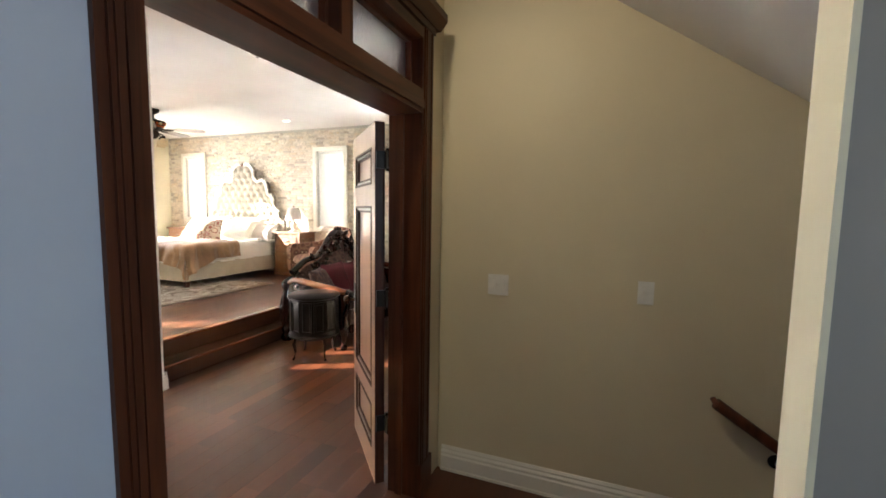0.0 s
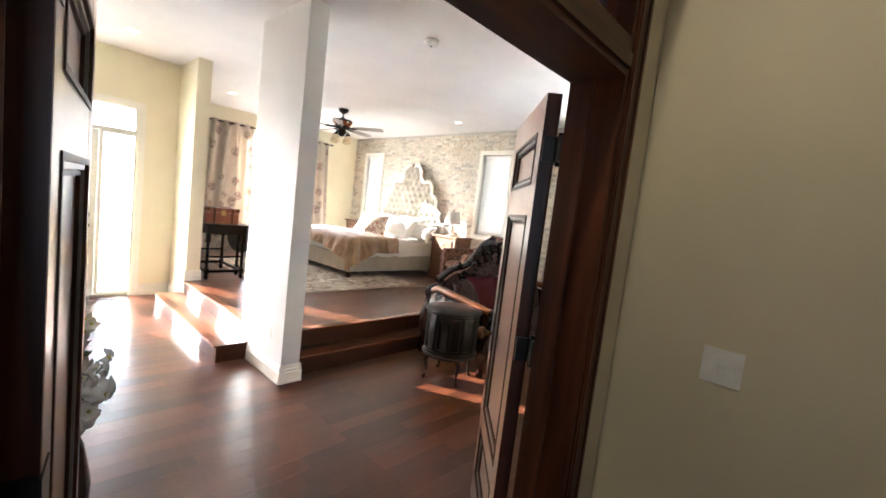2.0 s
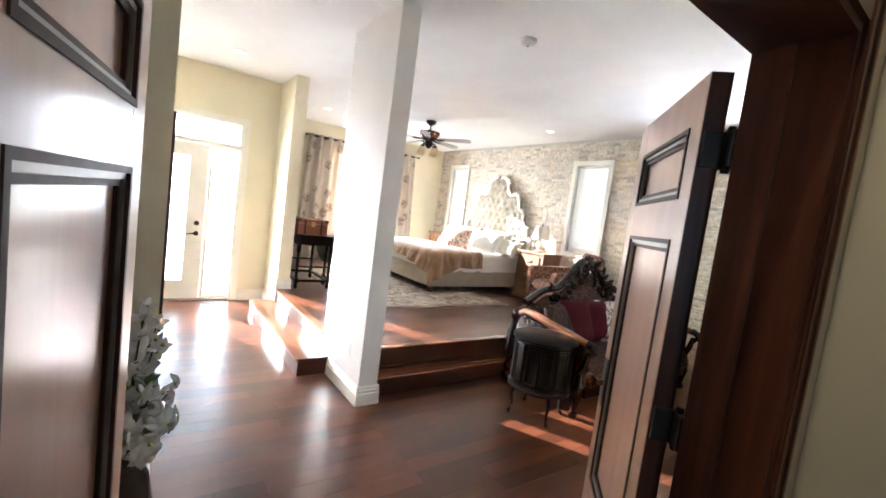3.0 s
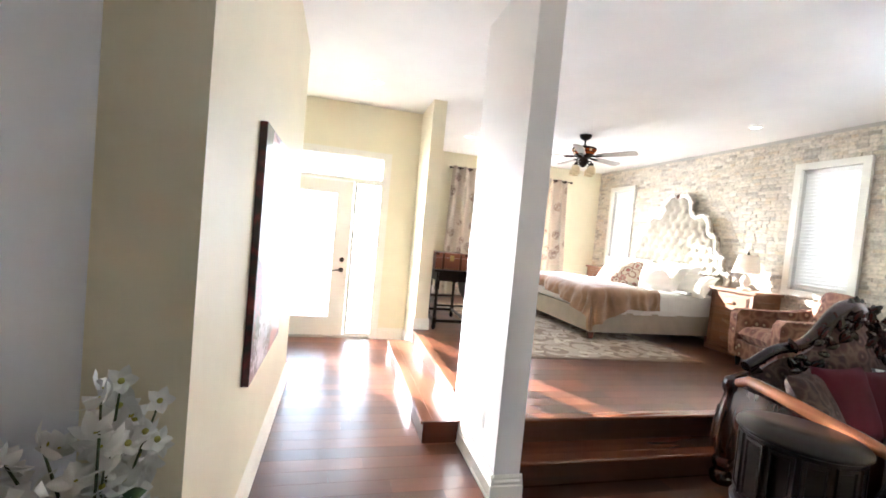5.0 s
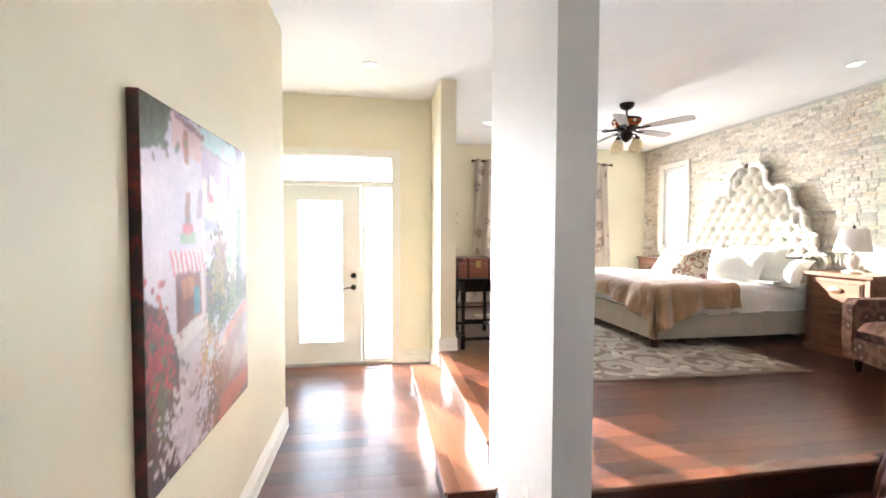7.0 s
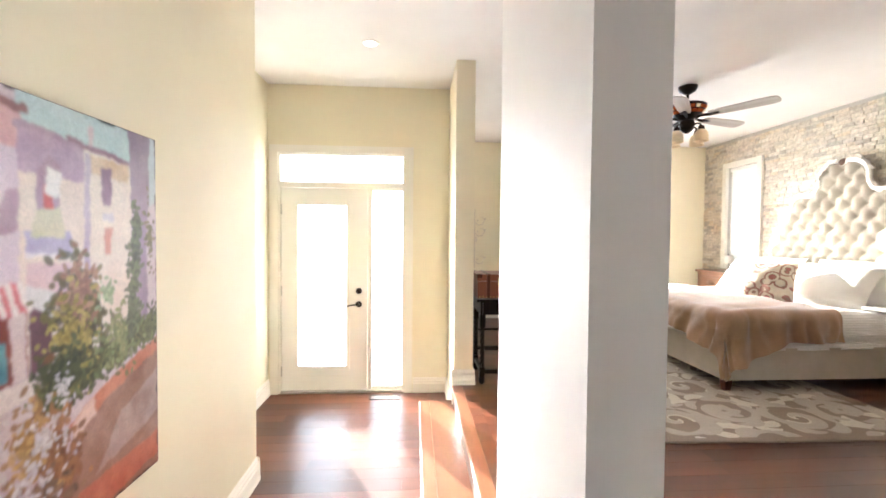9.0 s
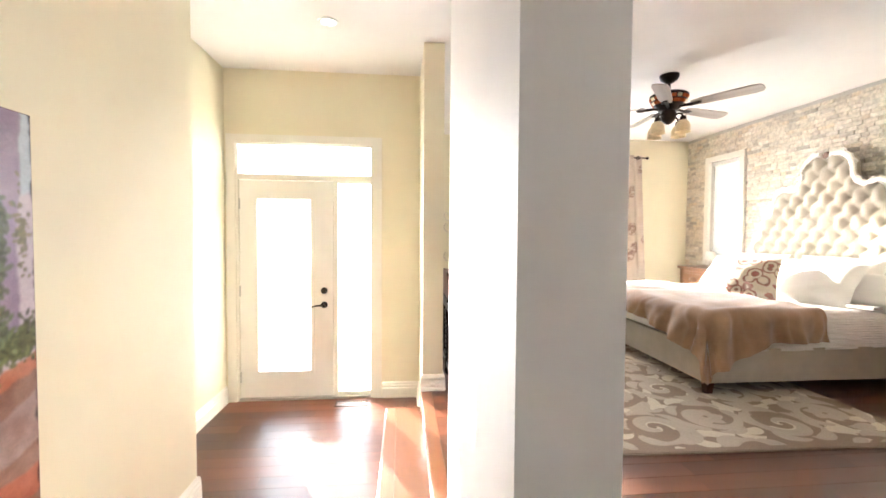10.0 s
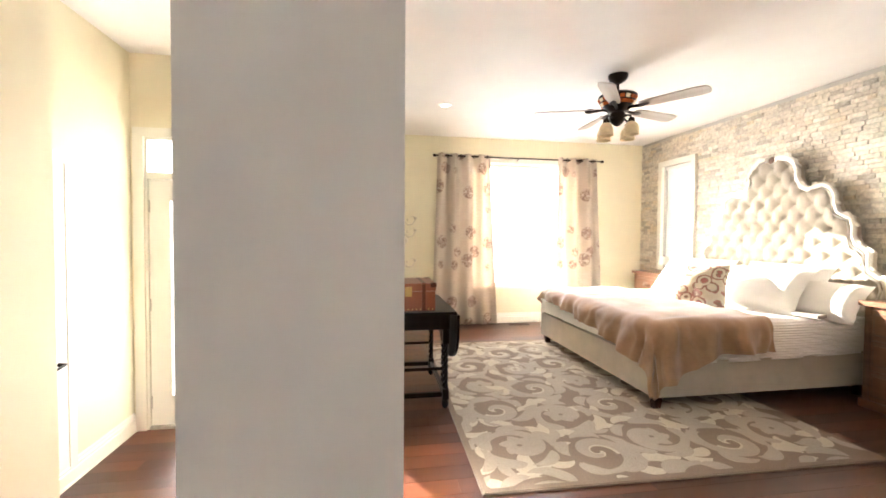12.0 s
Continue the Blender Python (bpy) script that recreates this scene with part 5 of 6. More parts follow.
# middle and far houses
region([(0.44, 0.42), (0.65, 0.44), (0.65, 0.915), (0.44, 0.93)], (222, 204, 196), (236, 222, 208))
region([(0.44, 0.84), (0.66, 0.83), (0.66, 0.92), (0.44, 0.935)], (168, 142, 172), (200, 176, 194))
region([(0.43, 0.945), (0.66, 0.925), (0.66, 0.91), (0.43, 0.93)], (150, 124, 150), (190, 168, 184))
region([(0.65, 0.42), (0.86, 0.44), (0.86, 0.905), (0.65, 0.92)], (228, 212, 202), (242, 232, 218))
region([(0.66, 0.86), (0.85, 0.85), (0.85, 0.90), (0.66, 0.91)], (206, 176, 140), (224, 200, 176))
region([(0.58, 0.94), (0.85, 0.915), (0.85, 0.90), (0.60, 0.925)], (126, 96, 116), (156, 128, 142))
block(0.652, 0.52, 0.675, 0.91, (176, 158, 184), (202, 188, 204))
block(0.675, 0.93, 0.695, 0.975, (196, 176, 186), (214, 200, 206))
region([(0.49, 0.74), (0.56, 0.74), (0.57, 0.86), (0.53, 0.885), (0.49, 0.84)], (160, 128, 150), (184, 160, 176))
block(0.515, 0.765, 0.545, 0.82, (206, 70, 62), (190, 98, 96))
region([(0.52, 0.80), (0.57, 0.79), (0.57, 0.845), (0.52, 0.86)], (232, 226, 226), (240, 236, 234))
block(0.455, 0.665, 0.605, 0.715, (156, 148, 194), (184, 176, 208))
block(0.455, 0.655, 0.605, 0.665, (222, 216, 226), (232, 226, 232))
region([(0.475, 0.70), (0.58, 0.70), (0.56, 0.77), (0.49, 0.76)], (188, 188, 148), (214, 208, 186))
block(0.46, 0.56, 0.60, 0.645, (204, 168, 182), (222, 194, 200))
block(0.725, 0.785, 0.765, 0.885, (122, 92, 116), (156, 128, 148))
block(0.72, 0.745, 0.775, 0.765, (208, 202, 214), (220, 214, 222))
block(0.73, 0.655, 0.765, 0.73, (196, 130, 116), (214, 168, 152))
# shop and awning
block(0.20, 0.38, 0.455, 0.55, (96, 30, 26), (140, 60, 44))
block(0.25, 0.47, 0.35, 0.53, (150, 66, 36), (206, 126, 76))
block(0.345, 0.415, 0.40, 0.495, (44, 110, 130), (104, 164, 178))
block(0.41, 0.40, 0.45, 0.55, (196, 176, 180), (218, 200, 200))
block(0.46, 0.41, 0.53, 0.56, (70, 40, 52), (108, 70, 84))
region([(0.46, 0.56), (0.54, 0.52), (0.54, 0.58), (0.46, 0.60)], (206, 206, 212), (226, 224, 226))
for k in range(8):
    u = 0.16 + 0.036 * k
    region([(u, 0.61), (u + 0.018, 0.61), (u + 0.045, 0.545), (u + 0.027, 0.545)], (186, 70, 84), (206, 106, 116))
    region([(u + 0.018, 0.61), (u + 0.036, 0.61), (u + 0.063, 0.545), (u + 0.045, 0.545)], (226, 214, 216), (238, 230, 228))
# lane
region([(0, 0), (0.66, 0), (0.58, 0.2), (0.50, 0.36), (0.44, 0.41), (0.20, 0.38), (0, 0.34)], (172, 152, 164), (206, 192, 196))
region([(0.10, 0.30), (0.50, 0.37), (0.46, 0.405), (0.18, 0.38)], (206, 188, 184), (224, 212, 206))
# garden wall
region([(0.60, 0.24), (1, 0.38), (1, 0.0), (0.5, 0.0), (0.55, 0.15)], (128, 84, 66), (168, 134, 120))
region([(0.68, 0.10), (1, 0.16), (1, 0.30), (0.80, 0.22)], (150, 120, 114), (190, 168, 160))
region([(0.57, 0.255), (0.70, 0.315), (1, 0.40), (1, 0.355), (0.74, 0.285), (0.68, 0.25)], (176, 96, 66), (206, 140, 112))
region([(0.60, 0.265), (0.68, 0.305), (0.69, 0.255), (0.60, 0.215)], (214, 178, 168), (228, 200, 188))
region([(0.62, 0.085), (1, 0.10), (1, 0.03), (0.70, 0.0), (0.55, 0.0)], (170, 82, 60), (200, 124, 98))
# tree trunk
region([(0.845, 1), (0.965, 1), (0.945, 0.7), (0.945, 0.40), (0.875, 0.43), (0.875, 0.7)], (128, 110, 136), (166, 150, 168))
# flower bank by the entrance side
region([(0, 0), (0.20, 0), (0.22, 0.3), (0.12, 0.46), (0, 0.5)], (40, 30, 28), (92, 36, 34))
region([(0, 0.86), (0.14, 0.9), (0.2, 1), (0, 1)], (50, 56, 34), (92, 92, 58))


PNX, PNY = 250, 312
paint_v, paint_u = np.meshgrid(np.linspace(0, 1, PNY), np.linspace(0, 1, PNX), indexing="ij")
gen = np.random.default_rng(31)
rr = random.Random(31)


def mottle(cells):
    """Smooth random field over the canvas, about -1 to 1."""
    g = gen.uniform(-1, 1, (cells + 2, cells + 2))
    x, y = paint_u * cells, paint_v * cells
    i, j = np.minimum(x.astype(int), cells), np.minimum(y.astype(int), cells)
    fx, fy = x - i, y - j
    fx, fy = fx * fx * (3 - 2 * fx), fy * fy * (3 - 2 * fy)
    return (g[j, i] * (1 - fx) + g[j, i + 1] * fx) * (1 - fy) + (g[j + 1, i] * (1 - fx) + g[j + 1, i + 1] * fx) * fy


def soften(a, times=1):
    for _ in range(times):
        p = np.pad(a, ((1, 1), (1, 1), (0, 0)), mode="edge")
        a = (p[:-2, 1:-1] + p[2:, 1:-1] + p[1:-1, :-2] + p[1:-1, 2:] + 2 * p[1:-1, 1:-1]) / 6
    return a


wob_u = paint_u + 0.006 * mottle(26) + 0.004 * mottle(70)
wob_v = paint_v + 0.005 * mottle(26) + 0.003 * mottle(70)
tone_k = np.clip(0.5 + 0.45 * mottle(9) + 0.3 * mottle(30) + 0.08 * mottle(80), 0, 1)[..., None]
picture = np.zeros((PNY, PNX, 3))
for points, one, two in REGIONS:
    mask = np.zeros((PNY, PNX), bool)
    j = len(points) - 1
    for i in range(len(points)):
        (xi, zi), (xj, zj) = points[i], points[j]
        if zi != zj:
            mask ^= ((zi > wob_v) != (zj > wob_v)) & (wob_u < (xj - xi) * (wob_v - zi) / (zj - zi) + xi)
        j = i
    colour = np.array(one) * (1 - tone_k) + np.array(two) * tone_k
    picture = np.where(mask[..., None], colour, picture)
picture = soften(picture, 2)


def foliage(u0, w0, ru, rw, count, one, two, size):
    """A soft clump of small strokes round a middle."""
    for _ in range(count):
        a, q = rr.uniform(0, 6.28), abs(rr.gauss(0, 0.5))
        k, lum = rr.random(), rr.uniform(0.62, 1.0)
        colour = np.array([lum * (p + (t - p) * k) for p, t in zip(rgb(*one), rgb(*two))])
        u, w = (u0 + ru * q * math.cos(a)) * PNX, (w0 + rw * q * math.sin(a)) * PNY
        r1 = max(1.1, size * rr.uniform(0.5, 1.1) / PW * PNX)
        r2, turn = r1 * rr.uniform(1.0, 2.2), rr.uniform(0, 3.14)
        x0, x1 = max(0, int(u - r2 - 1)), min(PNX, int(u + r2 + 2))
        y0, y1 = max(0, int(w - r2 - 1)), min(PNY, int(w + r2 + 2))
        if x0 >= x1 or y0 >= y1:
            continue
        gy, gx = np.mgrid[y0:y1, x0:x1]
        dx, dy = gx - u, gy - w
        p, t = dx * math.cos(turn) + dy * math.sin(turn), dy * math.cos(turn) - dx * math.sin(turn)
        cover = np.clip(1.25 - ((p / r2) ** 2 + (t / r1) ** 2), 0, 0.85)[..., None]
        picture[y0:y1, x0:x1] = picture[y0:y1, x0:x1] * (1 - cover) + colour * cover


for k in range(9):
    foliage(0.52 + 0.055 * k, 0.34 + 0.012 * k, 0.07, 0.05, 170, (46, 56, 32), (128, 134, 78), 0.010)
foliage(0.62, 0.50, 0.13, 0.15, 520, (56, 58, 34), (120, 112, 56), 0.013)
foliage(0.63, 0.58, 0.08, 0.10, 120, (150, 104, 84), (190, 150, 120), 0.011)
foliage(0.60, 0.47, 0.12, 0.12, 240, (136, 124, 44), (196, 178, 96), 0.009)
foliage(0.57, 0.40, 0.10, 0.07, 300, (40, 48, 34), (84, 96, 58), 0.010)
foliage(0.80, 0.44, 0.12, 0.08, 200, (92, 112, 66), (166, 172, 116), 0.009)
foliage(0.74, 0.56, 0.05, 0.04, 60, (140, 172, 128), (180, 200, 160), 0.008)
for k in range(6):
    foliage(0.885 - 0.006 * k, 0.74 - 0.055 * k, 0.035, 0.06, 90, (60, 74, 54), (124, 132, 96), 0.009)
foliage(0.955, 0.70, 0.03, 0.12, 80, (104, 100, 70), (150, 138, 100), 0.008)
foliage(0.53, 0.20, 0.10, 0.16, 260, (116, 66, 40), (182, 128, 80), 0.012)
foliage(0.45, 0.27, 0.08, 0.10, 150, (150, 106, 52), (206, 166, 100), 0.010)
foliage(0.46, 0.10, 0.16, 0.12, 200, (84, 66, 54), (150, 116, 90), 0.012)
foliage(0.50, 0.26, 0.09, 0.10, 80, (216, 208, 216), (236, 230, 234), 0.008)
foliage(0.42, 0.13, 0.14, 0.12, 130, (206, 200, 220), (236, 232, 238), 0.009)
foliage(0.56, 0.36, 0.05, 0.06, 40, (206, 200, 216), (230, 226, 232), 0.007)
foliage(0.08, 0.33, 0.13, 0.20, 260, (140, 22, 24), (206, 64, 56), 0.014)
foliage(0.10, 0.20, 0.14, 0.16, 160, (56, 56, 36), (110, 104, 66), 0.013)
foliage(0.18, 0.12, 0.14, 0.14, 120, (206, 190, 200), (236, 226, 230), 0.012)
foliage(0.07, 0.95, 0.14, 0.08, 160, (46, 56, 32), (104, 108, 66), 0.014)
picture = np.clip(soften(picture), 0, 1)
me = bpy.data.meshes.new("brushwork")
xs_, zs_ = -paint_u * (PW - 0.004) - 0.002, paint_v * (PH - 0.004) + 0.002
co = np.stack([xs_, np.full_like(xs_, PD + 0.0008), zs_], -1).reshape(-1, 3)
idx = np.arange(PNX * PNY).reshape(PNY, PNX)
quads = np.stack([idx[:-1, :-1], idx[1:, :-1], idx[1:, 1:], idx[:-1, 1:]], -1).reshape(-1, 4)
me.from_pydata(co.tolist(), [], quads.tolist())
layer = me.color_attributes.new("paint", "FLOAT_COLOR", "POINT")
layer.data.foreach_set("color", np.concatenate([picture.reshape(-1, 3), np.ones((PNX * PNY, 1))], 1).ravel().astype(np.float32))
me.materials.append(OIL)
art = new("painted_surface", me)
art.parent = canvas
art["label"] = "oil painted village lane with houses and flowers"
# ---- carved sofa, facing the double doors ----
SX, SY0, SY1 = -3.42, 3.90, 5.72       # back line and the two ends
sofa = empty("sofa", "carved mahogany settee with brocade upholstery and a crested back", "sofa", pose(SX, SY0, 0))
SL, SD = SY1 - SY0, 0.85
part("seat", boxes((0.10, SD, 0.06, SL - 0.06, 0.27, 0.44)), BROCADE, sofa, bevel=0.04)
part("seat_rail", boxes((0.02, SD + 0.02, 0.03, SL - 0.03, 0.17, 0.268)), MAHOG, sofa, bevel=0.012)


def crest(u):
    """Height of the sofa's back along its length, 0 to 1."""
    c = abs(2 * u - 1)
    return 0.84 + 0.40 * math.exp(-(c / 0.44) ** 2) + 0.10 * math.exp(-((c - 0.72) / 0.22) ** 2) - 0.05 * c


bm = sheet(40, 10, lambda u, v: (0.07 + 0.10 * (1 - v) + 0.05 * math.sin(math.pi * v), 0.05 + u * (SL - 0.10), 0.44 + v * (crest(u) - 0.50)), 0.07)
part("backrest", bm, BROCADE, sofa, smooth=True)
top_pts = [(0.06, 0.02 + k / 40 * (SL - 0.04), crest(k / 40)) for k in range(41)]
tr_ob = part("crest_rail", tube(top_pts, [0.036 + 0.03 * math.exp(-((k - 20) / 6) ** 2) for k in range(41)], 10), MAHOG, sofa, "carved crest rail", smooth=True)
rr = random.Random(5)
for k in range(84):
    u = 0.5 + 0.30 * rr.uniform(-1, 1)
    dz = rr.uniform(0.0, 0.26)
    leaf_ob = part("carved_leaf", lathe([(0.004, 0), (0.022, 0.03), (0.026, 0.06), (0.014, 0.10), (0, 0.12)], 7), MAHOG, tr_ob, "carved acanthus leaf", smooth=True)
    leaf_ob.matrix_basis = pose(0.10 + 0.02 * rr.random(), 0.02 + u * (SL - 0.04), crest(u) - dz, rr.uniform(-120, 120), rr.uniform(-20, 30))
for k in range(26):
    u = 0.06 + 0.88 * k / 25
    s = 0.5 + 0.9 * math.exp(-((u - 0.5) / 0.16) ** 2)
    pts = [(0.085, 0.036 * s * math.cos(t * 0.62) * (1 - t / 15), 0.036 * s * math.sin(t * 0.62) * (1 - t / 15)) for t in range(12)]
    sc_ob = part("carved_scroll", tube(pts, [0.012 * s + 0.004 - 0.0006 * t for t in range(12)], 6), MAHOG, tr_ob, smooth=True)
    sc_ob.matrix_basis = pose(0, 0.02 + u * (SL - 0.04), crest(u) - 0.012, rr.uniform(-60, 60))
for k in range(5):
    a = -60 + 30 * k
    lf = part("shell_lobe", lathe([(0.004, 0), (0.024, 0.05), (0.02, 0.10), (0, 0.125)], 8), MAHOG, tr_ob, "carved shell lobe", smooth=True)
    lf.matrix_basis = pose(0.08, SL / 2, crest(0.5) - 0.03, a)
for y, sg in ((0.0, 1), (SL, -1)):
    part("arm_rail", tube([(0.03, y, 0.69), (0.12, y, 0.735), (0.30, y - sg * 0.01, 0.72), (0.55, y - sg * 0.015, 0.685), (0.75, y - sg * 0.02, 0.66), (0.86, y - sg * 0.02, 0.645)], [0.03, 0.036, 0.04, 0.04, 0.038, 0.03], 12), MAHOG_L, sofa, "polished mahogany arm rail", smooth=True)
    part("arm_scroll", tube([(0.86, y - sg * 0.02, 0.65), (0.91, y - sg * 0.02, 0.635), (0.93, y - sg * 0.02, 0.59), (0.90, y - sg * 0.02, 0.56), (0.87, y - sg * 0.02, 0.58)], [0.036, 0.036, 0.032, 0.026, 0.016], 10), MAHOG, sofa, smooth=True)
    part("arm_panel", sheet(12, 10, lambda u, v: (0.02 + 0.80 * u, y - sg * (0.012 + 0.045 * math.sin(math.pi * v) * math.sin(math.pi * min(1, u + 0.18))), 0.20 + v * (0.48 - 0.05 * u)), sg * 0.03), MAHOG_R, sofa, "curved mahogany end panel", smooth=True)
    post = part("arm_post", tube([(0.88, y - sg * 0.02, 0.58), (0.86, y - sg * 0.02, 0.48), (0.82, y - sg * 0.02, 0.38), (0.84, y - sg * 0.02, 0.26)], [0.022, 0.03, 0.034, 0.045], 10), MAHOG, sofa, smooth=True)
    bp = part("back_post", lathe([(0.060, 0.0), (0.074, 0.03), (0.070, 0.06), (0.048, 0.09), (0.062, 0.12), (0.066, 0.15), (0.050, 0.18), (0.070, 0.24), (0.084, 0.33), (0.080, 0.42), (0.062, 0.51), (0.046, 0.57), (0.040, 0.61), (0.052, 0.635), (0.058, 0.67), (0.048, 0.71), (0.02, 0.73), (0, 0.735)], 18, pose(0, y, 0)), MAHOG, sofa, "turned and carved corner post", smooth=True)
    for k in range(8):
        a = k * math.pi / 4
        part("flute", tube([(0.068 * math.cos(a), y + 0.068 * math.sin(a), 0.24), (0.084 * math.cos(a + 0.2), y + 0.084 * math.sin(a + 0.2), 0.36), (0.060 * math.cos(a + 0.4), y + 0.060 * math.sin(a + 0.4), 0.51)], 0.011, 6), MAHOG, bp, smooth=True)
    part("ear_scroll", tube([(0.0, y, 0.70), (0.02, y + sg * 0.05, 0.735), (0.04, y + sg * 0.09, 0.75), (0.06, y + sg * 0.14, 0.80)], [0.036, 0.03, 0.024, 0.03], 8), MAHOG, sofa, smooth=True)
    part("front_leg", lathe([(0.05, 0.26), (0.058, 0.20), (0.036, 0.12), (0.025, 0.06), (0.042, 0.03), (0.036, 0)], 14, pose(0.82, y - sg * 0.03, 0)), MAHOG, sofa, smooth=True)
CUSH = [("sofa_cushion", 0.36, 0.24, 0.46, 0.46, BROCADE, "floral brocade cushion with a pale trim leaning in the corner", 60, 20),
        ("sofa_cushion", 0.33, 0.52, 0.46, 0.46, BURG, "burgundy velvet cushion leaning on the back", 70, 0),
        ("sofa_cushion", 0.33, 0.80, 0.44, 0.44, BURG, "burgundy velvet cushion leaning on the back", 72, -4),
        ("sofa_cushion", 0.36, 1.08, 0.46, 0.46, ANIMAL, "black and white patterned cushion", 66, -8),
        ("sofa_cushion", 0.33, 1.45, 0.40, 0.40, BROCADE, "floral brocade cushion leaning on the back", 70, -14)]
for n, x, y, w, d, mt, lb, tilt, rz in CUSH:
    o = tagged(part(n, cushion(w, d, 0.16, 2.6, 14, 0.0, x + y), mt, None, smooth=True), lb, "cushion", "sofa cushions")
    o.matrix_world = pose(SX + x, SY0 + y, 0.44 + 0.5 * d * math.sin(radians(tilt)) + 0.012, 0, 0, rz) @ pose(0, 0, 0, 0, tilt, 0) @ pose(0, 0, 0, 0, 0, 90)

# ---- black drum side table ----
drum = empty("side_table", "ebonised drum side table with panelled sides beside the sofa", "side table", pose(-2.77, 3.585, 0, 0, 0, 20) @ Matrix.Diagonal((0.9, 0.9, 1.0, 1.0)))
part("top", lathe([(0.0, 0.645), (0.285, 0.645), (0.295, 0.652), (0.295, 0.664), (0.285, 0.672), (0.0, 0.674)], 40), EBONY, drum, smooth=True)
part("body", lathe([(0.255, 0.28), (0.262, 0.285), (0.262, 0.644), (0.255, 0.6445)], 40), EBONY, drum, smooth=True)
part("base_moulding", lathe([(0.26, 0.235), (0.285, 0.24), (0.29, 0.26), (0.272, 0.272), (0.268, 0.29), (0.26, 0.295)], 40), EBONY, drum, smooth=True)
for k in range(12):
    a = 30 * k
    fr = bmesh.new()
    M = pose(0, 0, 0, 0, 0, a)
    for b in ((0.258, 0.272, -0.058, -0.044, 0.31, 0.62), (0.258, 0.272, 0.044, 0.058, 0.31, 0.62), (0.258, 0.272, -0.044, 0.044, 0.31, 0.325), (0.258, 0.272, -0.044, 0.044, 0.605, 0.62)):
        add_box(fr, *b, M)
    pf = part("panel_frame", fr, EBONY, drum, bevel=0.002)
    pb = bmesh.new()
    add_box(pb, 0.258, 0.267, -0.036, 0.036, 0.335, 0.595, M)
    part("panel", pb, EBONY, pf, bevel=0.003)
for k in range(4):
    a = radians(45 + 90 * k)
    c, s = math.cos(a), math.sin(a)
    part("leg", tube([(0.23 * c, 0.23 * s, 0.245), (0.255 * c, 0.255 * s, 0.17), (0.235 * c, 0.235 * s, 0.09), (0.25 * c, 0.25 * s, 0.03), (0.27 * c, 0.27 * s, 0.008)], [0.024, 0.02, 0.013, 0.012, 0.016], 9), EBONY, drum, smooth=True)

# ---- patterned armchair under the blind window ----
chair = empty("armchair", "low armchair in brown medallion fabric", "armchair", pose(-4.52, 5.93, PLAT, 0, 0, 249))
part("base", boxes((-0.34, 0.36, -0.40, 0.40, 0.12, 0.30)), CHAIRFAB, chair, bevel=0.03)
part("seat_cushion", cushion(0.66, 0.60, 0.20, 5.0, 14), CHAIRFAB, chair, smooth=True).location = (0.05, 0, 0.38)
for s in (-1, 1):
    bm = bmesh.new()
    add_prism(bm, [(-0.38, 0.12), (0.36, 0.12), (0.38, 0.30), (0.38, 0.58), (0.34, 0.635), (-0.20, 0.66), (-0.38, 0.70)], s * 0.30, s * 0.42)
    part("arm", bm, CHAIRFAB, chair, bevel=0.035, smooth=True)
bm = sheet(14, 12, lambda u, v: (-0.30 - 0.14 * v + 0.05 * math.cos((u - 0.5) * math.pi), (u - 0.5) * 0.74 * (1 - 0.22 * v ** 3), 0.30 + v * (0.64 - 0.10 * (2 * u - 1) ** 4)), 0.13)
part("backrest", bm, CHAIRFAB, chair, smooth=True)
for x in (-0.28, 0.30):
    for y in (-0.33, 0.33):
        part("leg", lathe([(0.018, 0), (0.028, 0.06), (0.034, 0.12)], 10, pose(x, y, 0)), EBONY, chair, smooth=True)

# ---- gate-leg table and the trunk on it ----
GX0, GX1, GY0_, GY1_ = -6.95, -6.08, 2.435, 2.96
gate = empty("gateleg_table", "black drop-leaf table with barley-twist legs", "table", pose(GX0, GY0_, PLAT))
GW, GD = GX1 - GX0, GY1_ - GY0_
part("tabletop", boxes((-0.03, GW + 0.03, -0.02, GD + 0.02, 0.715, 0.738)), EBONY, gate, bevel=0.006)
part("apron", boxes((0.03, GW - 0.03, 0.02, 0.04, 0.60, 0.714), (0.03, GW - 0.03, GD - 0.04, GD - 0.02, 0.60, 0.714), (0.02, 0.04, 0.041, GD - 0.041, 0.60, 0.714), (GW - 0.04, GW - 0.02, 0.041, GD - 0.041, 0.60, 0.714)), EBONY, gate)
out_leaf = [(-0.03, 0.712)] + [(GW / 2 - (GW / 2 + 0.03) * math.cos(t * math.pi / 16), 0.712 - 0.40 * math.sin(t * math.pi / 16) ** 0.55) for t in range(1, 16)] + [(GW + 0.03, 0.712)]
part("drop_leaf", prism(out_leaf, GD + 0.024, GD + 0.042), EBONY, gate, bevel=0.004)


def twist_leg(bm, x, y, z0, z1):
    """A barley-twist leg with square blocks at its ends."""
    add_box(bm, x - 0.024, x + 0.024, y - 0.024, y + 0.024, z1 - 0.11, z1)
    add_box(bm, x - 0.024, x + 0.024, y - 0.024, y + 0.024, z0 + 0.07, z0 + 0.15)
    add_lathe(bm, [(0.014, 0), (0.026, 0.02), (0.028, 0.045), (0.016, 0.07)], 10, pose(x, y, z0))
    n = 30
    for ph in (0, math.pi):
        add_tube(bm, [(x + 0.010 * math.cos(ph + k * 0.75), y + 0.010 * math.sin(ph + k * 0.75), z0 + 0.15 + k / n * (z1 - z0 - 0.26)) for k in range(n + 1)], 0.014, 6)


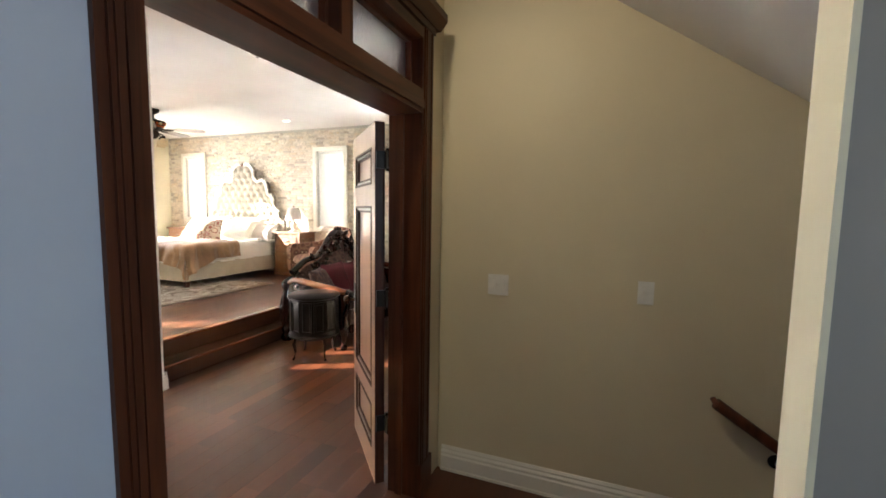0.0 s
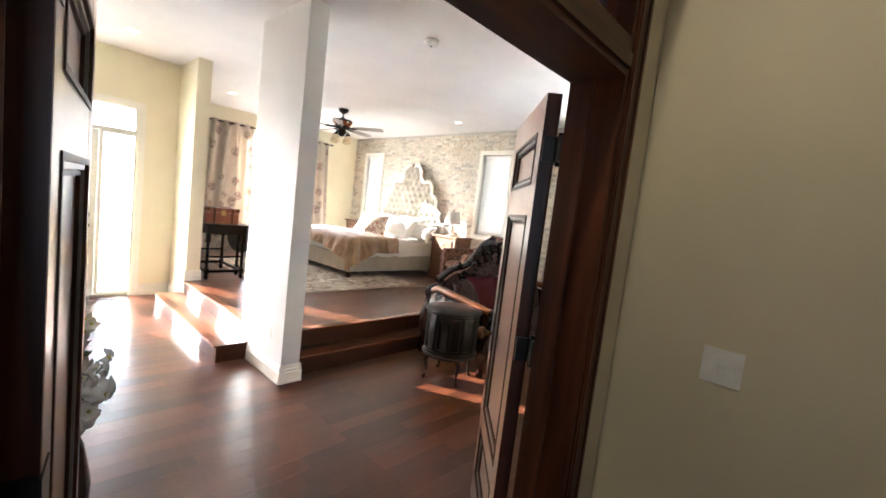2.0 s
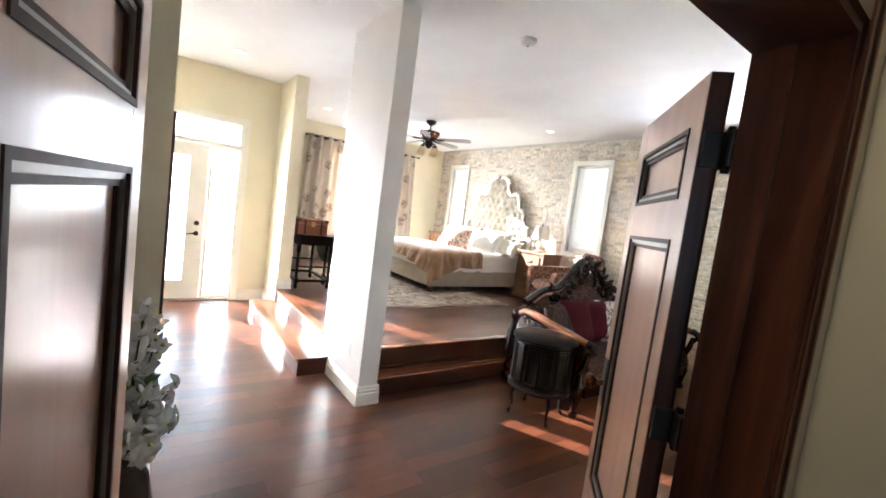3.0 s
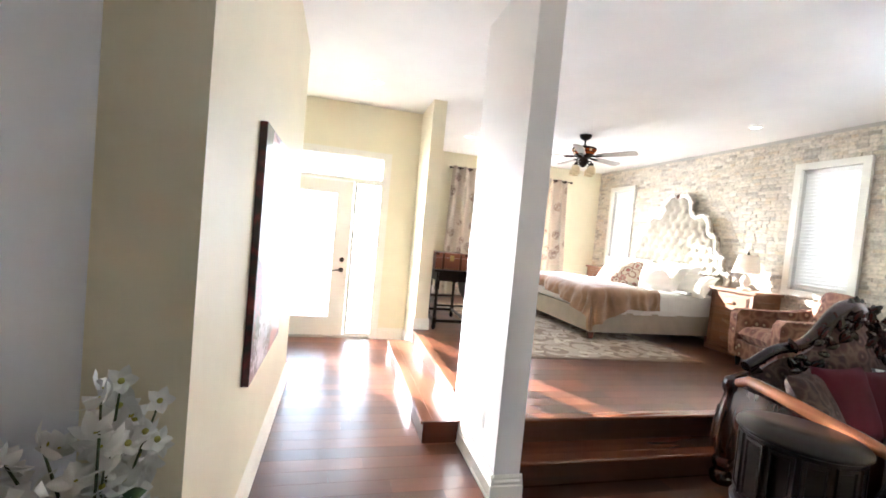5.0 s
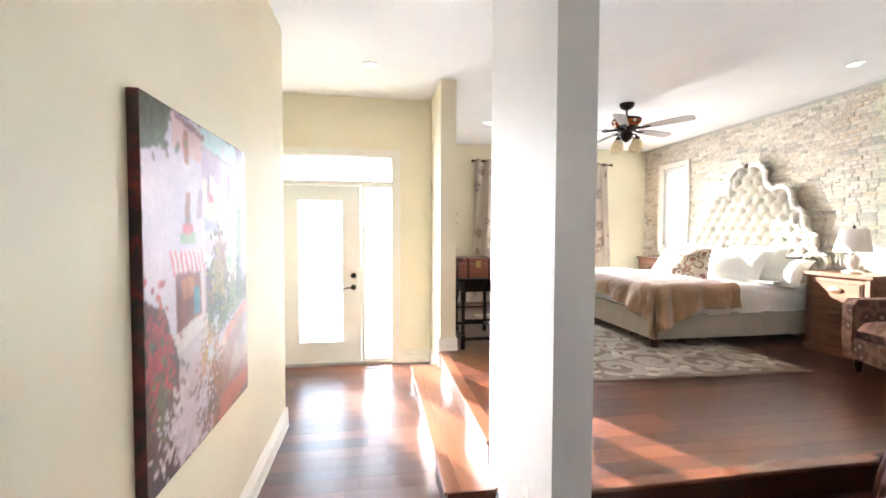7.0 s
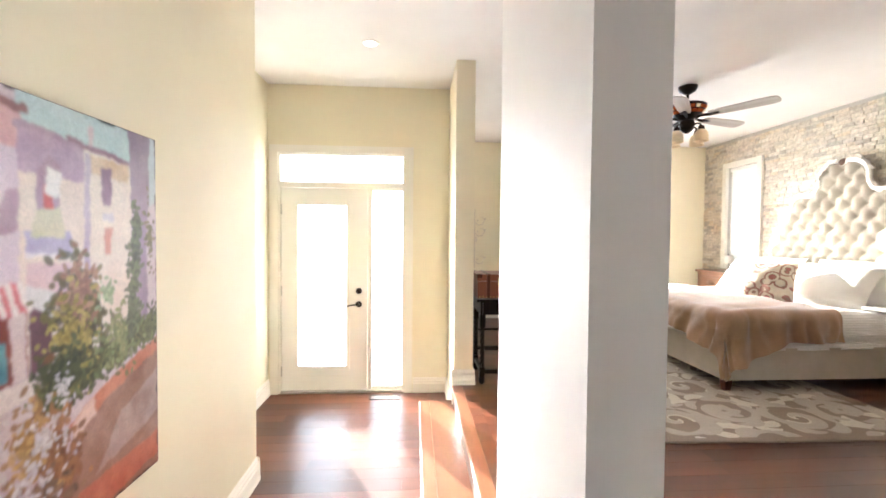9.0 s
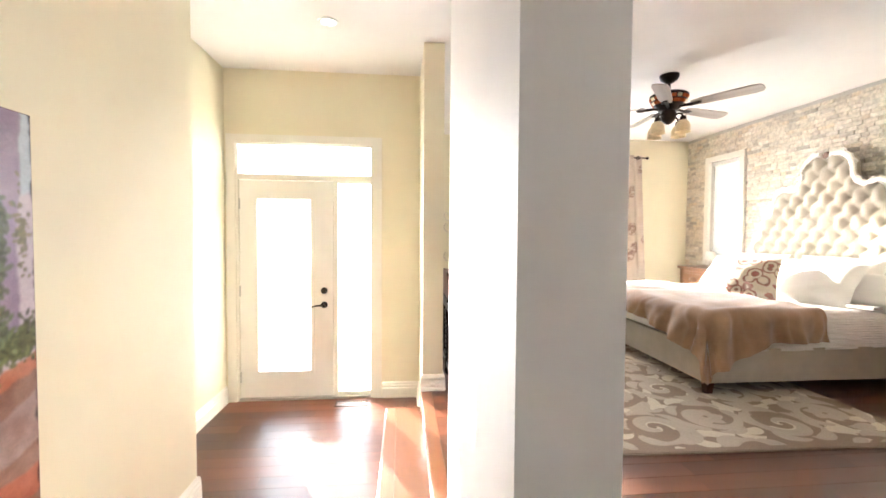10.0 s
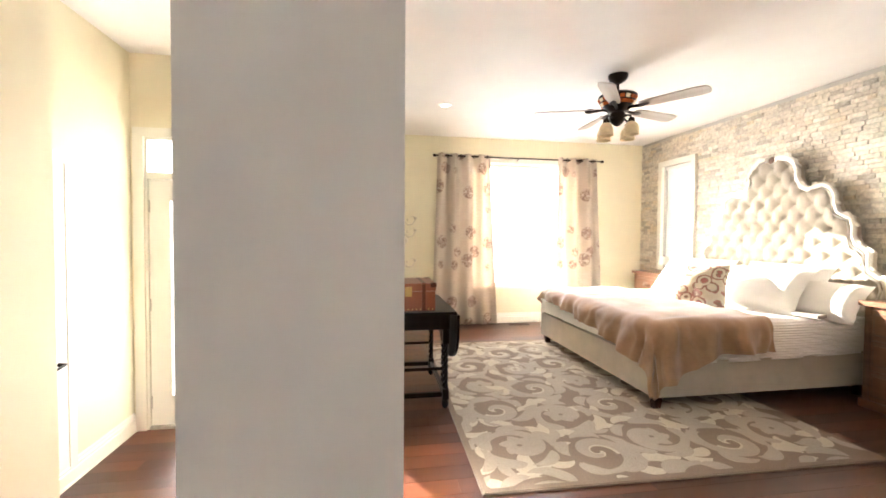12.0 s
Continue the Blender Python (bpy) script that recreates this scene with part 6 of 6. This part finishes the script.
for x, y in ((0.05, 0.04), (GW - 0.05, 0.04), (0.05, GD - 0.05), (GW - 0.05, GD - 0.05), (GW - 0.30, GD - 0.02), (GW - 0.42, 0.04)):
    bm = bmesh.new()
    twist_leg(bm, x, y, 0.0, 0.60)
    part("leg", bm, EBONY, gate, "barley-twist leg", smooth=True)
for y in (0.04, GD - 0.05):
    part("stretcher", boxes((0.075, GW - 0.075, y - 0.014, y + 0.014, 0.09, 0.125)), EBONY, gate, bevel=0.005)
for x in (0.05, GW - 0.05):
    part("stretcher", boxes((x - 0.014, x + 0.014, 0.066, GD - 0.076, 0.09, 0.125)), EBONY, gate, bevel=0.005)
    part("stretcher", tube([(x, 0.06, 0.30), (x, GD / 2, 0.30), (x, GD - 0.07, 0.30)], 0.013, 8), EBONY, gate, smooth=True)
LEATHER = plain("red_brown_leather", (0.20, 0.055, 0.022), 0.35)
trunk = empty("leather_trunk", "red-brown leather trunk with brass studs on the table", "trunk", pose(-6.52, 2.43, PLAT + 0.738))
part("body", boxes((0, 0.40, 0, 0.40, 0.0, 0.145)), LEATHER, trunk, bevel=0.008)
part("lid", boxes((-0.004, 0.404, -0.004, 0.404, 0.149, 0.205)), LEATHER, trunk, bevel=0.012)
for y in (0.08, 0.30):
    part("strap", boxes((0.4045, 0.409, y, y + 0.026, 0.004, 0.2), (-0.002, 0.4045, y, y + 0.026, 0.2055, 0.209)), WALNUT, trunk)
for x, y in ((0.0, 0.0), (0.37, 0.0), (0.0, 0.37), (0.37, 0.37)):
    part("corner_cap", boxes((x - 0.007, x + 0.037, y - 0.007, y + 0.037, 0.175, 0.2085)), WALNUT, trunk, bevel=0.004)
part("clasp", boxes((0.405, 0.414, 0.175, 0.225, 0.11, 0.18)), plain("aged_brass", (0.42, 0.28, 0.10), 0.35, 0.9), trunk, bevel=0.003)
rr = random.Random(9)
BRASS = plain("brass_stud", (0.5, 0.34, 0.13), 0.3, 0.9)
for k in range(13):
    part("stud", lathe([(0.006, 0), (0.004, 0.004), (0, 0.005)], 8, pose(0.4005, 0.02 + k * 0.03, 0.012, 0, 90)), BRASS, trunk)

# ---- flowers in a floor vase ----
VX, VY = -2.26, 0.80
VASE = plain("dark_glazed_ceramic", (0.05, 0.035, 0.03), 0.25)
PETAL = cloth("white_silk_petal", (0.80, 0.80, 0.74), 0.8, 200, 0.06, 0.1, 0.1)
CENTRE = plain("yellow_green_flower_centre", (0.42, 0.40, 0.10), 0.8)
STEM = plain("dark_green_stem", (0.06, 0.09, 0.035), 0.7)
LEAFG = plain("silk_leaf_green", (0.10, 0.15, 0.06), 0.7)
vase = empty("floor_vase", "tall dark glazed floor vase in the nook", "vase", pose(VX, VY, 0))
part("body", lathe([(0.075, 0), (0.085, 0.02), (0.10, 0.18), (0.11, 0.34), (0.085, 0.50), (0.055, 0.57), (0.06, 0.62), (0.072, 0.64), (0.062, 0.64), (0.05, 0.61), (0.045, 0.56)], 24), VASE, vase, smooth=True)
part("neck_ring", lathe([(0.060, 0.552), (0.068, 0.56), (0.060, 0.57)], 24), VASE, vase, smooth=True)
bouquet = empty("flower_bouquet", "bunch of white silk blossoms with dark stems in the vase", "flowers", pose(VX, VY, 0.55))


def petal_mesh(n, size, cup, seed):
    r2 = random.Random(seed)
    bm = bmesh.new()
    for k in range(n):
        a = 2 * math.pi * k / n + r2.uniform(-0.15, 0.15)
        c, s = math.cos(a), math.sin(a)

        def f(u, v):
            w = size * 0.42 * math.sin(math.pi * (0.12 + 0.88 * u) ** 0.8) ** 0.8
            r = size * (0.08 + u)
            side = (v - 0.5) * 2 * w
            z = cup * size * u * u + 0.10 * size * math.sin(side / size * 6 + seed)
            return (c * r - s * side, s * r + c * side, z)
        add_sheet(bm, 4, 4, f)
    return bm


kinds = []
for k in range(6):
    bm = petal_mesh(5 if k < 4 else 8, 0.030 if k < 4 else 0.038, (0.15, 0.4, 0.7, 0.25, 0.9, 0.6)[k], k * 3.1)
    me = bpy.data.meshes.new("petals")
    for fce in bm.faces:
        fce.smooth = True
    bm.to_mesh(me)
    bm.free()
    me.materials.append(PETAL)
    kinds.append(me)
bmc = lathe([(0.0, 0.0), (0.007, 0.003), (0.006, 0.010), (0.0, 0.012)], 8)
cme = bpy.data.meshes.new("flower_centre")
bmc.to_mesh(cme)
bmc.free()
cme.materials.append(CENTRE)
rr = random.Random(17)
count = 0
for k in range(26):
    a = k * 2.4 + rr.uniform(-0.3, 0.3)
    spread = rr.uniform(0.03, 0.235)
    hgt = 0.62 - spread * 1.1 + rr.uniform(-0.2, 0.03)
    ex, ey = spread * math.cos(a), spread * 0.72 * math.sin(a)
    pts = [(0.02 * math.cos(a), 0.02 * math.sin(a), 0.0), (ex * 0.35, ey * 0.35, hgt * 0.5), (ex * 0.8, ey * 0.8, hgt * 0.85), (ex, ey, hgt)]
    stem = part("stem", tube(pts, [0.004, 0.0035, 0.003, 0.002], 5), STEM, bouquet, smooth=True)
    for t in (1.0, 0.88, 0.76, 0.64, 0.5, 0.38):
        p = Vector(pts[-1]) * t + Vector((0, 0, hgt * 0.04 * (1 - t)))
        off = Vector((rr.uniform(-0.05, 0.05), rr.uniform(-0.04, 0.04), rr.uniform(-0.02, 0.03))) * (1 if t < 1 else 0)
        q = p + off
        M = pose(q.x, q.y, q.z, rr.uniform(20, 95), 0, math.degrees(a) - 60 + rr.uniform(-50, 90))
        b1 = new("blossom", kinds[rr.randrange(6)])
        b1.parent = bouquet
        b1.matrix_basis = M @ Matrix.Scale(rr.uniform(1.0, 1.55), 4)
        c1 = new("flower_centre", cme)
        c1.parent = bouquet
        c1.matrix_basis = M
        count += 1
    for t in (0.5,):
        p = Vector(pts[-1]) * t

        def lf(u, v):
            w = 0.022 * math.sin(math.pi * u) ** 0.7
            return (0.085 * u, (v - 0.5) * 2 * w, 0.02 * math.sin(2 * u) - 0.012 * abs(v - 0.5))
        l_ob = part("leaf", sheet(6, 2, lf), LEAFG, bouquet, smooth=True)
        l_ob.matrix_basis = pose(p.x, p.y, p.z, rr.uniform(-30, 30), rr.uniform(-50, 10), rr.uniform(0, 360))
# ---- floor boards, steps and stones: many small pieces ----
def board_mesh(w, l, h=0.02):
    """A floor board with eased long edges."""
    e = 0.0008
    prof = [(0, 0), (w, 0), (w, h - e), (w - e, h), (e, h), (0, h - e)]
    bm = bmesh.new()
    add_prism(bm, prof, 0, l)
    me = bpy.data.meshes.new("plank")
    bmesh.ops.recalc_face_normals(bm, faces=bm.faces)
    bm.to_mesh(me)
    bm.free()
    me.materials.append(FLOORW)
    return me


def lay_boards(parent, zones, z, pitch=0.127, seed=1):
    """Rows of boards along y; zones are (x0, x1, y0, y1)."""
    rnd = random.Random(seed)
    cache = {}
    for x0, x1, y0, y1 in zones:
        n = round((x1 - x0) / pitch)
        w = (x1 - x0) / n
        for i in range(n):
            y = y0
            first = True
            while y < y1 - 0.01:
                l = rnd.choice((0.7, 0.95, 1.2, 1.45, 1.8)) * (rnd.choice((0.35, 0.6, 0.85)) if first else 1)
                first = False
                if y1 - y - l < 0.25:
                    l = y1 - y
                key = (round(w, 4), round(l, 3))
                if key not in cache:
                    cache[key] = board_mesh(w - 0.0004, l - 0.0004)
                o = new("plank", cache[key])
                o.parent = parent
                o.location = (x0 + i * w, y, z - 0.02 + rnd.uniform(-0.0001, 0.0001))
                y += l


floor_lower = empty("floor", "dark red-brown glossy hardwood plank floor", "floor", None, "", "structure")
lay_boards(floor_lower, [(X_ENTRY, -3.40, Y_REC, PIL_Y0), (-3.40, X_ROOM, Y_NOOK, PIL_Y0), (-3.49, X_ROOM, PIL_Y0, Y_STONE), (X_ROOM, -0.83, DY0 - 0.03, DY1 + 0.03)], 0.0, seed=3)
floor_upper = empty("floor_platform", "red-brown hardwood boards of the raised platform", "floor", None, "", "structure")
lay_boards(floor_upper, [(X_WIN, -3.80, PIL_Y1, Y_STONE)], PLAT, seed=8)
lay_boards(floor_upper, [(STUB_X, PIL_X1, PIL_Y0 + 0.07, PIL_Y1)], PLAT, seed=9)

steps = empty("steps", "two hardwood steps with rounded nosings round the platform", "steps", None, "", "structure")


def step_run(along, a0, a1, front, back, top, drop):
    """A tread with nosing and riser; along x it faces -y, along y it faces +x."""
    s = -1 if along == "x" else 1
    r = 0.013
    nose = [(front + s * 0.0, top - 0.026), (front + s * 0.012, top - 0.022), (front + s * 0.015, top - 0.013), (front + s * 0.012, top - 0.003), (front + s * 0.004, top)]
    prof = nose + [(front - s * 0.075, top), (front - s * 0.075, top - 0.026)]
    mat = NOSING_X if along == "x" else NOSING_LIT
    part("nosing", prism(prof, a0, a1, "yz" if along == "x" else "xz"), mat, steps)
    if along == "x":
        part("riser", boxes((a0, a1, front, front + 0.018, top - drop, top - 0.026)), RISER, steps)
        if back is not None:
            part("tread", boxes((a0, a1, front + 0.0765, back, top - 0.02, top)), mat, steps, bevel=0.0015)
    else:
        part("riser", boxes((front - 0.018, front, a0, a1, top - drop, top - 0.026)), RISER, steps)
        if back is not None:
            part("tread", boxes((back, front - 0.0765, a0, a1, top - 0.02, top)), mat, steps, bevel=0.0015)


step_run("x", -6.19, -4.07, 1.953, PIL_Y0 + 0.0, 0.155, 0.155)
step_run("x", STUB_X + 0.018, PIL_X1, PIL_Y0 - 0.006, None, PLAT, 0.165)
step_run("y", PIL_Y1, Y_STONE, -3.505, -3.73, 0.155, 0.155)
step_run("y", PIL_Y1, Y_STONE, -3.73, None, PLAT, 0.165)
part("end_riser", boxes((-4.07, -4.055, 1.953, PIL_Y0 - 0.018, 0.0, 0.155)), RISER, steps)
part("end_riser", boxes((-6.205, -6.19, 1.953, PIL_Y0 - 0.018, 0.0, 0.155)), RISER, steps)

# split-face stones
m, nt, b = material("split_face_stone")
info = nt.nodes.new("ShaderNodeObjectInfo")
geo = nt.nodes.new("ShaderNodeNewGeometry")
addr = nt.nodes.new("ShaderNodeMath")
addr.operation = "ADD"
nt.links.new(info.outputs["Random"], addr.inputs[0])
nt.links.new(geo.outputs["Random Per Island"], addr.inputs[1])
fr = nt.nodes.new("ShaderNodeMath")
fr.operation = "FRACT"
nt.links.new(addr.outputs[0], fr.inputs[0])
tone = ramp(nt, fr.outputs[0], [(0.0, (0.43, 0.395, 0.335)), (0.06, (0.51, 0.465, 0.39)), (0.16, (0.63, 0.575, 0.475)), (0.45, (0.70, 0.635, 0.525)), (0.68, (0.73, 0.675, 0.575)), (0.80, (0.66, 0.56, 0.41)), (0.9, (0.54, 0.495, 0.42)), (1.0, (0.78, 0.735, 0.64))])
v = coords(nt)
n1 = noise_tex(nt, v, 30, 6, 0.65)
c = mix(nt, 0.7, tone, mix(nt, 1.0, tone, ramp(nt, n1, [(0.3, (0.55, 0.53, 0.50)), (0.6, (1.1, 1.08, 1.04))]), "MULTIPLY"))
nt.links.new(c, b.inputs["Base Color"])
b.inputs["Roughness"].default_value = 0.88
bump(nt, b, n1, 0.5, 0.008)
STONE = m

rnd = random.Random(21)


def stone_corners(w, h, d, jit):
    """The eight corners of a stone, its face a little tilted."""
    q = [jit * rnd.uniform(-1, 1) for _ in range(4)]
    return [(0, 0, 0), (w, 0, 0), (w, 0, h), (0, 0, h), (0.003, -d + q[0], 0.002), (w - 0.003, -d + q[1], 0.002), (w - 0.003, -d + q[2], h - 0.002), (0.003, -d + q[3], h - 0.002)]


QUADS = ((4, 5, 6, 7), (0, 1, 5, 4), (1, 2, 6, 5), (2, 3, 7, 6), (3, 0, 4, 7))
stone_cache = {}
rest_v, rest_f = [], []
picked = 0
holes = [(a - 0.075, b + 0.075, BZ0 - 0.07, BZ1 + 0.075) for a, b in BW]
row_h = 0.0425
rows = int((CEIL - 0.002) / row_h)
for r in range(rows):
    z0 = 0.004 + r * row_h
    h = row_h - 0.002
    x = X_WIN + rnd.uniform(-0.1, 0)
    while x < X_ROOM:
        w = rnd.choice((0.07, 0.09, 0.11, 0.13, 0.15, 0.175))
        xa, xb = max(x, X_WIN), min(x + w, X_ROOM)
        x += w
        spans = [(xa, xb)]
        for hx0, hx1, hz0, hz1 in holes:
            if z0 + h > hz0 and z0 < hz1:
                spans = [s for a, b in spans for s in ((a, min(b, hx0)), (max(a, hx1), b)) if s[1] - s[0] > 0.015]
        for a, b in spans:
            if b - a < 0.015 or (a < -3.75 and z0 < PLAT):
                continue
            near = -5.9 < a < -5.1 and 1.55 < z0 < 2.75 or -8.0 < a < -7.4 and 1.9 < z0 < 2.6
            d, wi = rnd.uniform(0.006, 0.015), round(b - a - 0.0018, 3)
            if near and picked < 300:
                key = (wi, int(d * 300))
                if key not in stone_cache:
                    me = bpy.data.meshes.new("stone")
                    me.from_pydata(stone_corners(wi, h, d, 0.003), [], QUADS)
                    me.materials.append(STONE)
                    stone_cache[key] = me
                o = new("stone", stone_cache[key])
                o.parent = stone_wall
                o.location = (a, Y_STONE, z0)
                picked += 1
            else:
                base = len(rest_v)
                rest_v += [(a + p[0], Y_STONE + p[1], z0 + p[2]) for p in stone_corners(wi, h, d, 0.004)]
                rest_f += [tuple(base + k for k in q) for q in QUADS]
me = bpy.data.meshes.new("stones")
me.from_pydata(rest_v, [], rest_f)
me.materials.append(STONE)
o = new("stones", me)
o.parent = stone_wall
tagged(o, "", "", "", "stuff")
